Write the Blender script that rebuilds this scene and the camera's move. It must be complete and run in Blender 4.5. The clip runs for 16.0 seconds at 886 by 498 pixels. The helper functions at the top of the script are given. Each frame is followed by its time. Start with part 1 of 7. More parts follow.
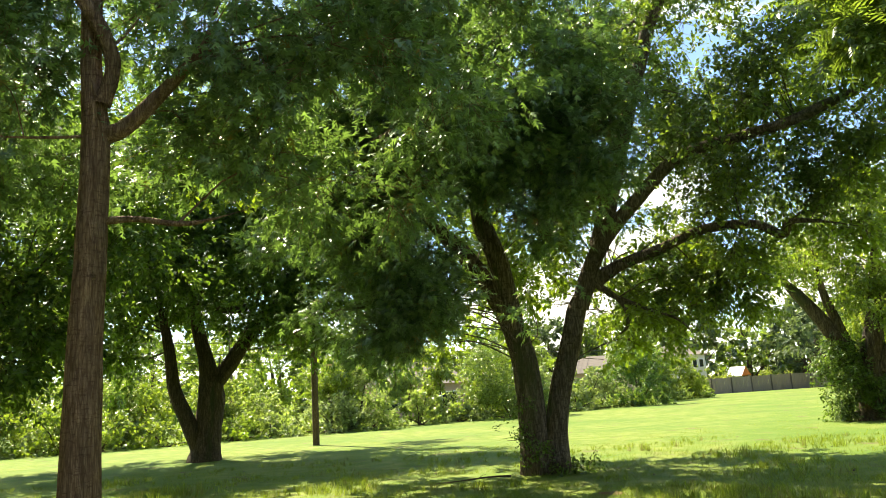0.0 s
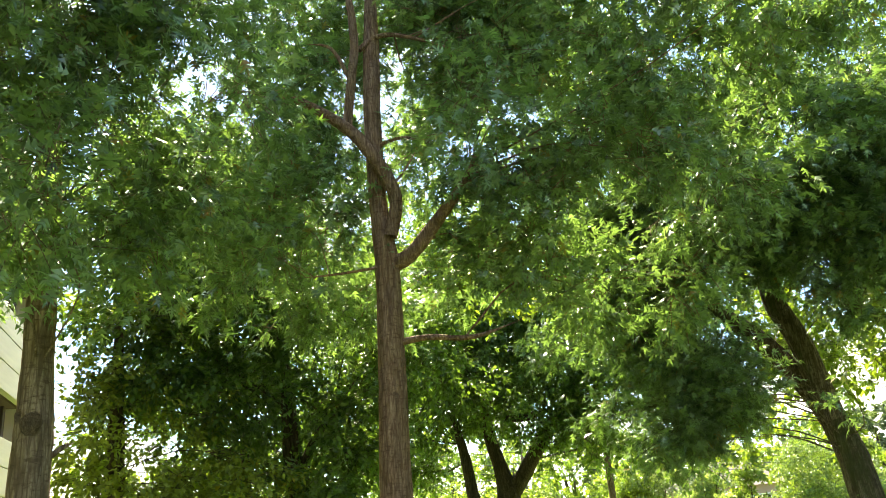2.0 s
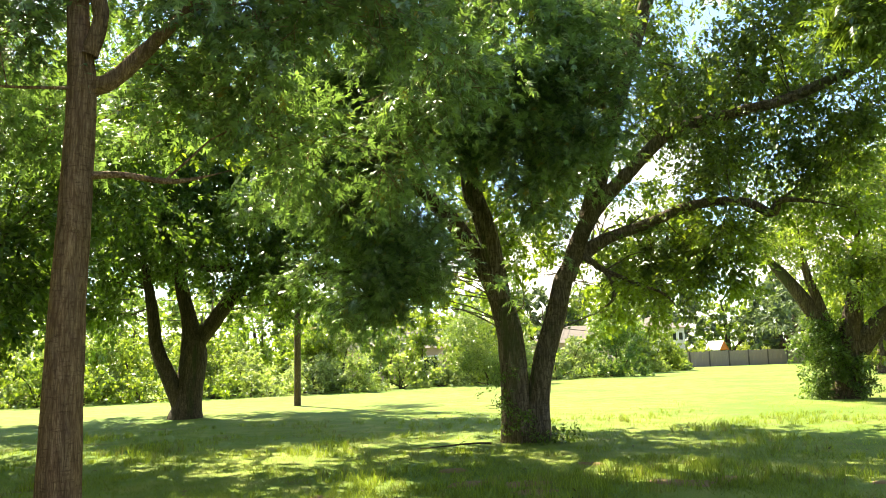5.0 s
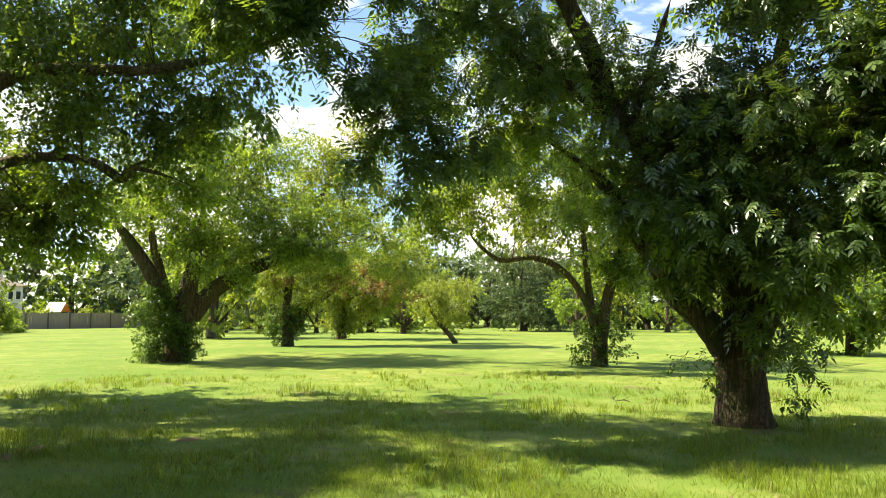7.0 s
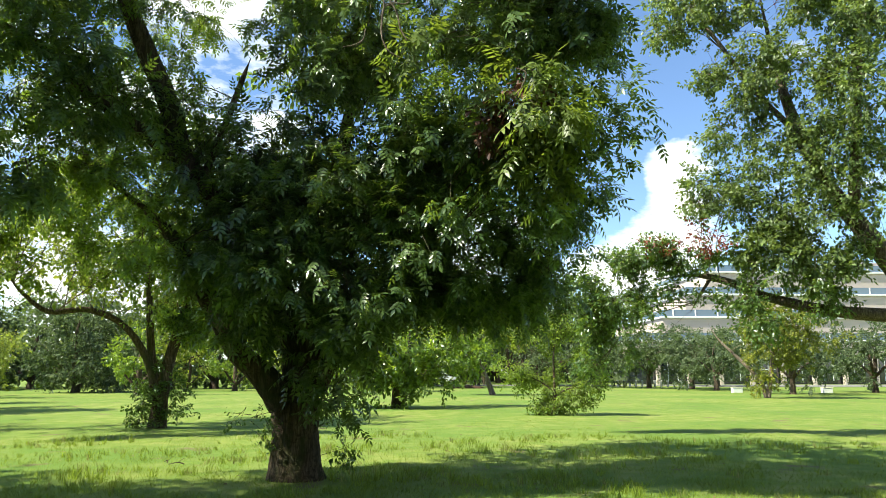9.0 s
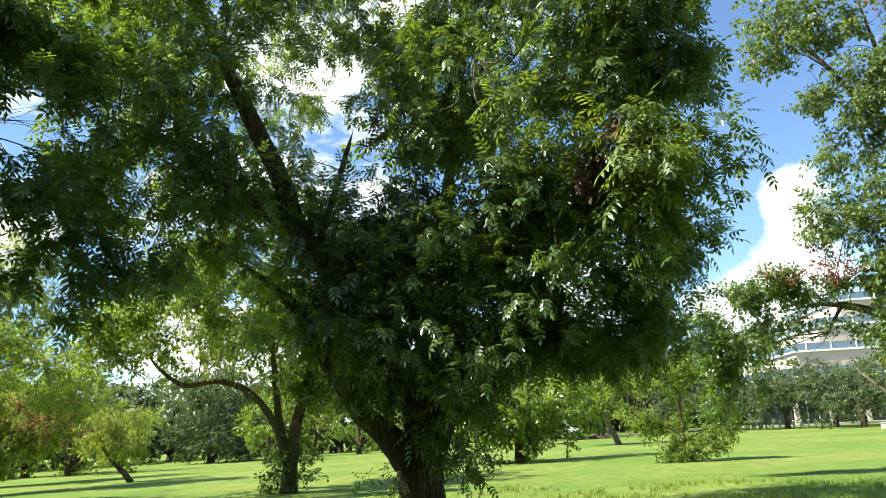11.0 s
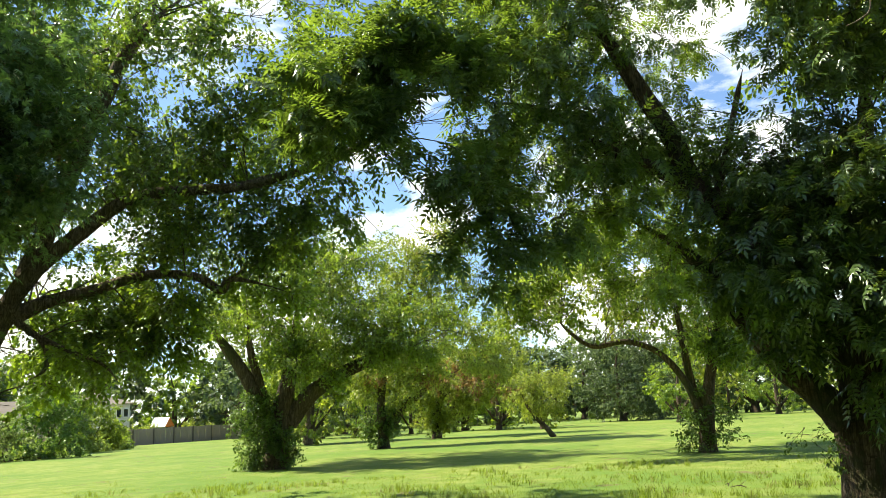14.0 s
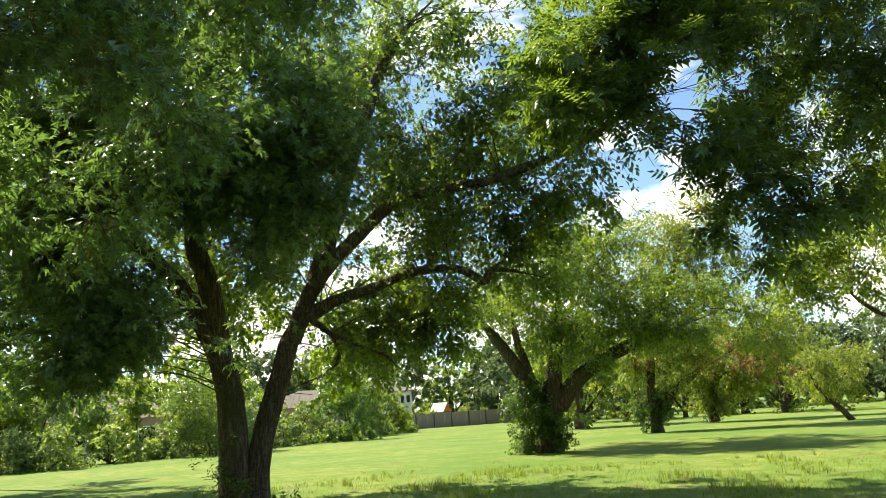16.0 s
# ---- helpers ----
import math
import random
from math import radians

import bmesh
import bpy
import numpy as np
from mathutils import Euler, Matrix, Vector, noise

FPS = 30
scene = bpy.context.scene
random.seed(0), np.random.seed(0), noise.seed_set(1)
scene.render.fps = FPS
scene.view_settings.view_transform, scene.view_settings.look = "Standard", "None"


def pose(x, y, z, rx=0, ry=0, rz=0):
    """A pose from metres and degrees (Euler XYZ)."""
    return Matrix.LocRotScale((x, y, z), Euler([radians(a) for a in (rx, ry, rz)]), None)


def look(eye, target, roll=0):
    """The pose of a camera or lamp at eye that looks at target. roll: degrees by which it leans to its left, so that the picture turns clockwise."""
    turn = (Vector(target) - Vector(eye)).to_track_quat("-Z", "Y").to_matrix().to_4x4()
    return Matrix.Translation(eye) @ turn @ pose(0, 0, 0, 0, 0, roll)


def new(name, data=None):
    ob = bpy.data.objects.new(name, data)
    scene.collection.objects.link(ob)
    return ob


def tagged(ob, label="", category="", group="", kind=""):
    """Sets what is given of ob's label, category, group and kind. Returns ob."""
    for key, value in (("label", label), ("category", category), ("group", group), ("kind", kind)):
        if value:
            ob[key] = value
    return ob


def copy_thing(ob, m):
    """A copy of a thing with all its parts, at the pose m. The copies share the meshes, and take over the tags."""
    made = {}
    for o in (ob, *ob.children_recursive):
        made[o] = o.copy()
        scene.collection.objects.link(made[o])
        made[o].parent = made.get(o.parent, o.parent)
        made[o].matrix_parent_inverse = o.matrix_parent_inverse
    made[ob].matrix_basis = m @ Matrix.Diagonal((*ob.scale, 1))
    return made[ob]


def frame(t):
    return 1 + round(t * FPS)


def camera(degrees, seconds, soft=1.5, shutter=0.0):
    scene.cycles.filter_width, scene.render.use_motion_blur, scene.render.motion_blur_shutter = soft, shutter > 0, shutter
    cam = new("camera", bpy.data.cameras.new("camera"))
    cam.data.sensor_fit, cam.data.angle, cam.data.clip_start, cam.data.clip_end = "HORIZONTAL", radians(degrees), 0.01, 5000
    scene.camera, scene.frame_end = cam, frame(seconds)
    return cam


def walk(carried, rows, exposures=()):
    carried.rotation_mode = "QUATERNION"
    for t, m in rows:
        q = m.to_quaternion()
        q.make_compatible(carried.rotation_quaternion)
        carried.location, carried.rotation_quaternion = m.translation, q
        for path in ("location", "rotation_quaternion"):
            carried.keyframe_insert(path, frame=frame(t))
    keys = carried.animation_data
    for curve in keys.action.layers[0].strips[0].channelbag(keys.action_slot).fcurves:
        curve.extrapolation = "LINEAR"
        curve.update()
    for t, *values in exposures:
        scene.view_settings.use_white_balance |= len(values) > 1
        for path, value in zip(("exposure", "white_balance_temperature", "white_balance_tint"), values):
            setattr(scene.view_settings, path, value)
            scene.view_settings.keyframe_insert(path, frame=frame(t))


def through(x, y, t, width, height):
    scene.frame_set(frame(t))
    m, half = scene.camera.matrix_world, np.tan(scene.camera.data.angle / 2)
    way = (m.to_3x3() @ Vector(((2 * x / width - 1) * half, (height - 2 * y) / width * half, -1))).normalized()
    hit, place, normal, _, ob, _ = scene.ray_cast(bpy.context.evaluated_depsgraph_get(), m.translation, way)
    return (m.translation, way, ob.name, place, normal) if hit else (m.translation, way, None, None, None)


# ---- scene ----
cam = camera(60.21, 16.0, soft=0.5)
EYE = 1.6
ROWS = [  # seconds, x, y, z from the first eye, yaw, pitch, roll
    (0, -0, -0, 0, 0, 10.64, -3.75),
    (0.5, -0.022, -0.002, 0.003, 6.59, 11.39, -4.45),
    (1, -0.051, -0.026, 0.004, 12.87, 12.74, -5.09),
    (1.5, -0.063, -0.007, 0.005, 17.5, 16.07, -5.57),
    (2, -0.063, 0.002, 0.003, 20.13, 19.82, -5.46),
    (2.5, -0.069, -0.022, -0.005, 21.31, 21.22, -4.86),
    (3, -0.057, -0.065, -0.016, 21.24, 19.18, -3.85),
    (3.2, -0.057, -0.063, -0.016, 20.7, 17.85, -3.54),
    (5.3, -0.055, 0.098, 0.056, -7.35, 6.63, -1.81),
    (5.5, -0.075, 0.107, 0.066, -11.97, 5.83, -1.7),
    (6, 0.015, 0.039, 0.083, -24.02, 4.84, -0.53),
    (6.5, 0.064, 0.043, 0.067, -35.47, 4.77, 0.05),
    (7, 0.158, 0.031, 0.073, -46.84, 4.65, 0.35),
    (7.5, 0.278, 0.026, 0.045, -60, 4.99, 1.5),
    (8, 0.348, 0.023, 0.049, -72.43, 6.03, 2.45),
    (8.2, 0.367, 0.011, 0.055, -76.46, 6.4, 2.21),
    (10.3, 0.206, -0.093, -0.004, -76.3, 12.07, -2.62),
    (10.5, 0.203, -0.094, -0.004, -74.63, 12.68, -2.82),
    (11, 0.178, -0.092, -0.008, -69.92, 13.32, -3.13),
    (11.5, 0.165, -0.079, -0.011, -64.77, 13.2, -3.62),
    (12, 0.145, -0.063, -0.004, -59.41, 12.66, -3.42),
    (12.5, 0.14, -0.047, 0.001, -54.81, 12.01, -3.25),
    (13, 0.138, -0.023, 0.009, -50.77, 11.72, -3.45),
    (13.5, 0.089, -0.006, 0.002, -46.15, 11.79, -3.24),
    (14, 0.086, 0.006, -0.01, -40.54, 11.91, -2.9),
    (14.5, 0.079, 0.018, -0.015, -35.32, 11.92, -2.75),
    (15, 0.082, 0.025, -0.023, -31.02, 11.97, -3.05),
    (15.5, 0.074, 0.021, 0, -26.85, 11.67, -3.44),
    (16, 0.087, 0.051, 0.007, -21.11, 11.82, -3.55),
]
walk(cam, [(t, pose(x, y, EYE + z) @ pose(0, 0, 0, 0, 0, yaw) @ pose(0, 0, 0, 90 + pitch) @ pose(0, 0, 0, 0, 0, roll)) for t, x, y, z, yaw, pitch, roll in ROWS], exposures=[(0, 1.72, 7950, 2), (1, 2.05, 7950, 2), (2, 2.56, 7850, 3), (3.2, 2.64, 7850, 3), (5.3, 2.16, 8050, 3), (6, 1.96, 8050, 3), (7, 1.64, 8050, 2), (7.5, 1.58, 7850, 2), (8, 1.32, 7250, 0), (10.3, 1.38, 6850, -1), (12, 1.4, 7050, -1), (14, 1.4, 7350, 0), (16, 1.36, 7450, 1)])
SUN, SKY = 4.3, 0.15
SUN_AZ, SUN_EL = 31.0, 50.0       # degrees left of the first view, and above the horizon
a, b = radians(SUN_AZ), radians(SUN_EL)
SUN_DIR = Vector((-math.sin(a) * math.cos(b), math.cos(a) * math.cos(b), math.sin(b)))


# ---- world and sun ----
def make_world():
    w = bpy.data.worlds.new("sky")
    scene.world = w
    w.use_nodes = True
    nt = w.node_tree
    nt.nodes.clear()
    add = nt.nodes.new
    sky = add("ShaderNodeTexSky")
    sky.sky_type, sky.sun_disc = "NISHITA", False
    sky.sun_elevation, sky.sun_rotation = radians(SUN_EL), radians(-SUN_AZ)
    sky.air_density, sky.dust_density, sky.ozone_density = 0.8, 0.2, 4.0
    tc = add("ShaderNodeTexCoord")
    stretch = add("ShaderNodeMapping")
    stretch.inputs["Scale"].default_value = (1.0, 1.0, 2.2)
    stretch.inputs["Location"].default_value = (0.35, 0.2, 0.1)
    nt.links.new(tc.outputs["Generated"], stretch.inputs["Vector"])
    n = add("ShaderNodeTexNoise")
    n.inputs["Scale"].default_value, n.inputs["Detail"].default_value, n.inputs["Roughness"].default_value = 3.0, 8.0, 0.6
    nt.links.new(stretch.outputs["Vector"], n.inputs["Vector"])
    ramp = add("ShaderNodeValToRGB")
    ramp.color_ramp.elements[0].position, ramp.color_ramp.elements[1].position = 0.51, 0.6
    split = add("ShaderNodeSeparateXYZ")
    nt.links.new(tc.outputs["Generated"], split.inputs[0])
    low = add("ShaderNodeMapRange")            # more cloud towards the horizon
    low.inputs["From Min"].default_value, low.inputs["From Max"].default_value = 0.0, 0.36
    low.inputs["To Min"].default_value, low.inputs["To Max"].default_value = 0.085, -0.06
    nt.links.new(split.outputs["Z"], low.inputs["Value"])
    cover = add("ShaderNodeMath")
    nt.links.new(n.outputs["Fac"], cover.inputs[0])
    nt.links.new(low.outputs["Result"], cover.inputs[1])
    value = cover.outputs[0]
    for az, el, wide, more in ((-96, 14, 3.6, 0.11), (-89, 13, 5, -0.1), (-36, 16, 9, 0.12), (-20, 22, 8, 0.08), (-58, 25, 6, 0.04), (-92, 24, 9, -0.14), (-112, 30, 14, -0.1)):      # cumulus and clear sky
        q, e = radians(az), radians(el)
        dot = add("ShaderNodeVectorMath")
        dot.operation, dot.inputs[1].default_value = "DOT_PRODUCT", (-math.sin(q) * math.cos(e), math.cos(q) * math.cos(e), math.sin(e))
        nt.links.new(tc.outputs["Generated"], dot.inputs[0])
        puff = add("ShaderNodeMapRange")
        puff.interpolation_type = "SMOOTHSTEP"
        puff.inputs["From Min"].default_value, puff.inputs["From Max"].default_value, puff.inputs["To Max"].default_value = math.cos(radians(wide)), 1.0, more
        nt.links.new(dot.outputs["Value"], puff.inputs["Value"])
        total = add("ShaderNodeMath")
        nt.links.new(value, total.inputs[0])
        nt.links.new(puff.outputs["Result"], total.inputs[1])
        value = total.outputs[0]
    nt.links.new(value, ramp.inputs["Fac"])
    shade = add("ShaderNodeValToRGB")
    shade.color_ramp.elements[0].position, shade.color_ramp.elements[1].position = 0.5, 0.75
    shade.color_ramp.elements[0].color, shade.color_ramp.elements[1].color = (4.7, 4.75, 4.85, 1), (3.6, 3.75, 4.1, 1)
    nt.links.new(n.outputs["Fac"], shade.inputs["Fac"])
    mix = add("ShaderNodeMix")
    mix.data_type = "RGBA"
    nt.links.new(ramp.outputs["Color"], mix.inputs["Factor"])
    deep = add("ShaderNodeMix")
    deep.data_type, deep.blend_type = "RGBA", "MULTIPLY"
    deep.inputs["Factor"].default_value, deep.inputs[7].default_value = 1.0, (0.70, 0.70, 0.76, 1)
    nt.links.new(sky.outputs["Color"], deep.inputs[6])
    nt.links.new(deep.outputs[2], mix.inputs[6])
    nt.links.new(shade.outputs["Color"], mix.inputs[7])
    bg = add("ShaderNodeBackground")
    bg.inputs["Strength"].default_value = SKY
    nt.links.new(mix.outputs[2], bg.inputs["Color"])
    out = add("ShaderNodeOutputWorld")
    nt.links.new(bg.outputs["Background"], out.inputs["Surface"])


make_world()
sun_data = bpy.data.lights.new("sun", "SUN")
sun_data.energy, sun_data.angle, sun_data.color = SUN, radians(0.6), (1.0, 0.95, 0.86)
sun = new("sun", sun_data)
sun.matrix_world = look(SUN_DIR * 60, (0, 0, 0))


# ---- materials ----
def material(name):
    m = bpy.data.materials.new(name)
    m.use_nodes = True
    nt = m.node_tree
    nt.nodes.clear()
    out = nt.nodes.new("ShaderNodeOutputMaterial")
    return m, nt, out


def noise_node(nt, scale, detail=4.0, rough=0.55, vector=None):
    n = nt.nodes.new("ShaderNodeTexNoise")
    n.inputs["Scale"].default_value, n.inputs["Detail"].default_value, n.inputs["Roughness"].default_value = scale, detail, rough
    if vector is not None:
        nt.links.new(vector, n.inputs["Vector"])
    return n.outputs["Fac"]


def ramp_node(nt, fac, stops):
    r = nt.nodes.new("ShaderNodeValToRGB")
    while len(r.color_ramp.elements) < len(stops):
        r.color_ramp.elements.new(0.5)
    for e, (p, c) in zip(r.color_ramp.elements, stops):
        e.position, e.color = p, (*c, 1)
    nt.links.new(fac, r.inputs["Fac"])
    return r.outputs["Color"]


def mixed(nt, fac, c1, c2, kind="MIX"):
    m = nt.nodes.new("ShaderNodeMix")
    m.data_type, m.blend_type = "RGBA", kind
    for socket, value in ((m.inputs["Factor"], fac), (m.inputs[6], c1), (m.inputs[7], c2)):
        if isinstance(value, (int, float)):
            socket.default_value = value
        elif isinstance(value, tuple):
            socket.default_value = (*value, 1)
        else:
            nt.links.new(value, socket)
    return m.outputs[2]


def place(nt, scale=(1, 1, 1)):
    tc = nt.nodes.new("ShaderNodeTexCoord")
    mp = nt.nodes.new("ShaderNodeMapping")
    mp.inputs["Scale"].default_value = scale
    nt.links.new(tc.outputs["Object"], mp.inputs["Vector"])
    return mp.outputs["Vector"]


def surface(nt, out, colour, rough=0.8, bump=None, strength=0.4, distance=0.02, metal=0.0, spec=0.3):
    p = nt.nodes.new("ShaderNodeBsdfPrincipled")
    if isinstance(colour, tuple):
        p.inputs["Base Color"].default_value = (*colour, 1)
    else:
        nt.links.new(colour, p.inputs["Base Color"])
    p.inputs["Roughness"].default_value, p.inputs["Metallic"].default_value = rough, metal
    p.inputs["Specular IOR Level"].default_value = spec
    if bump is not None:
        bn = nt.nodes.new("ShaderNodeBump")
        bn.inputs["Strength"].default_value, bn.inputs["Distance"].default_value = strength, distance
        nt.links.new(bump, bn.inputs["Height"])
        nt.links.new(bn.outputs["Normal"], p.inputs["Normal"])
    nt.links.new(p.outputs["BSDF"], out.inputs["Surface"])
    return p


def leaf_material(name, dark, light, through, share=0.45, rough=0.45, odd=None, gloss=0.5):
    """dark, light: the range of the leaves' colour; through: the light that they let through; odd: colour of a few leaves."""
    m, nt, out = material(name)
    geo = nt.nodes.new("ShaderNodeNewGeometry")
    rnd = geo.outputs["Random Per Island"]
    c = mixed(nt, rnd, tuple(v * 0.62 for v in dark), tuple(v * 1.25 for v in light))
    tone = ramp_node(nt, noise_node(nt, 0.9, 3, 0.6, place(nt)), [(0.33, (0.7, 0.74, 0.8)), (0.67, (1.2, 1.18, 1.05))])
    c = mixed(nt, 1.0, c, tone, "MULTIPLY")
    if odd:
        pick = nt.nodes.new("ShaderNodeMath")
        pick.operation, pick.inputs[1].default_value = "GREATER_THAN", 0.985
        nt.links.new(rnd, pick.inputs[0])
        c = mixed(nt, pick.outputs[0], c, odd)
    p = nt.nodes.new("ShaderNodeBsdfPrincipled")
    nt.links.new(c, p.inputs["Base Color"])
    p.inputs["Roughness"].default_value, p.inputs["Specular IOR Level"].default_value = rough, gloss
    tr = nt.nodes.new("ShaderNodeBsdfTranslucent")
    tv = mixed(nt, rnd, tuple(v * 0.6 for v in through), tuple(v * 1.12 for v in through))
    nt.links.new(tv, tr.inputs["Color"])
    ms = nt.nodes.new("ShaderNodeMixShader")
    ms.inputs[0].default_value = share
    nt.links.new(p.outputs["BSDF"], ms.inputs[1])
    nt.links.new(tr.outputs["BSDF"], ms.inputs[2])
    nt.links.new(ms.outputs["Shader"], out.inputs["Surface"])
    return m


def bark_material(name, dark, light, moss=None, ridge=18.0):
    """Long upright fissures, broken across by finer cracks, with flakes and lichen."""
    m, nt, out = material(name)
    big = noise_node(nt, 3.0, 3)
    wide = noise_node(nt, ridge * 1.4, 6, 0.68, place(nt, (1, 1, 0.14)))
    cell = nt.nodes.new("ShaderNodeTexVoronoi")
    cell.feature = "DISTANCE_TO_EDGE"
    cell.inputs["Scale"].default_value = ridge * 2.2
    nt.links.new(place(nt, (1, 1, 0.09)), cell.inputs["Vector"])
    furrow = ramp_node(nt, cell.outputs["Distance"], [(0.0, (0.72, 0.72, 0.72)), (0.14, (1, 1, 1))])
    cracks = ramp_node(nt, noise_node(nt, ridge * 1.6, 5, 0.7, place(nt, (0.35, 0.35, 1.3))), [(0.36, (0.7, 0.7, 0.7)), (0.46, (1, 1, 1))])
    both = nt.nodes.new("ShaderNodeMath")
    both.operation = "MULTIPLY"
    nt.links.new(wide, both.inputs[0])
    nt.links.new(mixed(nt, 1.0, furrow, cracks, "MULTIPLY"), both.inputs[1])
    ridges = both.outputs[0]
    flakes = noise_node(nt, 60, 4, 0.6, place(nt, (1, 1, 0.5)))
    c = ramp_node(nt, ridges, [(0.22, tuple(x * 0.6 for x in dark)), (0.38, dark), (0.62, light)])
    c = mixed(nt, ramp_node(nt, flakes, [(0.45, (0, 0, 0)), (0.75, (0.7, 0.7, 0.7))]), c, dark)
    tone = ramp_node(nt, big, [(0.35, (0.75, 0.75, 0.75)), (0.65, (1.15, 1.12, 1.08))])
    c = mixed(nt, 1.0, c, tone, "MULTIPLY")
    if moss:
        patch = ramp_node(nt, noise_node(nt, 2.2, 6, 0.7), [(0.52, (0, 0, 0)), (0.64, (0.8, 0.8, 0.8))])
        c = mixed(nt, patch, c, moss)
    surface(nt, out, c, 0.9, ridges, 1.0, 0.05, spec=0.15)
    return m


def plain(name, colour, rough=0.7, grain=8.0, vary=0.25, metal=0.0, bump=0.15, spec=0.3):
    """A surface of one colour with stains at two scales."""
    m, nt, out = material(name)
    n1, n2 = noise_node(nt, grain, 6, 0.6), noise_node(nt, grain * 0.12, 3)
    k = 1 - vary
    c = mixed(nt, n1, tuple(x * k for x in colour), tuple(min(1, x * (1 + vary * 0.6)) for x in colour))
    c = mixed(nt, 0.5, c, ramp_node(nt, n2, [(0.3, (0.7, 0.7, 0.7)), (0.7, (1, 1, 1))]), "MULTIPLY")
    surface(nt, out, c, rough, n1, bump, 0.01, metal, spec)
    return m


def glass_material(name, tint):
    m, nt, out = material(name)
    surface(nt, out, tint, 0.06, noise_node(nt, 1.5), 0.05, 0.01, spec=1.0)
    return m


def ground_material():
    m, nt, out = material("lawn")
    fine, mid, wide = noise_node(nt, 55, 6, 0.7, place(nt)), noise_node(nt, 1.6, 5, 0.6, place(nt)), noise_node(nt, 0.16, 4, 0.55, place(nt))
    c = ramp_node(nt, fine, [(0.3, (0.095, 0.145, 0.024)), (0.55, (0.16, 0.225, 0.042)), (0.75, (0.23, 0.285, 0.068))])
    c = mixed(nt, ramp_node(nt, mid, [(0.42, (0, 0, 0)), (0.7, (0.8, 0.8, 0.8))]), c, (0.29, 0.3, 0.095))
    c = mixed(nt, ramp_node(nt, wide, [(0.42, (0, 0, 0)), (0.62, (0.75, 0.75, 0.75))]), c, (0.105, 0.185, 0.034))
    bare = ramp_node(nt, noise_node(nt, 0.75, 5, 0.65, place(nt)), [(0.60, (0, 0, 0)), (0.68, (0.8, 0.8, 0.8))])
    c = mixed(nt, bare, c, (0.16, 0.125, 0.07))
    surface(nt, out, c, 0.9, fine, 0.3, 0.02, spec=0.1)
    return m


LAWN = ground_material()
GRASS = leaf_material("grass_blades", (0.12, 0.185, 0.03), (0.21, 0.27, 0.058), (0.34, 0.44, 0.05), 0.5, 0.6, None, 0.25)
GRASS_TUFT = leaf_material("tall_grass", (0.14, 0.22, 0.03), (0.24, 0.31, 0.055), (0.38, 0.48, 0.05), 0.5, 0.5, None, 0.3)
STRAW = leaf_material("straw", (0.23, 0.24, 0.08), (0.33, 0.32, 0.13), (0.36, 0.36, 0.1), 0.45, 0.6, None, 0.25)
LEAF_OAK = leaf_material("oak_leaves", (0.09, 0.168, 0.085), (0.205, 0.30, 0.14), (0.30, 0.49, 0.085), 0.38, 0.28, (0.28, 0.09, 0.03), 1.0)
# darker copy of the oak leaves, with the inner crown's shade in the colour
LEAF_OAK_SHADED = leaf_material("shaded_oak_leaves", (0.06, 0.13, 0.066), (0.145, 0.25, 0.115), (0.27, 0.44, 0.07), 0.35, 0.3, None, 0.9)
LEAF_DARK = leaf_material("dark_leaves", (0.04, 0.092, 0.036), (0.105, 0.185, 0.06), (0.25, 0.40, 0.04), 0.4, 0.34)
LEAF_PECAN = leaf_material("pecan_leaves", (0.055, 0.11, 0.03), (0.15, 0.22, 0.06), (0.40, 0.55, 0.04), 0.48, 0.3, None, 0.8)
LEAF_DEEP = leaf_material("deep_green_leaves", (0.035, 0.074, 0.028), (0.12, 0.185, 0.07), (0.33, 0.47, 0.045), 0.36, 0.28, None, 1.0)
LEAF_LIGHT = leaf_material("light_leaves", (0.10, 0.15, 0.038), (0.26, 0.31, 0.085), (0.48, 0.56, 0.06), 0.5, 0.42, (0.32, 0.18, 0.05))
LEAF_MID = leaf_material("mid_green_leaves", (0.045, 0.08, 0.025), (0.20, 0.26, 0.08), (0.36, 0.46, 0.05), 0.42, 0.38, (0.3, 0.2, 0.04))
LEAF_LIME = leaf_material("lime_leaves", (0.10, 0.17, 0.035), (0.21, 0.29, 0.065), (0.42, 0.54, 0.05), 0.47)
LEAF_FAR = leaf_material("far_oak_leaves", (0.06, 0.095, 0.055), (0.15, 0.19, 0.10), (0.20, 0.28, 0.07), 0.36, 0.7)
LEAF_SHRUB = leaf_material("shrub_leaves", (0.09, 0.155, 0.055), (0.23, 0.31, 0.12), (0.42, 0.54, 0.09), 0.5, 0.4)
LEAF_BACK = leaf_material("backlit_leaves", (0.04, 0.095, 0.04), (0.12, 0.195, 0.075), (0.34, 0.48, 0.05), 0.42, 0.3, None, 0.9)
LEAF_ASH = leaf_material("ash_green_leaves", (0.065, 0.11, 0.045), (0.19, 0.25, 0.1), (0.32, 0.42, 0.07), 0.4, 0.36)
LEAF_OLIVE = leaf_material("olive_leaves", (0.07, 0.115, 0.035), (0.19, 0.25, 0.08), (0.42, 0.52, 0.06), 0.45, 0.4)
LEAF_RUST = leaf_material("rusty_leaves", (0.20, 0.12, 0.045), (0.36, 0.23, 0.09), (0.38, 0.22, 0.06), 0.4, 0.5)
LEAF_WILT = leaf_material("wilted_leaves", (0.06, 0.022, 0.015), (0.15, 0.065, 0.045), (0.14, 0.05, 0.03), 0.25, 0.6)
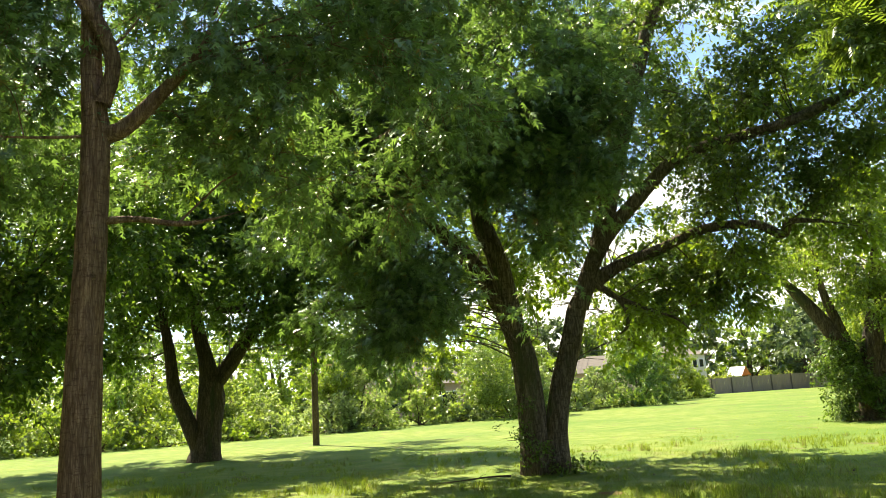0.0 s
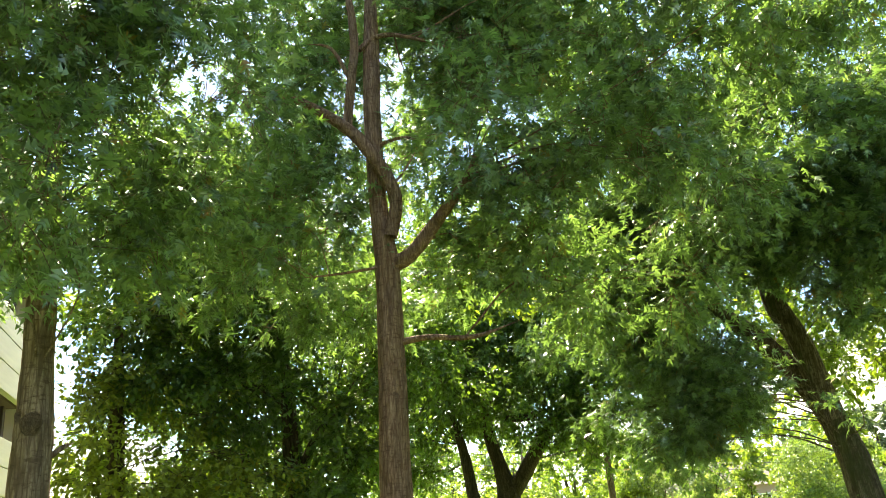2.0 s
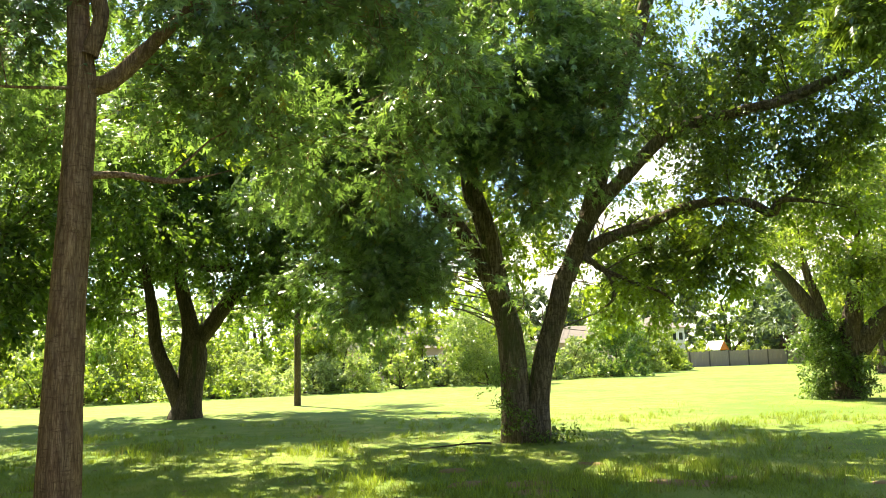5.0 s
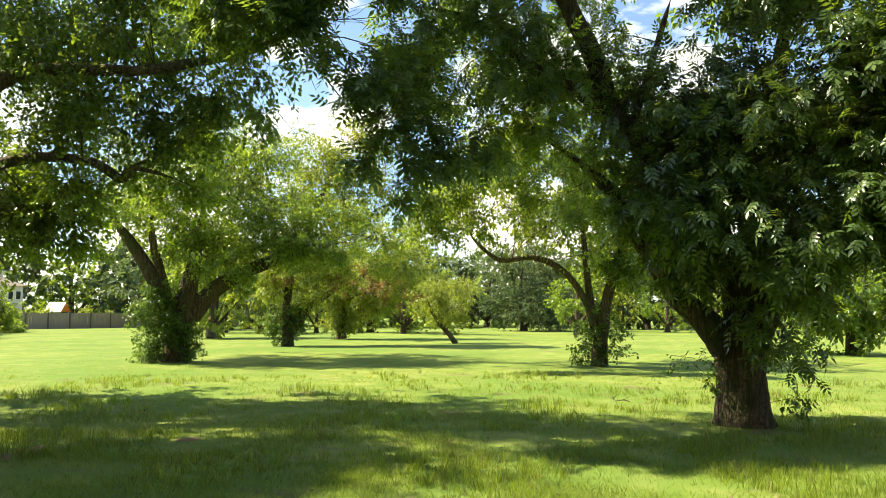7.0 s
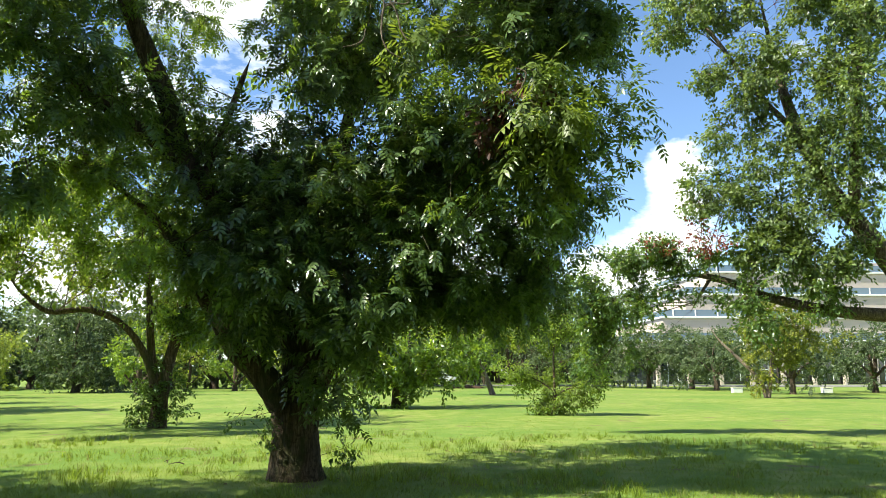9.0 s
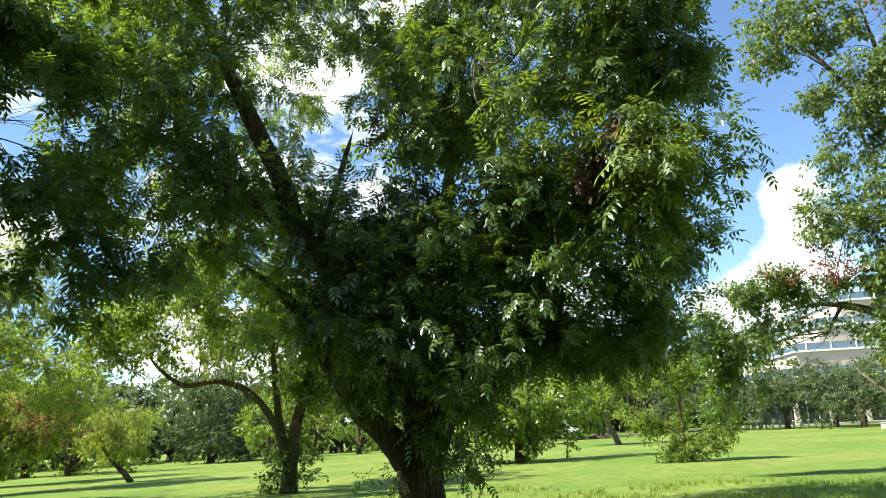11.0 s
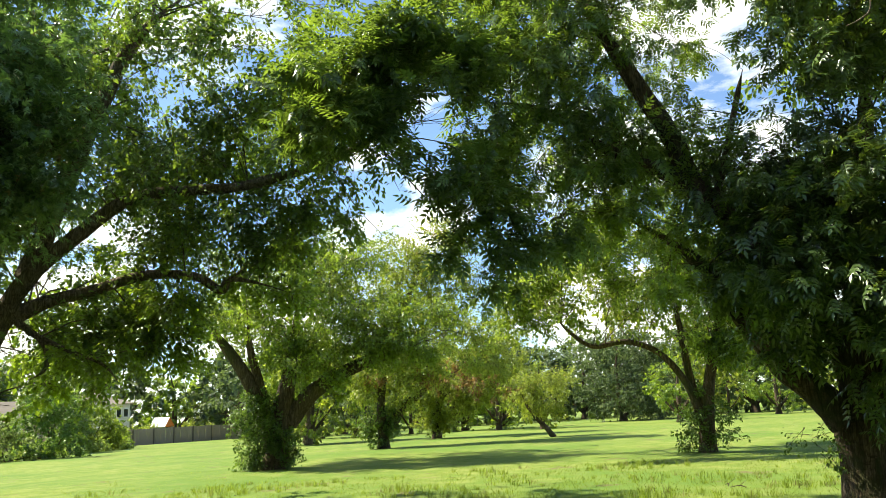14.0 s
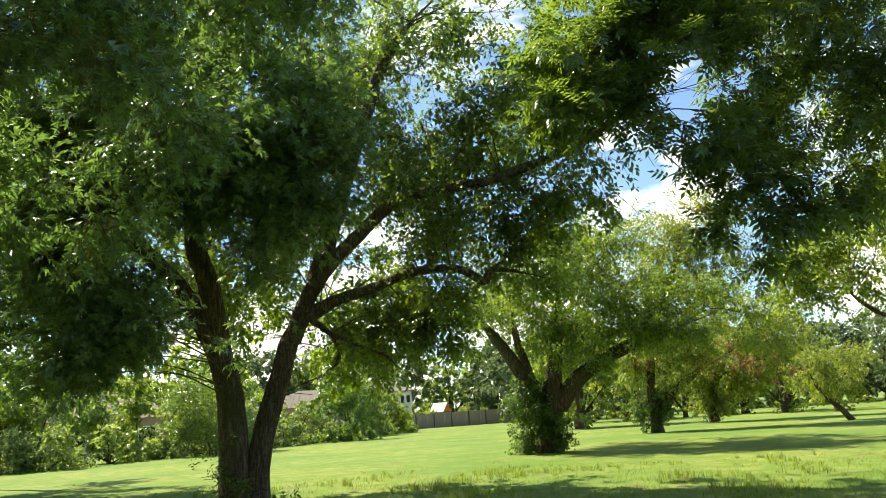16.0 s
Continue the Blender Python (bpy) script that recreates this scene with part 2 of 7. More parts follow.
LEAF_VINE = leaf_material("grey_green_vine_leaves", (0.12, 0.175, 0.075), (0.27, 0.33, 0.17), (0.38, 0.48, 0.11), 0.48, 0.45)
LEAF_IVY = leaf_material("ivy_leaves", (0.04, 0.085, 0.025), (0.12, 0.19, 0.05), (0.26, 0.40, 0.04), 0.36, 0.32)
LEAF_RED = leaf_material("red_leaves", (0.16, 0.03, 0.02), (0.28, 0.07, 0.04), (0.3, 0.06, 0.03), 0.3)
LEAF_YELLOW = leaf_material("yellow_leaves", (0.11, 0.16, 0.03), (0.26, 0.26, 0.045), (0.38, 0.42, 0.04), 0.4)
LEAF_DEAD = leaf_material("dead_leaves", (0.10, 0.065, 0.03), (0.22, 0.16, 0.075), (0.12, 0.09, 0.04), 0.2, 0.7)
BARK_RED = bark_material("reddish_bark", (0.215, 0.126, 0.085), (0.47, 0.305, 0.215))
BARK_GREY = bark_material("grey_bark", (0.115, 0.085, 0.062), (0.33, 0.262, 0.2), (0.085, 0.095, 0.04), 14.0)
BARK_PECAN = bark_material("furrowed_pecan_bark", (0.085, 0.06, 0.043), (0.24, 0.185, 0.135), (0.06, 0.07, 0.03), 13.0)
BARK_OAK = bark_material("mottled_oak_bark", (0.195, 0.135, 0.1), (0.49, 0.375, 0.305), (0.10, 0.075, 0.055), 11.0)
BARK_DARK = bark_material("dark_bark", (0.075, 0.054, 0.039), (0.19, 0.145, 0.108), (0.06, 0.075, 0.03), 16.0)
BARK_PALE = bark_material("pale_bark", (0.2, 0.15, 0.12), (0.42, 0.34, 0.28))
WOOD = bark_material("weathered_pole_wood", (0.11, 0.08, 0.06), (0.22, 0.17, 0.13), None, 30.0)
FENCE = plain("grey_fence_wood", (0.33, 0.27, 0.225), 0.9, 12)
FENCE_DARK = plain("dark_fence_posts", (0.14, 0.115, 0.095), 0.9, 12)
CONCRETE = plain("pale_concrete", (0.55, 0.53, 0.40), 0.85, 5, 0.2)
# concrete inside the garage: the shade of the decks is put into this brown
CONCRETE_SHADED = plain("shaded_concrete", (0.11, 0.075, 0.058), 0.9, 4, 0.3)
STUCCO = plain("cream_stucco", (0.66, 0.63, 0.57), 0.9, 6, 0.12)
TILE_ROOF = plain("clay_tile_roof", (0.205, 0.17, 0.14), 0.85, 14, 0.35)
BRICK_PINK = plain("pinkish_brick", (0.46, 0.33, 0.27), 0.9, 20, 0.25)
STONE_BAND = plain("tan_stone_cladding", (0.62, 0.51, 0.45), 0.8, 5, 0.12)
WHITE_PAINT = plain("white_paint", (0.8, 0.8, 0.78), 0.6, 10, 0.06)
ORANGE = plain("orange_plastic", (0.75, 0.22, 0.04), 0.5, 10, 0.1)
BLACK = plain("black_rubber", (0.02, 0.02, 0.02), 0.6, 10, 0.2)
STEEL = plain("galvanised_steel", (0.45, 0.46, 0.47), 0.4, 20, 0.15, 0.8)
CAR_PAINT = plain("white_car_paint", (0.75, 0.76, 0.78), 0.25, 10, 0.04, spec=0.6)
GLASS_BLUE = glass_material("blue_window_glass", (0.10, 0.16, 0.22))
GLASS_DARK = glass_material("dark_window_glass", (0.02, 0.025, 0.03))
CABLE = plain("black_cable", (0.03, 0.03, 0.03), 0.6, 20, 0.2)
MULCH = plain("brown_mulch", (0.09, 0.05, 0.03), 0.95, 25, 0.5)
SOIL = plain("reddish_soil", (0.29, 0.185, 0.1), 0.95, 18, 0.45, bump=0.5)
PAVING = plain("pale_paving", (0.26, 0.25, 0.22), 0.9, 6, 0.2)


# ---- mesh helpers ----
def mesh_from(name, verts, faces, smooth=False):
    """A mesh from an (n, 3) array and an (m, k) array of faces that all have k corners."""
    verts, faces = np.asarray(verts, np.float32), np.asarray(faces, np.int32)
    me = bpy.data.meshes.new(name)
    k = faces.shape[1]
    me.vertices.add(len(verts))
    me.vertices.foreach_set("co", verts.ravel())
    me.loops.add(faces.size)
    me.loops.foreach_set("vertex_index", faces.ravel())
    me.polygons.add(len(faces))
    me.polygons.foreach_set("loop_start", np.arange(0, faces.size, k, dtype=np.int32))
    if smooth:
        me.polygons.foreach_set("use_smooth", np.ones(len(faces), bool))
    me.update(calc_edges=True)
    return me


def part(name, data, mat, parent=None, label="", at=None):
    """Links a mesh, or a bmesh, as one object under a thing or a part."""
    if isinstance(data, bmesh.types.BMesh):
        me = bpy.data.meshes.new(name)
        data.normal_update()
        data.to_mesh(me)
        data.free()
        data = me
    if mat is not None and not data.materials:
        data.materials.append(mat)
    ob = new(name, data)
    if parent is not None:
        ob.parent = parent
    if at is not None:
        ob.matrix_basis = at
    if label:
        ob["label"] = label
    return ob


def thing(name, where, label, category, group="", turn=0):
    ob = new(name)
    ob.empty_display_size = 0.2
    ob.matrix_basis = pose(*where, 0, 0, turn)
    return tagged(ob, label, category, group)


def box(size, at=(0, 0, 0), bevel=0.0, bm=None):
    """A box of that size whose bottom's centre is at; bevelled."""
    bm = bm or bmesh.new()
    made = bmesh.ops.create_cube(bm, size=1.0, matrix=Matrix.Translation((at[0], at[1], at[2] + size[2] / 2)) @ Matrix.Diagonal((*size, 1)))
    if bevel:
        edges = list({e for v in made["verts"] for e in v.link_edges})
        bmesh.ops.bevel(bm, geom=edges, offset=bevel, segments=1, affect="EDGES")
    return bm


def smooth_path(points, steps=4):
    """Points (x, y, z, radius) rounded off by a Catmull-Rom curve."""
    p = np.asarray(points, float)
    q = np.vstack([2 * p[0] - p[1], p, 2 * p[-1] - p[-2]])
    out = []
    for i in range(1, len(q) - 2):
        for s in np.arange(steps) / steps:
            out.append(0.5 * (2 * q[i] + (q[i + 1] - q[i - 1]) * s + (2 * q[i - 1] - 5 * q[i] + 4 * q[i + 1] - q[i + 2]) * s ** 2
                              + (3 * q[i] - q[i - 1] - 3 * q[i + 1] + q[i + 2]) * s ** 3))
    out.append(p[-1])
    out = np.array(out)
    out[:, 3] = np.maximum(out[:, 3], 0.003)
    return out


def tube(path, sides, rng=None, rough=0.0, first=0):
    """Vertices and quads of a pipe along a path of (x, y, z, radius), with a lumpy skin."""
    c, r = path[:, :3], path[:, 3]
    d = np.gradient(c, axis=0)
    d /= np.linalg.norm(d, axis=1)[:, None] + 1e-9
    ref = np.array([0.31, 0.95, 0.05]) if abs(d[:, 2]).mean() > 0.5 else np.array([0.05, 0.1, 0.99])
    u = np.cross(d, ref)
    u /= np.linalg.norm(u, axis=1)[:, None] + 1e-9
    v = np.cross(d, u)
    ang = np.arange(sides) * 2 * np.pi / sides
    rr = np.repeat(r[:, None], sides, 1)
    if rng is not None and rough:
        lobes = sum(rng.uniform(0.3, 1) * np.sin(k * ang[None] + rng.uniform(0, 6) + rng.uniform(-1, 1) * np.arange(len(c))[:, None] * 0.25) for k in (2, 3, 5))
        rr = rr * (1 + rough * (0.5 * lobes + rng.uniform(-0.5, 0.5, rr.shape)))
    verts = c[:, None] + rr[..., None] * (np.cos(ang)[None, :, None] * u[:, None] + np.sin(ang)[None, :, None] * v[:, None])
    i, j = np.meshgrid(np.arange(len(c) - 1), np.arange(sides), indexing="ij")
    k = (j + 1) % sides
    quads = np.stack([i * sides + j, i * sides + k, (i + 1) * sides + k, (i + 1) * sides + j], -1).reshape(-1, 4)
    return verts.reshape(-1, 3), quads + first


def tubes(paths, sides):
    vs, fs, n = [], [], 0
    for p in paths:
        v, f = tube(p, sides, None, 0, n)
        vs.append(v)
        fs.append(f)
        n += len(v)
    return np.vstack(vs), np.vstack(fs)


# ---- leaves ----
def leaf_shape(kind):
    """Vertices (x across, y along, z up) and triangles of one leaf, 1 long."""
    if kind == "oak":
        # a midrib with three pairs of narrow pointed lobes and a pointed end
        rib = [(0, 0, 0), (0, 0.32, 0.04), (0, 0.56, 0.05), (0.09, 0.74, 0.02), (-0.09, 0.74, 0.02), (0, 1.12, -0.1)]
        tips = [(x * k, y, z) for x, y, z in ((0.38, 0.36, -0.07), (0.5, 0.74, -0.1), (0.27, 1.02, -0.09)) for k in (1, -1)]
        return np.array(rib + tips), np.array([(0, 6, 1), (0, 1, 7), (1, 8, 2), (1, 2, 9), (2, 10, 3), (2, 4, 11), (2, 3, 4), (4, 3, 5)])
    if kind == "pinnate":
        vs, fs = [], []
        spots = [(0.25, 1), (0.25, -1), (0.5, 1), (0.5, -1), (0.75, 1), (0.75, -1), (0.9, 0)]
        for i, (y, s) in enumerate(spots):
            lean = radians(58 if s else 0) * s
            along = np.array([math.sin(lean), math.cos(lean), -0.35])
            side = np.array([math.cos(lean), -math.sin(lean), 0.0])
            base, size = np.array([0, y, 0.04 * math.sin(y * 3)]), 0.42 if s else 0.46
            k = len(vs)
            vs += [base, base + size * (0.42 * along + 0.2 * side) + (0, 0, 0.02), base + size * along, base + size * (0.42 * along - 0.2 * side) + (0, 0, 0.02)]
            fs += [(k, k + 1, k + 2), (k, k + 2, k + 3)] + ([(k, k - 1, k - 4)] if i else [])      # the third joins the leaflets
        return np.array(vs), np.array(fs)
    return np.array([(0, 0, 0), (0.3, 0.46, 0.07), (0, 1, -0.1), (-0.3, 0.46, 0.07)]), np.array([(0, 1, 2), (0, 2, 3)])


def unit(v):
    return v / (np.linalg.norm(v, axis=-1, keepdims=True) + 1e-9)


def leaves_at(kind, pos, along, size, rng, tilt=0.55):
    """One array of leaves at those places, pointing along those ways, roughly face up."""
    tv, tf = leaf_shape(kind)
    n = len(pos)
    up = unit(np.array([0, 0, 1.0]) + rng.normal(0, tilt, (n, 3)))
    y = unit(along)
    x = unit(np.cross(y, up))
    z = np.cross(x, y)
    v = pos[:, None] + size[:, None, None] * (tv[None, :, :1] * x[:, None] + tv[None, :, 1:2] * y[:, None] + tv[None, :, 2:] * z[:, None])
    f = tf[None] + (np.arange(n) * len(tv))[:, None, None]
    return v.reshape(-1, 3), f.reshape(-1, 3)


def foliage(lobes, kind, size, density, seed, each=9, droop=0.25, gap=-0.12, spray=0.42, flat=0.85, thin=99.0):
    """Leaf sprays, gathered in tufts, that fill the lobes (x, y, z, r) of a crown: vertices, triangles and the sprays' axes."""
    rng = np.random.default_rng(seed)
    if kind == "simple":
        size, each, density = size * 0.88, int(each * 1.6), density / 1.6 * 1.06
    pos, axis, full = [], [], []
    for x, y, z, r in lobes:
        n = max(4, int(density * 4 * r * r * (0.45 if z > thin else 1.0)))
        tufts = max(3, n // 7)
        d = unit(rng.normal(0, 1, (tufts, 3)))
        shift = Vector((seed * 3.1, 0, 0))
        ragged = np.array([1.08 + 0.75 * noise.noise(Vector(q) * 1.8 + Vector((x, y, z)) * 2) for q in d])
        out = rng.uniform(0.01, 1.0, tufts) ** 0.36
        heart = np.array([x, y, z]) + d * (r * ragged * out)[:, None] * np.array([1, 1, flat])
        pick = rng.integers(0, tufts, n)
        loose = rng.normal(0, 1, (n, 3)) * (0.09 + 0.11 * r) * np.array([1, 1, 0.6])
        p = heart[pick] + loose
        keep = np.array([noise.noise(Vector(q) * 1.1 + shift) + 0.6 * noise.noise(Vector(q) * 0.6 + shift) > gap for q in p])
        pos.append(p[keep])
        full.append((1 + 0.7 * np.clip(0.8 - out[pick], 0, 1))[keep])      # larger leaves inside the crown
        axis.append(unit(d[pick] * 0.6 + unit(loose) * 0.6 + rng.normal(0, 0.4, (n, 3)) - np.array([0, 0, droop]))[keep])
    pos, axis, full = np.vstack(pos), np.vstack(axis), np.concatenate(full)
    n = len(pos)
    s = (np.arange(each) + 0.5) / each
    lp = pos[:, None] + axis[:, None] * (s * spray)[None, :, None] + rng.normal(0, 0.045, (n, each, 3))
    side = unit(np.cross(axis, rng.normal(0, 1, (n, 3))))
    swing = np.where(np.arange(each) % 2, 1.0, -1.0)[None, :, None] * side[:, None]
    la = axis[:, None] * 0.7 + swing * rng.uniform(0.4, 1.1, (n, each, 1)) + rng.normal(0, 0.25, (n, each, 3)) - np.array([0, 0, droop])
    sz = size * rng.uniform(0.7, 1.2, (n, each)) * full[:, None]
    v, f = leaves_at(kind, lp.reshape(-1, 3), la.reshape(-1, 3), sz.ravel(), rng, 0.35 if kind == "pinnate" else 0.5)
    return v, f, pos, axis


def twig_mesh(lobes, stems, axes_pos, axes, seed, spray, twig=0.005, share=0.5, fine=5):
    """Branches from the limbs to each lobe, and from there to its sprays."""
    rng = np.random.default_rng(seed + 77)
    wood = np.vstack([s[1:] for s in stems])
    paths = []
    for x, y, z, r in lobes:
        c = np.array([x, y, z])
        gap = np.linalg.norm(wood[:, :3] - c, axis=1) + np.maximum(0, wood[:, 2] - z + 0.2) * 0.4
        w = wood[np.argsort(gap)[rng.integers(min(8, len(wood)))]]
        a0, length = w[:3], np.linalg.norm(c - w[:3])
        mid = (a0 + c) / 2 + rng.normal(0, 0.12, 3) * length * 0.6 + (0, 0, 0.08 * length)
        r0 = min(w[3] * 0.55, 0.004 + 0.006 * r + 0.003 * length)
        paths.append(smooth_path([(*a0, r0), (*mid, r0 * 0.7), (*c, r0 * 0.4)], 3))
        for _ in range(fine if r > 0.35 else 0):
            tip = c + unit(rng.normal(0, 1, 3)) * r * rng.uniform(0.6, 0.95)
            m2 = (c + tip) / 2 + rng.normal(0, 0.1, 3) * r
            paths.append(smooth_path([(*(mid * 0.3 + c * 0.7), r0 * 0.4), (*m2, r0 * 0.28), (*tip, 0.004)], 2))
    pick = rng.random(len(axes_pos)) < share
    for p, d in zip(axes_pos[pick], axes[pick]):
        paths.append(np.array([(*(p - d * 0.25), twig), (*(p + d * spray * 0.9), twig * 0.4)]))
    long = [p for p in paths if len(p) > 2]
    short = [p for p in paths if len(p) == 2]
    v, f = tubes(long, 5)
    if short:
        v2, f2 = tubes(short, 3)
        v, f = np.vstack([v, v2]), np.vstack([f, f2 + len(v)])
    return v, f


def ground_z(x, y):
    """The lawn falls away a little towards the houses."""
    return -0.0085 * max(0.0, y - 25.0)


def further(lobes, k):
    """The lobes set back from the walk, behind the limbs."""
    return [(x * k, y * k, 1.6 + (z - 1.6) * k, r * k) for x, y, z, r in lobes]


def tree(name, where, label, stems, crowns, leaf, leaf_mat, bark, size, density, seed, group="", each=9, droop=0.25, gap=-0.12, spray=0.42, sides=12, flare=1.12, share=0.5, mix=None, thin=99.0, fine=5):
    """stems: polylines of (x, y, z, radius), the first of them the trunk; crowns: lists of lobes (x, y, z, radius), all in world metres."""
    base = np.array([where[0], where[1], ground_z(*where)])
    root = thing(name, base, label, "tree", group)
    rng = np.random.default_rng(seed)
    local = []
    for i, s in enumerate(stems):
        s = [(x - base[0], y - base[1], z - base[2], r) for x, y, z, r in s]
        path = smooth_path(s, 5)
        if i == 0 or s[0][2] < 0.3:
            low = np.clip(1 - path[:, 2] / 0.7, 0, 1)
            path[:, 3] *= 1 + (flare - 1) * low ** 2
        path[:, 3] *= np.clip((1 - np.linspace(0, 1, len(path))) / 0.3, 0.22, 1)
        local.append(path)
        v, f = tube(path, sides if i == 0 else max(6, sides - 3), rng, 0.07)
        part("trunk" if i == 0 else "limb", mesh_from("trunk" if i == 0 else "limb", v, f, True), bark, root)
    for k, lobes in enumerate(crowns):
        lobes = [(x - base[0], y - base[1], z - base[2], r) for x, y, z, r in lobes]
        kind_k, mat_k, size_k, dens_k, *rest = (mix or {}).get(k, (leaf, leaf_mat, size, density))
        spray_k = rest[0] if rest else spray
        v, f, ap, ax = foliage(lobes, kind_k, size_k, dens_k, seed * 10 + k, each, droop, rest[1] if len(rest) > 1 else -0.5 if rest else gap, spray_k, thin=thin)
        tagged(part("crown", mesh_from("crown", v, f), mat_k, root), kind="stuff")
        v, f = twig_mesh(lobes, local, ap, ax, seed * 10 + k, spray_k, share=share, fine=fine)
        tagged(part("twig_work", mesh_from("twig_work", v, f, True), bark, root), kind="stuff")
    return root


# ---- ground ----
def make_ground():
    line = np.concatenate([-np.geomspace(2500, 70, 14), np.linspace(-60, 120, 121), np.geomspace(130, 2500, 14)])
    xs, ys = np.meshgrid(line, line, indexing="ij")
    zs = np.array([[ground_z(x, min(y, 150)) + (0.035 * noise.noise(Vector((x * 0.25, y * 0.25, 0))) if math.hypot(x, y) < 60 else 0) for y in line] for x in line])
    n = len(line)
    i, j = np.meshgrid(np.arange(n - 1), np.arange(n - 1), indexing="ij")
    f = np.stack([i * n + j, (i + 1) * n + j, (i + 1) * n + j + 1, i * n + j + 1], -1).reshape(-1, 4)
    g = part("ground", mesh_from("ground", np.stack([xs, ys, zs], -1).reshape(-1, 3), f, True), LAWN)
    tagged(g, "sunlit mown lawn with bare and dry patches under the trees", "lawn", kind="structure")


make_ground()


SOIL_SPOTS = [(2.97, 9.74, 0.42), (3.6, 9.9, 0.28), (1.04, 10.07, 0.36), (1.1, 9.5, 0.26), (0.3, 10.2, 0.3), (-2.3, 9.3, 0.22), (-1.5, 9.6, 0.12), (0.2, 11.4, 0.25), (2.2, 11.6, 0.2), (5.2, 9.2, 0.2)]


def make_soil():
    """Bare patches where the shade has thinned the grass."""
    rng = np.random.default_rng(14)
    for x, y, r in SOIL_SPOTS:
        n, rings = 18, 4
        off = rng.uniform(0, 50)
        verts, faces = [(0, 0, 0.066)], []
        for k in range(1, rings + 1):
            for i in range(n):
                an = i * 2 * math.pi / n
                q = r * k / rings * (1 + 0.55 * noise.noise(Vector((math.cos(an) * 1.3, math.sin(an) * 1.3, off))))
                verts.append((q * math.cos(an) * 1.5, q * math.sin(an) * 0.9, 0.066 - 0.08 * (k / rings) ** 3 + rng.uniform(-0.008, 0.008)))
        for i in range(n):
            faces.append((0, 1 + i, 1 + (i + 1) % n))
            for k in range(rings - 1):
                p, q = 1 + k * n + i, 1 + k * n + (i + 1) % n
                faces += [(p, p + n, q + n), (p, q + n, q)]
        ob = part("soil_patch", mesh_from("soil_patch", verts, faces, True), SOIL, at=pose(x, y, -0.035, 0, 0, rng.uniform(-40, 40)))
        tagged(ob, "bare patch of reddish-brown soil in the thin grass", "soil", "soil patches")


make_soil()


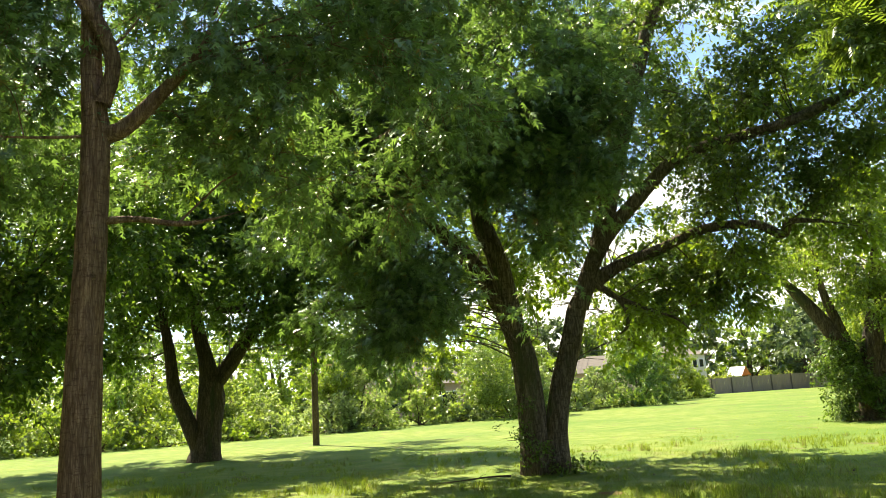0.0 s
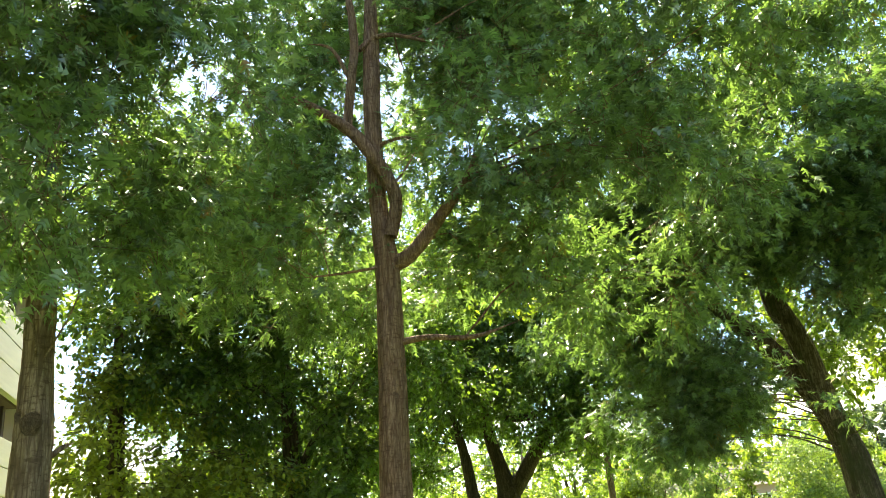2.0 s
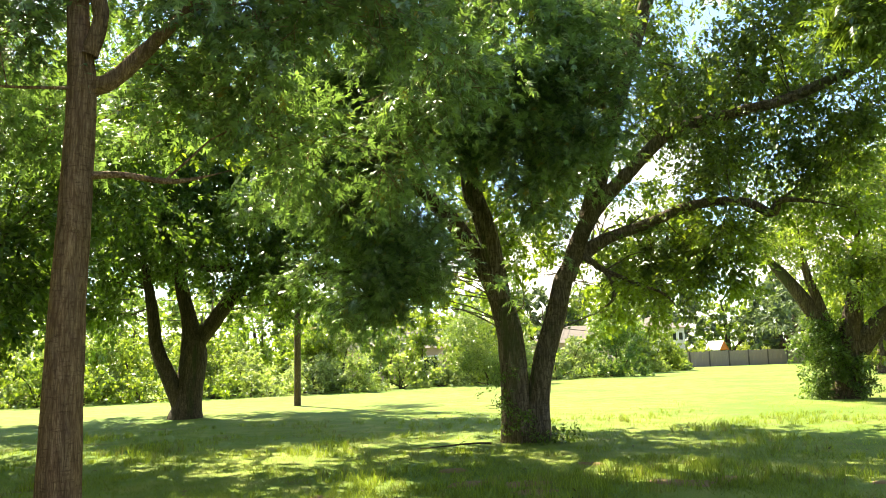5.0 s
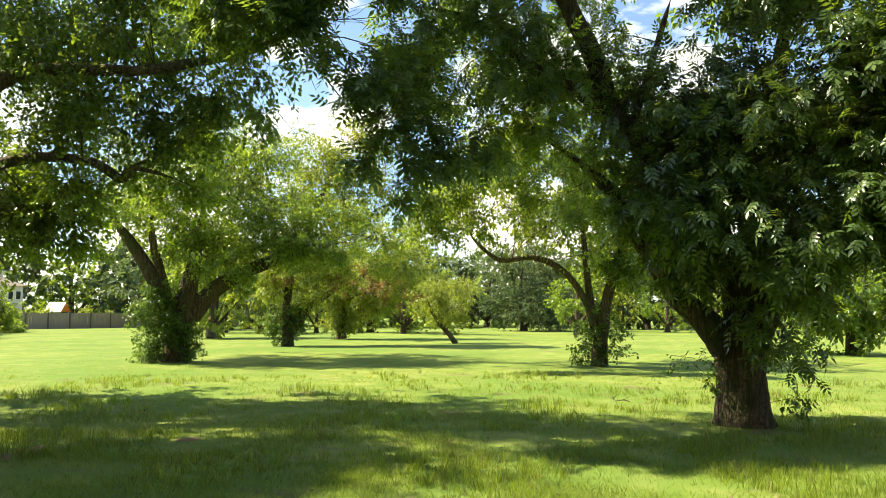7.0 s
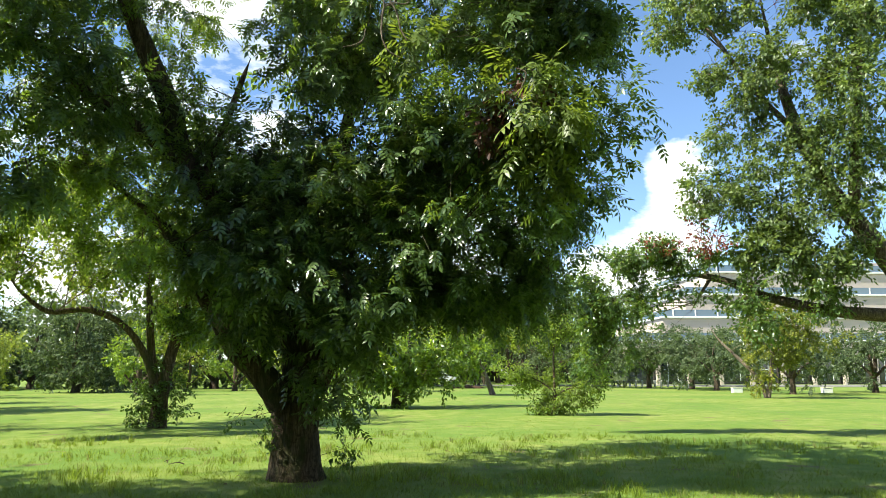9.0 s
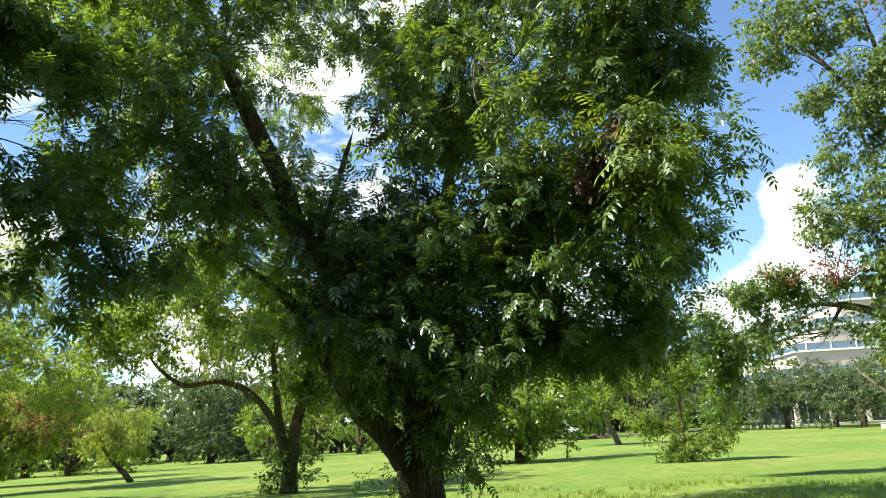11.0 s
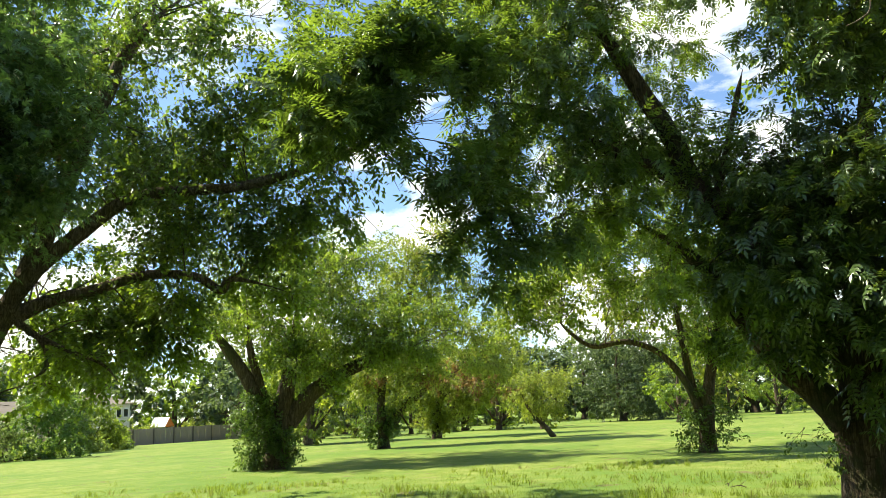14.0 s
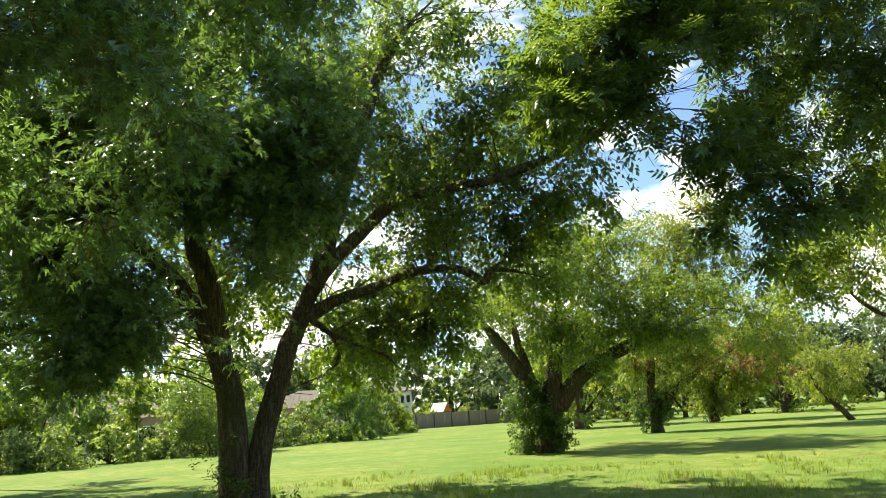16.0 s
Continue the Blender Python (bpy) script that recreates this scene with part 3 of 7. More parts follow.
def make_grass():
    """Blades of grass, dense where the lawn is near, thinner and larger far off."""
    rng = np.random.default_rng(5)
    n = 400000
    r = 5.0 * (48 / 5.0) ** rng.random(n) ** 1.25
    az = np.radians(rng.uniform(-118, 44, n))
    extra = 90000
    r2, az2 = 13 * np.sqrt(rng.random(extra)), rng.uniform(0, 2 * np.pi, extra)
    r, az = np.concatenate([r, r2]), np.concatenate([az, az2])
    n += extra
    x, y = -r * np.sin(az), r * np.cos(az)
    tuft = np.array([noise.noise(Vector((p * 0.9, q * 0.9, 3))) for p, q in zip(x, y)])
    keep = tuft + rng.normal(0, 0.25, n) > -0.25
    u = math.radians(38.0)
    keep &= (x + 18.3) * math.cos(u) + (y - 15.5) * math.sin(u) > 0.1      # not inside the garage
    for sx, sy, sr in SOIL_SPOTS:
        keep &= np.hypot((x - sx) / 1.3, y - sy) > sr * rng.uniform(0.2, 1.1, n)
    x, y, r, tuft = x[keep], y[keep], r[keep], tuft[keep]
    n = len(x)
    h = rng.uniform(0.02, 0.068, n) * (1 + 1.7 * np.maximum(tuft, 0)) * np.clip(1.6 - r / 22, 0.32, 1.4)
    w = rng.uniform(0.0014, 0.0028, n) * (1 + r / 9)
    turn = rng.uniform(0, 2 * np.pi, n)
    lean = rng.normal(0, 0.8, (n, 2)) * h[:, None]
    gz = np.array([ground_z(p, q) for p, q in zip(x, y)]) - 0.01
    gz += np.array([0.035 * noise.noise(Vector((p * 0.25, q * 0.25, 0))) for p, q in zip(x, y)])
    a0 = np.stack([x - w * np.cos(turn), y - w * np.sin(turn), gz], -1)
    b0 = np.stack([x + w * np.cos(turn), y + w * np.sin(turn), gz], -1)
    tip = np.stack([x + lean[:, 0], y + lean[:, 1], gz + h], -1)
    v = np.stack([a0, b0, tip], 1).reshape(-1, 3)
    f = np.arange(3 * n).reshape(-1, 3)
    tagged(part("grass", mesh_from("grass", v, f), GRASS), "blades of green lawn grass with taller tufts", "grass", kind="stuff")
    # taller tufts and dry stalks, in drifts
    m = 13000
    r = 6.2 * 3.4 ** rng.random(m)
    az = np.radians(rng.uniform(-118, 44, m))
    x, y = -r * np.sin(az), r * np.cos(az)
    drift = np.array([noise.noise(Vector((p * 0.45, q * 0.45, 9))) + 0.5 * noise.noise(Vector((p * 1.3, q * 1.3, 4))) for p, q in zip(x, y)])
    keep = (drift > 0.05) & ((x + 18.3) * math.cos(u) + (y - 15.5) * math.sin(u) > 0.4)
    x, y, r, drift = x[keep], y[keep], r[keep], drift[keep]
    dry = rng.random(len(x)) < 0.13
    for pick, mat, tall, name, label in ((~dry, GRASS_TUFT, 0.19, "grass_tufts", "taller bright green tufts standing in the mown lawn"), (dry, STRAW, 0.2, "dry_grass", "dry straw-coloured stalks among the green lawn")):
        blades = 12
        bx = np.repeat(x[pick], blades) + rng.normal(0, 0.035, pick.sum() * blades)
        by = np.repeat(y[pick], blades) + rng.normal(0, 0.035, pick.sum() * blades)
        n = len(bx)
        h = tall * rng.uniform(0.35, 1.0, n) * np.repeat(0.6 + drift[pick], blades)
        w = rng.uniform(0.0018, 0.0036, n) * (1 + np.repeat(r[pick], blades) / 22)
        turn, lean = rng.uniform(0, 2 * np.pi, n), rng.normal(0, 0.45, (n, 2)) * h[:, None]
        bz = np.array([ground_z(p, q) + 0.035 * noise.noise(Vector((p * 0.25, q * 0.25, 0))) for p, q in zip(bx, by)]) - 0.01
        low, side = np.stack([bx, by, bz], -1), np.stack([w * np.cos(turn), w * np.sin(turn), 0 * w], -1)
        bend = np.stack([lean[:, 0] * 0.35, lean[:, 1] * 0.35, h * 0.62], -1)
        tip = low + np.stack([lean[:, 0], lean[:, 1], h], -1)
        v = np.stack([low - side, low + side, low + bend + side * 0.7, low + bend - side * 0.7, tip], 1).reshape(-1, 3)
        f = (np.arange(n) * 5)[:, None, None] + np.array([(0, 1, 2), (0, 2, 3), (3, 2, 4)])[None]
        tagged(part(name, mesh_from(name, v, f.reshape(-1, 3)), mat), label, "grass", kind="stuff")
    # fallen leaves on the lawn
    m = 500
    r = 7 + 16 * rng.random(m) ** 1.3
    az = np.radians(rng.uniform(-112, 35, m))
    x, y = -r * np.sin(az), r * np.cos(az)
    pos = np.stack([x, y, np.full(m, 0.05)], -1)
    v, f = leaves_at("oak", pos, rng.normal(0, 1, (m, 3)) * (1, 1, 0.15), rng.uniform(0.035, 0.075, m), rng, 0.3)
    tagged(part("fallen_leaves", mesh_from("fallen_leaves", v, f), LEAF_DEAD), "dry brown leaves scattered on the grass", "leaves", kind="stuff")


make_grass()


# ---- parking garage ----
def make_garage():
    turn = 38.0
    u = Vector((-math.sin(radians(turn)), math.cos(radians(turn)), 0))
    corner = Vector((-18.3, 15.5, 0))
    root = thing("parking_garage", corner, "pale concrete parking garage with open decks and banded spandrel panels", "building", turn=turn)
    length, depth, out = 62.0, 16.0, 0.0
    # local axes: y runs along the facade away from its corner, x into the building is negative
    for z in (2.55, 5.65, 8.75):
        for k, (z0, h) in enumerate(((0.0, 0.66), (0.68, 0.66), (1.36, 0.66))):
            for s in range(8):
                part("spandrel_panel", box((0.18, length / 8 - 0.02, h), (-0.09, -length / 8 * (s + 0.5), z + z0), 0.012), CONCRETE, root)
        part("spandrel_panel", box((depth, 0.18, 2.02), (-depth / 2 - 0.2, -0.09, z), 0.012), CONCRETE, root)
        part("floor_slab", box((depth, length, 0.28), (-depth / 2 - 0.2, -length / 2 - 0.2, z - 0.05)), CONCRETE_SHADED, root, "concrete deck with the interior shade in its colour")
    part("wall", box((0.3, length, 1.6), (-0.2, -length / 2, -0.1)), CONCRETE, root)
    # inner walls and columns also carry the interior shade in their colour
    part("back_wall", box((0.3, length, 12.0), (-depth - 0.3, -length / 2, -0.1)), CONCRETE_SHADED, root)
    part("end_wall", box((depth, 0.25, 11.6), (-depth / 2 - 0.4, -0.6, -0.1)), CONCRETE_SHADED, root)
    part("corner_column", box((0.55, 0.5, 12.2), (-0.3, 0.28, -0.2), 0.02), CONCRETE, root)
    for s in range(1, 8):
        part("column", box((0.5, 0.5, 11.4), (-0.9, -length / 8 * s, -0.2), 0.02), CONCRETE_SHADED, root)
    part("roof_slab", box((depth + 0.4, length, 0.3), (-depth / 2 - 0.2, -length / 2, 11.8)), CONCRETE, root)


make_garage()


# ---- utility pole and cables ----
def make_pole(where, height, label, arm=True):
    root = thing("utility_pole", (*where, ground_z(*where) - 0.2), label, "utility pole", "utility poles")
    path = smooth_path([(0, 0, 0, 0.13), (0.02, 0, height * 0.5, 0.115), (0, 0, height, 0.095)], 6)
    v, f = tube(path, 14, np.random.default_rng(3), 0.02)
    part("pole", mesh_from("pole", v, f, True), WOOD, root)
    if not arm:
        return root
    part("crossarm", box((2.2, 0.1, 0.12), (0, 0.15, height - 0.9), 0.01), WOOD, root)
    for x in (-0.95, 0.5, 0.95):
        bm = bmesh.new()
        bmesh.ops.create_cone(bm, cap_ends=True, segments=10, radius1=0.05, radius2=0.03, depth=0.16, matrix=Matrix.Translation((x, 0.15, height - 0.7)))
        part("insulator", bm, WHITE_PAINT, root)
    return root


make_pole((-5.3, 29.9), 9.0, "weathered brown wooden utility pole standing on the lawn")
FAR_POLES = [(-14, 49), (21, 99.5), (52, 144)]
for spot in FAR_POLES:
    make_pole(spot, 7.5, "distant wooden utility pole behind the shrubs carrying cables", False)


def make_cable(p, q, sag):
    pts = [(*(Vector(p).lerp(Vector(q), s / 10) - Vector((0, 0, sag * (1 - (2 * s / 10 - 1) ** 2)))), 0.02) for s in range(11)]
    v, f = tube(np.array(pts), 5)
    tagged(part("overhead_cable", mesh_from("overhead_cable", v, f, True), CABLE), "thin black overhead cable strung between the poles", "cable", "overhead cables")


for z in (4.0, 4.4, 4.9, 5.6):
    for p, q in (((-46, 3), FAR_POLES[0]), (FAR_POLES[0], FAR_POLES[1]), (FAR_POLES[1], FAR_POLES[2])):
        make_cable((*p, z), (*q, z), 0.35)


# ---- houses behind the hedge ----
def hip_roof(w, d, h, over=0.5):
    bm = bmesh.new()
    w, d = w / 2 + over, d / 2 + over
    ridge = max(0.3, w - d)
    low = [bm.verts.new(p) for p in ((-w, -d, 0), (w, -d, 0), (w, d, 0), (-w, d, 0))]
    a1, b1 = bm.verts.new((-ridge, 0, h)), bm.verts.new((ridge, 0, h))
    for loop in ((low[0], low[1], b1, a1), (low[1], low[2], b1), (low[2], low[3], a1, b1), (low[3], low[0], a1), tuple(reversed(low))):
        bm.faces.new(loop)
    return bm


def make_house(where, size, turn, label, wall, windows):
    w, d, h, rise = size
    root = thing("house", (*where, ground_z(*where) - 0.3), label, "house", "houses behind the hedge", turn)
    part("wall", box((w, d, h)), wall, root)
    roof = part("roof", hip_roof(w, d, rise), TILE_ROOF, root, "clay tile hip roof", Matrix.Translation((0, 0, h + 0.01)))
    part("chimney", box((0.8, 0.6, 1.1), (w * 0.2, 0.4, rise * 0.55), 0.03), wall, roof)
    for x, z, ww, wh in windows:
        win = part("window", box((ww + 0.2, 0.12, wh + 0.2), (x, -d / 2 - 0.02, z - 0.1), 0.02), WHITE_PAINT, root)
        part("pane", box((ww, 0.06, wh), (x, -d / 2 - 0.07, z)), GLASS_DARK, win)
    for k in range(4 if h > 4 else 2):
        y, z = -d * 0.36 + 0.95 * k, h * 0.62
        win = part("window", box((0.12, 0.62, 1.2), (w / 2 + 0.02, y, z), 0.02), WHITE_PAINT, root)
        part("pane", box((0.06, 0.46, 1.04), (w / 2 + 0.07, y, z + 0.08)), GLASS_DARK, win)


make_house((32.1, 112.6), (9.0, 10.0, 5.6, 1.8), -17, "cream two-storey house with small upper windows and tile roof", STUCCO,
           [(4.0 - 0.85 * k, 3.9, 0.5, 1.0) for k in range(4)] + [(-2.6, 3.7, 1.2, 1.2), (-1.0, 1.0, 1.4, 1.3), (2.6, 1.0, 1.6, 1.3)])
make_house((18.2, 92.0), (13.0, 9.0, 3.6, 2.0), -8, "pinkish house with a wide tile roof behind the shrubs", BRICK_PINK, [(-4, 1.2, 1.3, 1.4), (0, 1.2, 1.3, 1.4), (4, 1.2, 1.3, 1.4)])
make_house((-3.2, 77.0), (11.0, 9.0, 3.2, 2.3), 5, "low pinkish brick house with a tile roof behind the hedge", BRICK_PINK, [(-3, 1.1, 1.3, 1.3), (2.5, 1.1, 1.3, 1.3)])


# ---- board fence ----
def make_fence():
    a0, b0 = Vector((27.6, 90.0, 0)), Vector((58.0, 92.5, 0))
    z = ground_z(0, 90) - 0.1
    away = (b0 - a0)
    turn = math.degrees(math.atan2(away.y, away.x))
    root = thing("fence", (a0.x, a0.y, z), "weathered grey wooden board fence along the lawn", "fence", turn=turn)
    boards = int(away.length / 0.152)
    rng = random.Random(4)
    shapes = []
    for k in range(4):
        bm = box((0.149, 0.025, 1.78 + 0.02 * k), (0, 0, 0.06), 0.004)
        me = bpy.data.meshes.new("board")
        bm.to_mesh(me)
        bm.free()
        me.materials.append(FENCE)
        shapes.append(me)
    for i in range(boards):
        part("board", shapes[rng.randrange(4)], FENCE, root, at=pose(i * 0.152 + 0.07, rng.uniform(-0.008, 0.008), rng.uniform(-0.02, 0.01), 0, rng.uniform(-0.6, 0.6), 0))
    for i in range(int(away.length / 2.4) + 1):
        part("post", box((0.12, 0.1, 1.95), (i * 2.4, -0.07, 0), 0.006), FENCE_DARK, root)
    for z1 in (0.4, 1.5):
        part("rail", box((away.length, 0.04, 0.09), (away.length / 2, 0.04, z1)), FENCE, root)


make_fence()


def make_playset(where):
    root = thing("playset", (*where, ground_z(*where)), "wooden playset tower with white and orange pitched roof", "playset", turn=38)
    for x in (-0.9, 0.9):
        for y in (-0.8, 0.8):
            part("post", box((0.1, 0.1, 2.1), (x, y, 0), 0.01), FENCE, root)
    part("deck", box((2.0, 1.8, 0.12), (0, 0, 1.0)), FENCE, root)
    for side, mat, text in ((-1, WHITE_PAINT, "white roof panel"), (1, ORANGE, "orange roof panel")):
        part("roof_panel", box((1.55, 2.1, 0.05), (0, 0, 0)), mat, root, text, pose(side * 0.52, 0, 2.05 + 0.42, 0, side * 47, 0))
    bm = bmesh.new()
    near = [bm.verts.new(p) for p in ((-0.95, -1.0, 2.02), (0.95, -1.0, 2.02), (0, -1.0, 2.95))]
    made = bmesh.ops.extrude_face_region(bm, geom=[bm.faces.new(near)])
    for v in (e for e in made["geom"] if isinstance(e, bmesh.types.BMVert)):
        v.co.y += 0.05
    part("gable", bm, ORANGE, root, "orange gable board")
    part("rail", box((2.0, 0.06, 0.1), (0, -0.85, 1.6)), FENCE, root)


make_playset((35.6, 96.5))


# ---- office building across the field ----
def make_office():
    root = thing("office_building", (113.1, -40.4, 0), "tan and white office building with stepped blue window bands", "building", turn=-76)
    w, d = 74.0, 24.0
    # local x runs along the front, the front faces -y
    part("core", box((w, d, 4.2), (0, d / 2, -0.2)), GLASS_DARK, root, "dark glazed ground storey")
    for k in range(4):
        z, inset = 3.6 + 3.1 * k, 0.55 * k
        part("stone_band", box((w - inset * 6, d, 1.9), (inset * 3, d / 2 + inset, z), 0.03), STONE_BAND, root)
        part("white_ledge", box((w - inset * 6 + 0.6, d, 0.25), (inset * 3, d / 2 + inset - 0.3, z + 1.91), 0.03), WHITE_PAINT, root)
        band = part("window_band", box((w - inset * 6 - 0.6, d - 0.6, 0.9), (inset * 3, d / 2 + inset, z + 2.18)), GLASS_BLUE, root, "blue glass window band")
        n = int((w - inset * 6) / 3.0)
        for i in range(n):
            x = inset * 3 - (w - inset * 6) / 2 + 1.5 + i * 3.0
            part("mullion", box((0.12, 0.12, 0.89), (x, inset + 0.26, z + 2.18)), WHITE_PAINT, band)
    part("parapet", box((w - 32, d - 4, 1.2), (14, d / 2 + 4, 15.8), 0.03), STONE_BAND, root)
    for i in range(18):
        x = -w / 2 + 2 + i * (w - 4) / 17
        part("column", box((0.5, 0.6, 4.0), (x, -0.6, -0.2), 0.04), STONE_BAND, root)
        if i < 17:
            win = part("window", box((2.6, 0.1, 2.6), (x + 2.1, -0.08, 0.5)), GLASS_DARK, root)
            for dx in (-0.65, 0.65):
                part("mullion", box((0.09, 0.06, 2.58), (x + 2.1 + dx, -0.15, 0.5)), WHITE_PAINT, win)
            part("transom", box((2.58, 0.06, 0.09), (x + 2.1, -0.15, 1.9)), WHITE_PAINT, win)


make_office()


def make_forecourt():
    for (x, y), size, turn in (((97, -14), (70, 5), 104), ((93, -24), (30, 3.5), 104)):
        p = part("pavement", box((size[0], size[1], 0.12), (0, 0, -0.04), 0.02), PAVING, at=pose(x, y, 0, 0, 0, turn))
        tagged(p, "pale concrete paving in front of the office building", "pavement", kind="structure")
    for k, (x, y) in enumerate(((65.3, -10.1), (66.5, -17.0))):
        root = thing("concrete_planter", (x, y, 0), "low white concrete block at the edge of the lawn", "planter", "planters", turn=100)
        part("block", box((0.8, 0.45, 0.42), (0, 0, -0.05), 0.04), WHITE_PAINT, root)
        part("cap", box((0.86, 0.5, 0.06), (0, 0, 0.37), 0.02), CONCRETE, root)
    for i in range(13):
        s = i / 12
        root = thing("bollard", (88.0 - 4.0 * s, -0.6 - 7.6 * s, 0), "short dark post with a pale cap beside the paving", "bollard", "bollards")
        part("post", mesh_from("post", *tube(np.array([(0, 0, -0.1, 0.1), (0, 0, 0.3, 0.1), (0, 0, 0.62, 0.09)]), 10), True), STEEL, root)
        part("cap", box((0.24, 0.24, 0.1), (0, 0, 0.6), 0.03), WHITE_PAINT, root, "pale cap")
    root = thing("lamp_post", (66, -12.7, 0), "slim grey steel lamp post near the oaks", "lamp post")
    part("pole", mesh_from("pole", *tube(smooth_path([(0, 0, 0, 0.08), (0, 0, 2, 0.07), (0, 0, 4.2, 0.05)]), 10), True), STEEL, root)
    part("head", box((0.5, 0.2, 0.12), (0.2, 0, 4.2), 0.03), STEEL, root)
    part("foot", box((0.3, 0.3, 0.2), (0, 0, -0.05), 0.02), CONCRETE, root)


make_forecourt()


def make_car(where, turn, paint, label):
    root = thing("car", where, label, "car", "parked cars", turn)
    bm = bmesh.new()
    side = [(-2.2, 0.35), (-2.25, 0.75), (-2.0, 0.95), (-1.2, 1.02), (-0.6, 1.42), (0.7, 1.45), (1.4, 1.02), (2.1, 0.92), (2.25, 0.6), (2.2, 0.35)]
    rows = [[bm.verts.new((x, y * (0.86 if z > 1.1 else 1.0), z)) for x, z in side] for y in (-0.88, 0.88)]
    for i in range(len(side)):
        j = (i + 1) % len(side)
        bm.faces.new((rows[0][i], rows[0][j], rows[1][j], rows[1][i]))
    bm.faces.new(rows[0][::-1])
    bm.faces.new(rows[1])
    bmesh.ops.bevel(bm, geom=list(bm.edges), offset=0.05, segments=2, affect="EDGES")
    part("body", bm, paint, root)
    for y in (-0.83, 0.83):
        part("side_window", box((1.7, 0.05, 0.28), (0.02, y, 1.06), 0.02), GLASS_DARK, root)
    for x in (-1.4, 1.4):
        for y in (-0.82, 0.82):
            bm = bmesh.new()
            bmesh.ops.create_cone(bm, cap_ends=True, segments=18, radius1=0.33, radius2=0.33, depth=0.22, matrix=pose(x, y, 0.33, 90))
            wheel = part("wheel", bm, BLACK, root)
            bm = bmesh.new()
            bmesh.ops.create_cone(bm, cap_ends=True, segments=14, radius1=0.2, radius2=0.2, depth=0.24, matrix=pose(x, y, 0.33, 90))
            part("rim", bm, STEEL, wheel)
    for x in (-2.22, 2.2):
        for y in (-0.6, 0.6):
            part("light", box((0.08, 0.35, 0.14), (x, y, 0.68), 0.02), WHITE_PAINT, root)


make_car((96.0, 20.5, 0), 100, CAR_PAINT, "white car parked by the dark grove")


# ---- trees near the camera ----
def slender_oak():
    trunk = [(-3.64, 7.58, -0.1, 0.209), (-3.62, 7.59, 2.09, 0.174), (-3.59, 7.6, 2.92, 0.164), (-3.57, 7.61, 3.67, 0.154), (-3.56, 7.62, 4.48, 0.144), (-3.61, 7.6, 5.2, 0.108), (-3.61, 7.59, 6.35, 0.107), (-3.57, 7.61, 7.43, 0.106), (-3.53, 7.63, 8.52, 0.097), (-3.48, 7.66, 10, 0.079), (-3.38, 7.7, 12.24, 0.05)]
    limb_a = [(-3.51, 7.64, 4.47, 0.099), (-3.25, 7.64, 4.56, 0.085), (-2.95, 7.66, 4.85, 0.078), (-2.67, 7.65, 5.13, 0.059), (-2.49, 7.6, 5.32, 0.046), (-2.12, 7.61, 5.92, 0.027)]
    limb_b = [(-3.46, 7.55, 4.79, 0.085), (-3.36, 7.56, 5.2, 0.08), (-3.42, 7.49, 5.51, 0.081), (-3.56, 7.39, 5.81, 0.082), (-3.74, 7.26, 6.1, 0.076), (-4.04, 7.05, 6.37, 0.056), (-4.31, 6.85, 6.53, 0.042), (-4.57, 6.64, 6.55, 0.035), (-4.86, 6.38, 6.44, 0.021)]
    limb_c = [(-3.85, 7.37, 6.27, 0.063), (-3.76, 7.38, 6.94, 0.058), (-3.7, 7.39, 7.43, 0.056), (-3.73, 7.35, 8.11, 0.047), (-3.89, 7.24, 8.93, 0.033)]
    limb_d = [(-3.58, 7.61, 6.03, 0.028), (-3.2, 7.45, 5.96, 0.02), (-2.79, 7.29, 5.74, 0.013)]
    limb_e = [(-3.5, 7.6, 3.55, 0.045), (-3.16, 7.73, 3.58, 0.034), (-2.69, 7.91, 3.54, 0.028), (-2.1, 8.1, 3.7, 0.014)]
    limb_f = [(-3.67, 7.45, 7.35, 0.04), (-3.51, 7.55, 7.53, 0.034), (-3.27, 7.69, 7.59, 0.028), (-2.87, 7.84, 7.44, 0.022), (-2.4, 8.0, 7.19, 0.012)]
    limb_g = [(-3.6, 7.55, 4.45, 0.018), (-4.04, 7.32, 4.39, 0.014), (-4.43, 7.1, 4.36, 0.008)]
    limb_h = [(-3.8, 7.4, 6.95, 0.03), (-4.01, 7.34, 7.42, 0.022), (-4.29, 7.18, 7.49, 0.012)]
    limb_i = [(-3.45, 7.58, 5.4, 0.02), (-3.28, 7.69, 5.65, 0.014), (-3.1, 7.75, 5.95, 0.008)]
    stems = [trunk, limb_a, limb_b, limb_c, limb_d, limb_e, limb_f, limb_g, limb_h, limb_i]
    bough_a = [(-2.1, 7.7, 6.1, 0.8), (-1.8, 8.4, 5, 0.8), (-2.7, 8.6, 8, 0.9), (-0.9, 7.9, 5.4, 0.8), (-0.3, 8.6, 6.8, 1), (0.1, 9.4, 5.5, 0.8), (-4.3, 7.2, 7.5, 0.8), (-4.9, 6.4, 5.8, 0.8), (-4.8, 7.7, 5.3, 0.8), (-2.9, 9, 4.7, 0.7), (-1.6, 9.5, 4.3, 0.7), (-3.5, 8.3, 10.2, 1.4), (-4.7, 6.5, 9.7, 1.3), (-1.3, 8.4, 9.8, 1.3), (0.2, 8.5, 8.7, 1.1), (1.1, 8.9, 7.1, 1), (-4.6, 8.4, 6.6, 0.7)]
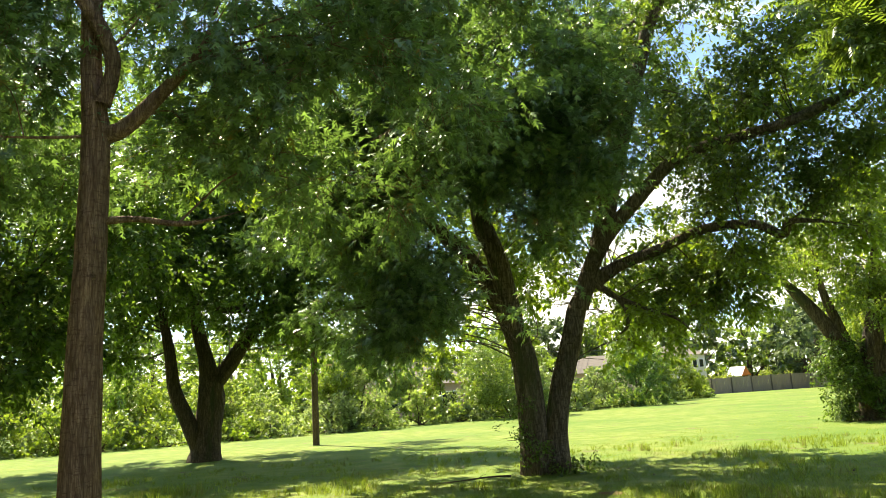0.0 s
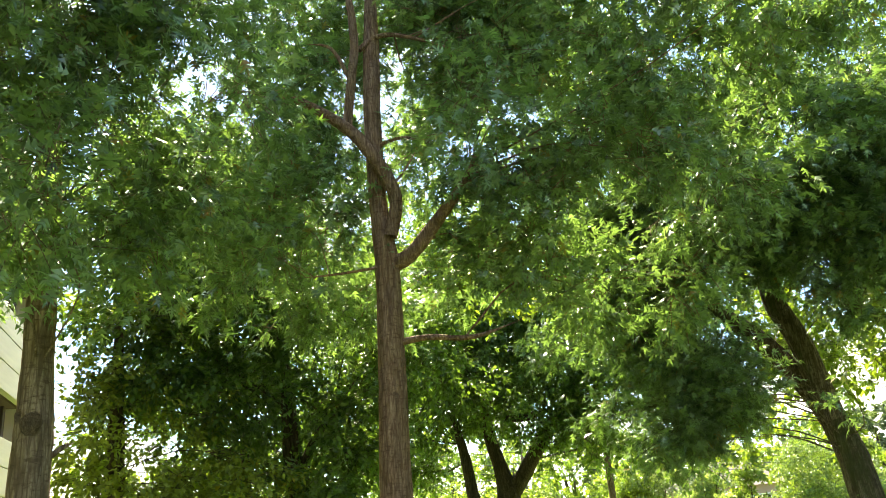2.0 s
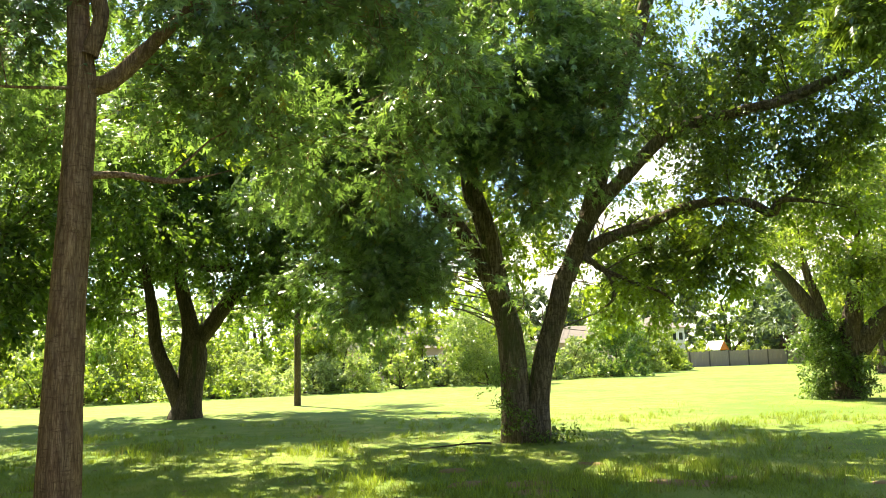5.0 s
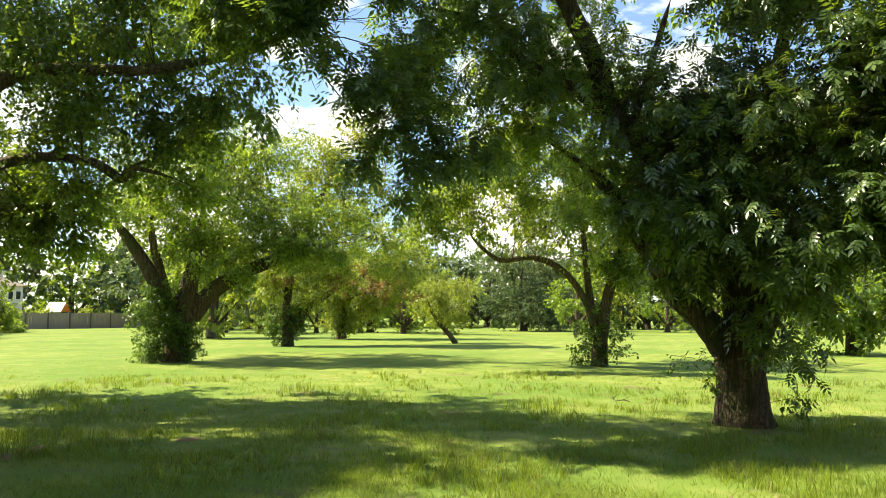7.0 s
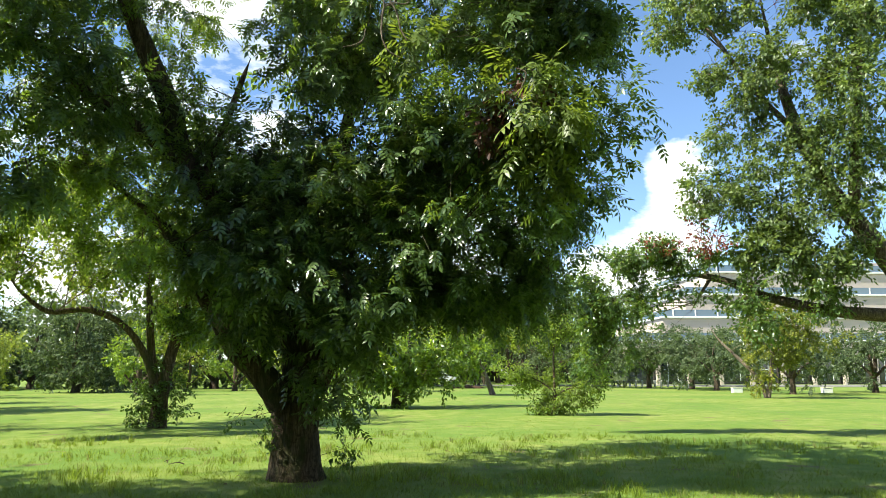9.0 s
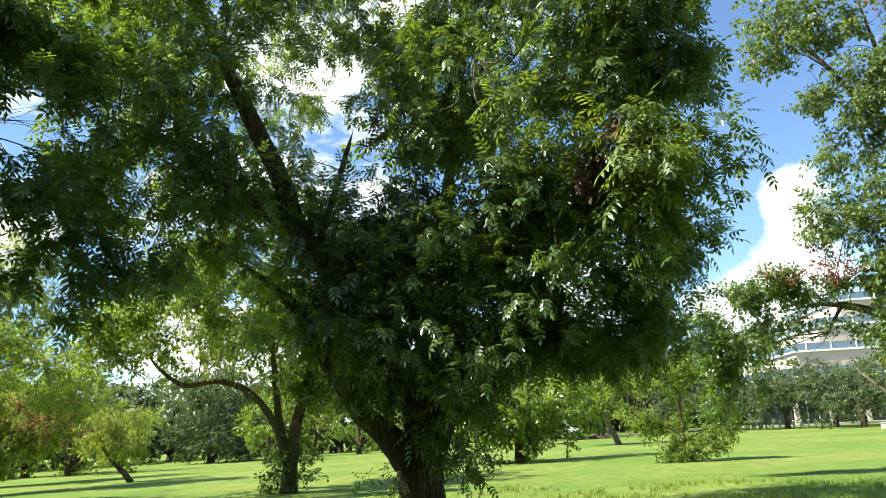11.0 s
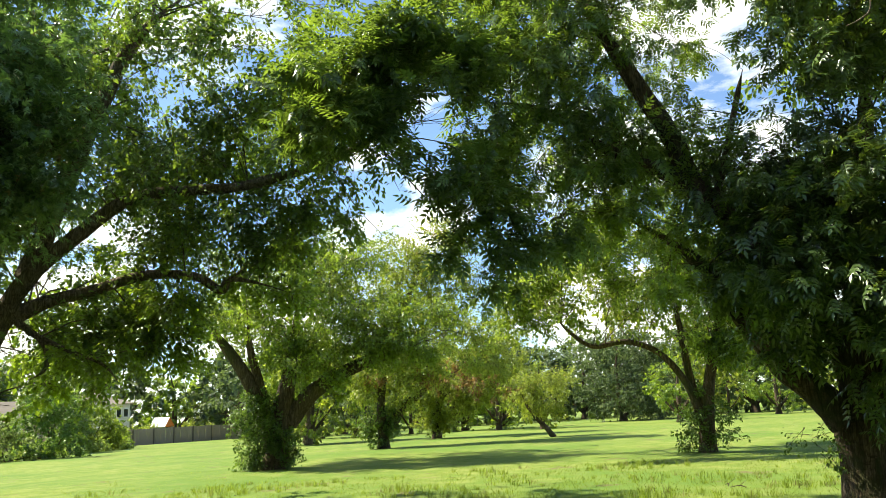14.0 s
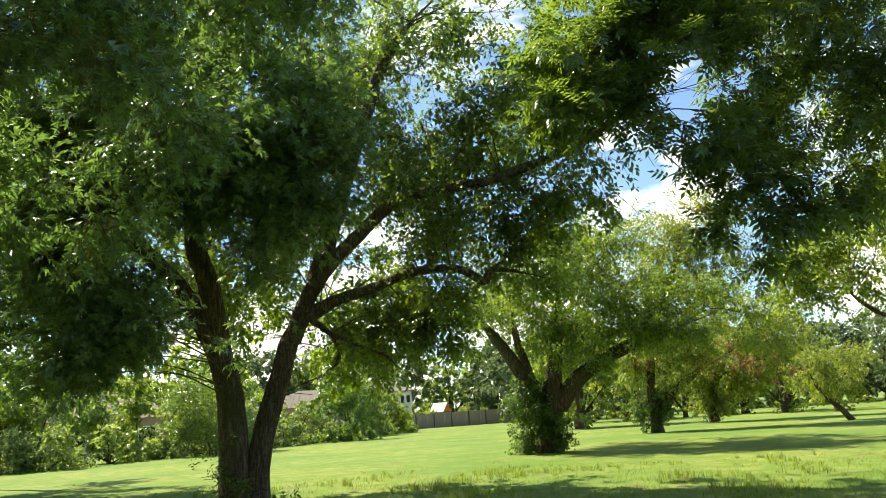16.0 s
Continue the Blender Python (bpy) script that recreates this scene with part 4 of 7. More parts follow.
    bough_b = [(-3.7, 9.3, 6.5, 0.7), (-6.1, 8, 4.9, 0.6), (-6.1, 6.7, 5.3, 0.6), (-3.3, 7.8, 12.3, 1.6), (-0.9, 7.9, 11.6, 1.4), (1, 7.5, 8.9, 1.2), (-0.5, 9.5, 4.2, 0.6), (1.7, 7.8, 7.2, 1), (-4.4, 6.7, 8.2, 0.7), (-4.6, 8.4, 7.7, 0.7), (-3.7, 9.3, 7.7, 0.8), (-5, 7, 5.2, 0.6), (-4.4, 7.9, 9.6, 0.9), (-2.7, 8.6, 9.3, 0.9), (-5.8, 9.4, 5.1, 0.7), (-5, 10.4, 5, 0.6)]
    bough_c = [(-2.8, 9.2, 8.7, 0.8), (-2, 9.4, 8, 0.8), (-1.2, 9.5, 8.2, 0.8), (-2.5, 9.3, 7.3, 0.7), (-3.1, 9.1, 8, 0.5), (-3.5, 9, 9, 0.5)]
    bough_a, bough_b = ([further([q], 1.22)[0] if -5.2 < q[0] < -2.2 and math.hypot(q[0], q[1]) < 8.7 else q for q in b] for b in (bough_a, bough_b))
    return tree("tree", (-3.64, 7.58), "slender oak with reddish-brown bark and pointed lobed leaves", stems, [bough_a, bough_b, bough_c], "oak", LEAF_OAK, BARK_RED, 0.14, 96, 1, each=8, gap=-0.2, thin=9.0, fine=2)


slender = slender_oak()


def garage_oak():
    trunk = [(-5.8, 4.97, -0.1, 0.203), (-5.8, 4.97, 2.24, 0.169), (-5.8, 4.97, 2.68, 0.162), (-5.81, 4.96, 3.22, 0.135), (-5.82, 4.95, 3.75, 0.131), (-5.83, 4.94, 4.36, 0.129), (-5.84, 4.92, 5.07, 0.124), (-5.87, 4.88, 6.02, 0.111), (-5.91, 4.84, 7.06, 0.097), (-5.98, 4.76, 8.59, 0.076), (-6.05, 4.67, 10.32, 0.043)]
    limb_a = [(-5.7, 5.08, 2.47, 0.028), (-5.6, 5.12, 2.54, 0.02), (-5.51, 5.14, 2.56, 0.011)]
    stems = [trunk, limb_a]
    bough_a = [(-5.2, 3.8, 5.7, 0.7), (-4.6, 4.2, 5.3, 0.6), (-4.6, 5.1, 4.9, 0.5), (-5.4, 4.5, 4.6, 0.6), (-5.2, 5.3, 4.5, 0.5), (-6.1, 3.5, 5.2, 0.9), (-5.7, 3.3, 6.1, 0.9), (-5.1, 3.9, 7.4, 1), (-4.2, 4.4, 6.2, 0.7), (-4.1, 4.6, 7.6, 0.9), (-6.7, 4.5, 4.7, 0.6), (-5.4, 4.5, 10, 1.3), (-6.9, 3.3, 6.3, 1.1), (-5.1, 4.9, 5, 0.5), (-5.1, 3.6, 6.4, 0.6), (-4.5, 4, 5.9, 0.5), (-4.2, 5.4, 5.8, 0.5), (-4.4, 5.5, 6.9, 0.5)]
    bough_b = [(-4.6, 3.5, 4.3, 0.3), (-4.7, 4.1, 4.3, 0.4), (-5.1, 5.1, 4.5, 0.5), (-4.6, 3.6, 3.9, 0.3), (-4.8, 4.3, 3.9, 0.3), (-5.1, 5.4, 5.2, 0.5), (-4.6, 3.9, 4.6, 0.3)]
    return tree("tree", (-5.8, 4.97), "oak with knotty brown trunk beside the parking garage", stems, [bough_a, bough_b], "oak", LEAF_OAK, BARK_OAK, 0.138, 84, 2, each=8, gap=-0.2, thin=8.0)


garage_side = garage_oak()


def twin_tree():
    trunk = [(1.5, 14.82, -0.06, 0.299), (1.49, 14.83, 0.82, 0.276), (1.47, 14.83, 1.56, 0.26), (1.37, 14.85, 2.37, 0.245), (1.08, 14.87, 3.16, 0.205), (0.48, 14.9, 4.16, 0.172), (-0.18, 14.9, 4.94, 0.142), (-0.85, 14.88, 6.09, 0.115), (-1.36, 14.84, 7.44, 0.083)]
    limb_a = [(1.83, 14.79, -0.08, 0.277), (1.91, 14.78, 0.79, 0.21), (2.05, 14.76, 1.52, 0.209), (2.32, 14.72, 2.35, 0.199), (2.51, 14.69, 3.04, 0.188), (2.85, 14.63, 3.5, 0.167), (3.24, 14.54, 3.79, 0.134)]
    limb_b = [(1.25, 14.78, 2.7, 0.225), (1.06, 14.65, 3.96, 0.2), (0.78, 14.54, 4.85, 0.188), (0.74, 14.42, 5.85, 0.156), (0.77, 14.3, 6.97, 0.124), (1, 14.16, 8.32, 0.081)]
    limb_c = [(2.85, 14.63, 3.5, 0.165), (3.36, 14.34, 3.77, 0.115), (3.94, 14.01, 3.93, 0.1), (4.68, 13.59, 4.19, 0.09), (5.42, 13.13, 4.16, 0.08), (5.77, 12.78, 3.87, 0.079), (5.84, 12.56, 4.04, 0.068), (6.22, 12.18, 3.93, 0.051), (6.54, 11.81, 3.75, 0.03)]
    limb_d = [(2.54, 14.68, 3.04, 0.185), (2.97, 14.36, 4.11, 0.155), (3.72, 13.94, 4.95, 0.13), (4.4, 13.49, 5.54, 0.112), (5.25, 12.92, 5.67, 0.1), (5.91, 12.37, 5.7, 0.09), (6.52, 11.79, 5.86, 0.094), (6.97, 11.26, 5.94, 0.077), (7.37, 10.71, 6.13, 0.041)]
    limb_e = [(6.07, 9.99, 5.49, 0.072), (6.35, 9.42, 5.58, 0.053), (6.59, 8.84, 5.75, 0.035), (6.78, 8.27, 5.87, 0.021)]
    limb_f = [(3, 14.49, 4.13, 0.189), (3.37, 14.31, 5.41, 0.168), (3.74, 14.11, 6.69, 0.149), (4.01, 13.94, 7.53, 0.139), (4.27, 13.75, 8.36, 0.129), (4.73, 13.49, 9.14, 0.108), (5.46, 13.11, 9.91, 0.061)]
    limb_g = [(2.88, 14.52, 3.43, 0.066), (3.28, 14.33, 3.06, 0.049), (3.33, 14.21, 2.62, 0.038), (3.02, 14.18, 2.37, 0.021)]
    limb_h = [(3.07, 14.48, 3.25, 0.05), (3.63, 14.07, 2.9, 0.038), (4.1, 13.67, 2.62, 0.026), (4.3, 13.32, 2.23, 0.016)]
    stems = [trunk, limb_a, limb_b, limb_c, limb_d, limb_e, limb_f, limb_g, limb_h]
    bough_a = [(-2.2, 13.8, 7.9, 1.2), (-1, 13, 8.1, 1.2), (0.2, 12.6, 7.2, 1.2), (1.5, 12.3, 6.6, 1.3), (2.3, 12.4, 5.4, 0.9), (2.2, 12.8, 7.8, 1.3), (0.7, 12.6, 5.9, 0.9), (-0.6, 13, 6, 1.1), (-1.6, 13.5, 5.8, 1.1), (-2.4, 14, 4.6, 1), (-1.3, 13.8, 4.4, 0.9), (-0.85, 13.7, 3.4, 0.7), (-0.15, 13.7, 2.4, 0.28), (-1.1, 14.5, 3.5, 0.8), (-2.2, 14.8, 3.2, 0.7)]
    bough_b = [(1.9, 12.9, 4.5, 0.5), (2.1, 13, 4.1, 0.4), (3.1, 14.2, 5.3, 0.8), (4.4, 14.3, 6.2, 0.8), (4.5, 14.3, 8, 1.1), (5.1, 13.6, 6.6, 0.9), (5, 13.1, 4.9, 0.6), (4.7, 13.2, 8.3, 1), (5.8, 12.7, 6.8, 1), (5.7, 12.1, 5.1, 0.7), (5.3, 11.9, 4.5, 0.6), (4.4, 12.9, 3.6, 0.8), (3.9, 13.4, 3.5, 0.7), (4, 13.4, 2.9, 0.5), (3.4, 15.1, 2.8, 0.5)]
    bough_c = [(4.7, 12.8, 3, 0.5), (3.5, 14.1, 3, 0.5), (4.7, 12.1, 3.7, 0.4), (6.2, 11.4, 6.8, 0.8), (6, 11.1, 5.1, 0.5), (5.7, 11.3, 4.3, 0.4), (0.5, 12.6, 9.5, 1.4), (2.6, 12.7, 9.7, 1), (4.7, 12.7, 9.9, 0.9), (-1.6, 13.5, 10.1, 1.4), (5.8, 11.1, 8.4, 0.9), (6.5, 10.1, 7, 1)]
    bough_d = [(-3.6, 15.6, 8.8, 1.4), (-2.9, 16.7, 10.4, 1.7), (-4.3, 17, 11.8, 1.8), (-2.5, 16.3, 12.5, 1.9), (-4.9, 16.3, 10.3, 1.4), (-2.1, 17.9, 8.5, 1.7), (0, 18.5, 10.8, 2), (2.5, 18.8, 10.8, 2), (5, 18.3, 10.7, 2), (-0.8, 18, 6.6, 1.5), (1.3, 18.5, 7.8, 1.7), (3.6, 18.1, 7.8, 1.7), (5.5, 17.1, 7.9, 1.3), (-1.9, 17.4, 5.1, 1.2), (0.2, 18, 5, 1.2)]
    bough_e = [(2.2, 17.9, 5.7, 1.4), (-2.9, 17.3, 6.5, 1.3), (2.4, 17.8, 4.9, 0.9), (3.1, 17.7, 5.6, 0.7), (1.9, 18.4, 3.6, 0.6), (4.8, 17.3, 5.2, 0.6), (5.3, 18.2, 3.9, 0.8), (4.6, 18.4, 4.2, 0.6), (3.5, 18.7, 8.4, 1.3), (3.1, 18.2, 4.5, 0.6), (2.7, 18.8, 3.5, 0.5), (5.8, 17, 4.6, 0.6), (6.7, 17.8, 4, 0.6), (3.7, 18.6, 3.2, 0.4)]
    bough_f = [(5.7, 9, 6.5, 0.5), (6.1, 8.7, 6.3, 0.6), (6.6, 8.3, 6.5, 0.6), (7.1, 7.9, 6.6, 0.5), (5.8, 8.9, 5.7, 0.5), (6.3, 8.6, 5.5, 0.5), (6.8, 8.2, 5.7, 0.5), (7.2, 7.8, 5.8, 0.4), (7.5, 7.6, 5.4, 0.4), (7, 8, 5.1, 0.4), (6.7, 8.3, 5, 0.3), (7.3, 7.7, 4.7, 0.4), (7.5, 7.6, 4.3, 0.3), (7.2, 7.8, 4.3, 0.3), (7.5, 7.5, 3.9, 0.3), (7.3, 7.7, 3.7, 0.3), (7.5, 7.6, 3.4, 0.2), (7.2, 7.9, 3.9, 0.2), (5.4, 9.2, 6, 0.4), (6.4, 8.5, 6.9, 0.4), (6.9, 8.1, 7.2, 0.4), (7.4, 7.7, 7.1, 0.4), (7.6, 7.4, 6.2, 0.4), (6.1, 8.7, 6.8, 0.4), (6.5, 8.4, 4.7, 0.2), (5.7, 9, 5.3, 0.3), (7.1, 8.2, 6.6, 0.3), (7.2, 8.1, 5.8, 0.3), (7.1, 8.2, 5.2, 0.3), (7.4, 7.9, 5, 0.2), (6.9, 8.4, 7.3, 0.4)]
    bough_g = [(3.5, 13, 6.9, 0.9), (4.5, 12.3, 7.6, 0.9), (5.5, 11.6, 6.8, 0.8), (6.1, 10.6, 7.1, 0.8), (5.4, 11.9, 5.8, 0.6), (6.4, 11.8, 4.9, 0.6), (6.2, 11.9, 4.2, 0.4), (5.3, 12.6, 4.9, 0.5), (4.5, 12.9, 4.2, 0.5), (6.6, 10.5, 5.7, 0.6), (5.6, 11.4, 7.9, 0.8), (6.5, 9.9, 7.1, 0.7), (5, 12.9, 3.4, 0.4)]
    bough_h = [(3.9, 13.9, 2.7, 0.4), (3.3, 14.3, 3.1, 0.5), (1.6, 14.9, 4.9, 0.6), (2.6, 14.8, 5.4, 0.6), (2.2, 15.9, 3.7, 0.7), (3.2, 14.7, 4.2, 0.6), (1, 16, 4.3, 0.7)]
    bough_i = [(1.2, 14.4, 0.25, 0.13), (1.15, 14.5, 0.6, 0.12), (1.15, 14.45, 0.95, 0.1), (2.25, 14.4, 0.12, 0.14), (2.4, 14.6, 0.05, 0.12), (1.75, 14.25, 0.1, 0.13), (1.2, 14.4, 1.3, 0.08), (1.6, 14.3, 0.5, 0.1)]
    bough_j = [(-4.9, 17.3, 7.5, 1.3), (-6, 18.3, 7.5, 1.4), (-4, 14.8, 7.5, 1.1), (-4.8, 14.8, 7.6, 1.2), (-3.3, 16.6, 7.5, 1.2), (-5.8, 15.5, 8, 1.2)]
    bough_k = [(5.8, 12.3, 4.1, 0.3), (6.2, 12, 4, 0.4), (6.6, 11.8, 3.7, 0.4), (5.6, 12.4, 3.7, 0.2), (5.3, 12.7, 3.8, 0.3), (5, 13, 3.7, 0.3), (6.2, 11.9, 3.5, 0.3)]
    bough_l = [(5.2, 12.5, 8.6, 0.7), (4.5, 12.9, 6, 0.5), (3.9, 13.5, 8.4, 0.7), (6.3, 11.4, 9.5, 0.8), (6.8, 10.7, 8.7, 0.6), (7.9, 9.2, 8.4, 0.6), (5.5, 11.2, 6.9, 0.5), (5.9, 11.1, 6.2, 0.4), (5.4, 11.3, 6, 0.5), (6.5, 10.7, 5.2, 0.4), (7, 10.4, 4.9, 0.3), (7.4, 10.1, 4.5, 0.2), (6.3, 10.8, 4.7, 0.3), (5.6, 11.2, 4.8, 0.4), (6, 11, 4.3, 0.4), (5.5, 11.2, 4, 0.3), (5.7, 10, 5.7, 0.4), (6.1, 9.7, 5.9, 0.4), (6.3, 9.6, 5.3, 0.4), (5.8, 9.9, 5, 0.3), (5.6, 10, 4.4, 0.3), (6.6, 9.4, 5.7, 0.4), (6.1, 9.7, 6.6, 0.4), (5.3, 10.1, 5, 0.4)]
    bough_m = [(-0.9, 13.2, 3.1, 0.5), (-0.9, 13.2, 2.6, 0.3), (-1.8, 13.1, 3.1, 0.4), (-1.3, 13.1, 2.5, 0.3), (-1, 13.2, 3.8, 0.5), (1.8, 13.1, 5.1, 0.7), (1.5, 13.1, 8, 1), (0.3, 13.2, 6.6, 0.8), (-1.1, 13, 3.2, 0.6), (-0.5, 13, 2.9, 0.5), (-1.2, 13, 2.6, 0.5), (-0.7, 13, 2.5, 0.4), (1.7, 12.5, 4.7, 0.6), (2.6, 12.4, 4.6, 0.4), (2.7, 12.3, 7.3, 0.8), (1.3, 12.6, 7.8, 0.9)]
    bough_n = [(2.1, 12.4, 6.1, 0.6), (2.4, 12.4, 5.3, 0.5), (1.8, 12.5, 5.1, 0.5), (2.2, 12.4, 4.4, 0.4), (1.8, 12.5, 4.1, 0.4), (2.2, 12.4, 3.7, 0.3), (1.8, 12.5, 3.3, 0.3), (1.4, 12.5, 2.9, 0.2), (1.6, 12.5, 5.8, 0.5), (2.8, 12.3, 6, 0.5)]
    bough_o = [(0.6, 17.5, 5.4, 0.4), (1.1, 17.5, 6.3, 0.5), (0.2, 17.5, 4.5, 0.4), (0.8, 17.5, 3.6, 0.3), (1.3, 17.4, 2.7, 0.3), (1.8, 17.4, 2.7, 0.3), (2.9, 17.2, 4.1, 0.4), (3.9, 17.1, 5.9, 0.7), (4.5, 16.9, 5.1, 0.5), (3.9, 17, 4.6, 0.4), (3.3, 17.2, 3.1, 0.4), (4, 17, 3.5, 0.4), (4.7, 16.8, 3.9, 0.5), (5.3, 16.7, 3.3, 0.5), (4.9, 16.8, 4.4, 0.4), (4.1, 17, 2.5, 0.4), (5, 16.8, 2.5, 0.4), (5.8, 16.5, 3.8, 0.5), (3.4, 17.2, 2.1, 0.3), (0.1, 17.5, 3.4, 0.4), (-0.3, 17.5, 2.8, 0.3)]
    bough_n += [(-1.3, 12.8, 6, 0.7), (-0.6, 12.8, 5.3, 0.6), (-1.2, 12.8, 4.5, 0.7), (-0.8, 12.8, 3.6, 0.6), (-1.2, 12.8, 2.8, 0.5), (-0.1, 12.8, 4.1, 0.4), (-0.1, 12.8, 5.9, 0.6), (0.6, 12.8, 6.4, 0.6), (-0.6, 12.8, 2.8, 0.4), (0.1, 12.8, 3.2, 0.2), (1.2, 12.8, 5.5, 0.4), (1.9, 12.7, 6.3, 0.5), (2.5, 12.6, 5.6, 0.4), (0.6, 12.8, 5.2, 0.4)]
    bough_p = [(2.6, 13.4, 8.5, 0.6), (3.3, 13.2, 8, 0.6), (4.1, 13, 8.7, 0.6), (4.9, 12.7, 8.1, 0.6), (2.9, 13.3, 7, 0.4), (3.8, 13.1, 6.8, 0.4), (4.7, 12.8, 7, 0.4), (5.5, 12.5, 8.8, 0.6), (5.3, 12.6, 6.3, 0.4), (4.3, 13, 5.8, 0.3), (5.7, 12.4, 7.1, 0.4), (4.9, 12.8, 5.2, 0.3), (5.8, 12.4, 5.8, 0.3), (2.2, 13.5, 5.9, 0.4), (1.7, 13.5, 6.9, 0.4)]
    bough_b, bough_c, bough_g, bough_k, bough_l = (further(b, 1.1) for b in (bough_b, bough_c, bough_g, bough_k, bough_l))
    return tree("tree", (1.5, 14.82), "large twin-trunked tree with long spreading limbs and ivy", stems, [bough_a, bough_b, bough_c, bough_d, bough_e, bough_f, bough_g, bough_h, bough_i, bough_j, bough_k, bough_l, bough_m, bough_n, bough_o, bough_p], "simple", LEAF_PECAN, BARK_GREY, 0.112, 165, 3, each=10, sides=16, gap=0.04, thin=7.4, mix={0: ("oak", LEAF_OAK, 0.145, 120), 1: ("simple", LEAF_BACK, 0.112, 165), 3: ("simple", LEAF_OAK_SHADED, 0.18, 34), 4: ("simple", LEAF_PECAN, 0.17, 40), 5: ("pinnate", LEAF_BACK, 0.24, 46, 0.42, -0.2), 6: ("simple", LEAF_PECAN, 0.105, 110), 7: ("simple", LEAF_PECAN, 0.11, 130), 8: ("simple", LEAF_IVY, 0.07, 330, 0.12), 9: ("simple", LEAF_PECAN, 0.2, 34), 10: ("simple", LEAF_PECAN, 0.11, 120), 11: ("simple", LEAF_BACK, 0.112, 110), 12: ("oak", LEAF_OAK, 0.145, 90), 13: ("oak", LEAF_OAK, 0.145, 95, 0.36, -0.1), 14: ("simple", LEAF_PECAN, 0.13, 60, 0.36, 0.0), 15: ("simple", LEAF_BACK, 0.115, 115, 0.36, -0.05)})


twin = twin_tree()


def big_pecan():
    trunk = [(11.73, 4.67, -0.13, 0.423), (11.73, 4.69, 0.22, 0.375), (11.72, 4.71, 0.75, 0.365), (11.72, 4.72, 1.28, 0.373), (11.72, 4.7, 1.82, 0.291)]
    limb_a = [(11.36, 4.75, 1.19, 0.271), (11.15, 5.03, 1.59, 0.197), (10.93, 5.31, 1.91, 0.169), (10.75, 5.51, 2.35, 0.16), (10.55, 5.71, 2.8, 0.142), (10.33, 5.94, 3.34, 0.115), (10.06, 6.25, 3.8, 0.088), (9.72, 6.63, 4.18, 0.062), (9.35, 7, 4.46, 0.044)]
    limb_b = [(11.53, 4.59, 1.18, 0.255), (11.46, 4.68, 2.21, 0.209), (11.26, 5.04, 3.3, 0.192), (10.91, 5.69, 4.1, 0.184), (10.59, 6.19, 4.8, 0.177), (10.44, 6.36, 5.59, 0.161), (10.19, 6.69, 6.5, 0.145), (9.87, 7.1, 7.65, 0.13), (9.57, 7.43, 8.61, 0.113), (9.26, 7.75, 9.91, 0.076)]
    limb_c = [(10.64, 6.17, 4.76, 0.121), (10.03, 6.67, 5.23, 0.102), (9.48, 7.04, 5.52, 0.082), (8.91, 7.36, 5.98, 0.073), (8.33, 7.66, 6.17, 0.054), (7.74, 7.91, 6.16, 0.035)]
    limb_d = [(11.55, 4.55, 1.18, 0.273), (11.59, 4.45, 2.19, 0.209), (11.62, 4.37, 3.43, 0.166), (11.71, 4.11, 4.78, 0.132), (11.79, 3.89, 6.18, 0.097), (11.87, 3.65, 7.64, 0.061)]
    limb_e = [(11.61, 4.38, 1.34, 0.2), (11.61, 4.04, 1.99, 0.153), (11.67, 3.46, 2.62, 0.116), (11.71, 2.82, 3.21, 0.089), (11.72, 2.2, 3.78, 0.053)]
    limb_f = [(10.68, 5.89, 4.57, 0.055), (10.8, 5.68, 5.31, 0.051), (10.92, 5.45, 6.17, 0.043), (10.97, 5.34, 6.55, 0.034)]
    stems = [trunk, limb_a, limb_b, limb_c, limb_d, limb_e, limb_f]
    bough_a = [(10.8, 3.7, 6.7, 0.9), (10.7, 3.1, 7.1, 1), (10.6, 2, 6.4, 0.9), (10.7, 1, 6.6, 1), (11, 0.4, 6.9, 0.7), (10.7, 1.6, 5.3, 0.8), (10.6, 0.6, 5.3, 0.7), (10.4, 0.4, 4.8, 0.35), (10.9, 2.6, 5.1, 0.9), (10.8, 3.6, 4.7, 0.9), (11, -0.1, 4.9, 0.25), (10.9, -0.35, 5.05, 0.12), (10.8, 0.3, 5.6, 0.35), (10.7, 3, 3.4, 0.7)]
    bough_b = [(10.4, 4, 2.9, 0.5), (10.5, 4.9, 2.5, 0.4), (10.7, 3.3, 2, 0.2), (11.2, 3.7, 1.3, 0.2), (11.5, 2.6, 3.1, 0.5), (10.8, 5.5, 3.3, 0.7), (10.8, 5.6, 4.9, 0.6), (10.7, 4.8, 3.9, 0.7), (11.5, 4.6, 8.7, 0.9), (11.2, 3.5, 9.2, 1.2)]
    bough_c = [(11.1, 1.6, 8.6, 1.3), (11.2, 0.4, 8.3, 0.9), (10.5, 1.2, 4.7, 0.6), (11.9, 2.7, 11.2, 1.7), (11.1, 4.9, 11.3, 1.7), (11.8, 0.2, 10.5, 1.4), (10.8, 6.3, 6, 0.6), (11.1, 5, 5.4, 0.6)]
    bough_d = [(11, 3.8, 2.1, 0.4), (11.1, 3.4, 2.7, 0.5), (10.7, 4.2, 2.4, 0.3), (11.4, 2.9, 3.2, 0.5), (11.3, 2.4, 3.8, 0.5), (10.4, 5, 2.9, 0.5), (10.2, 5.3, 3.6, 0.5), (10.2, 5.8, 4.2, 0.4), (10.5, 4.8, 2.3, 0.3), (11, 5.1, 5, 0.6), (10.5, 4.6, 4, 0.5)]
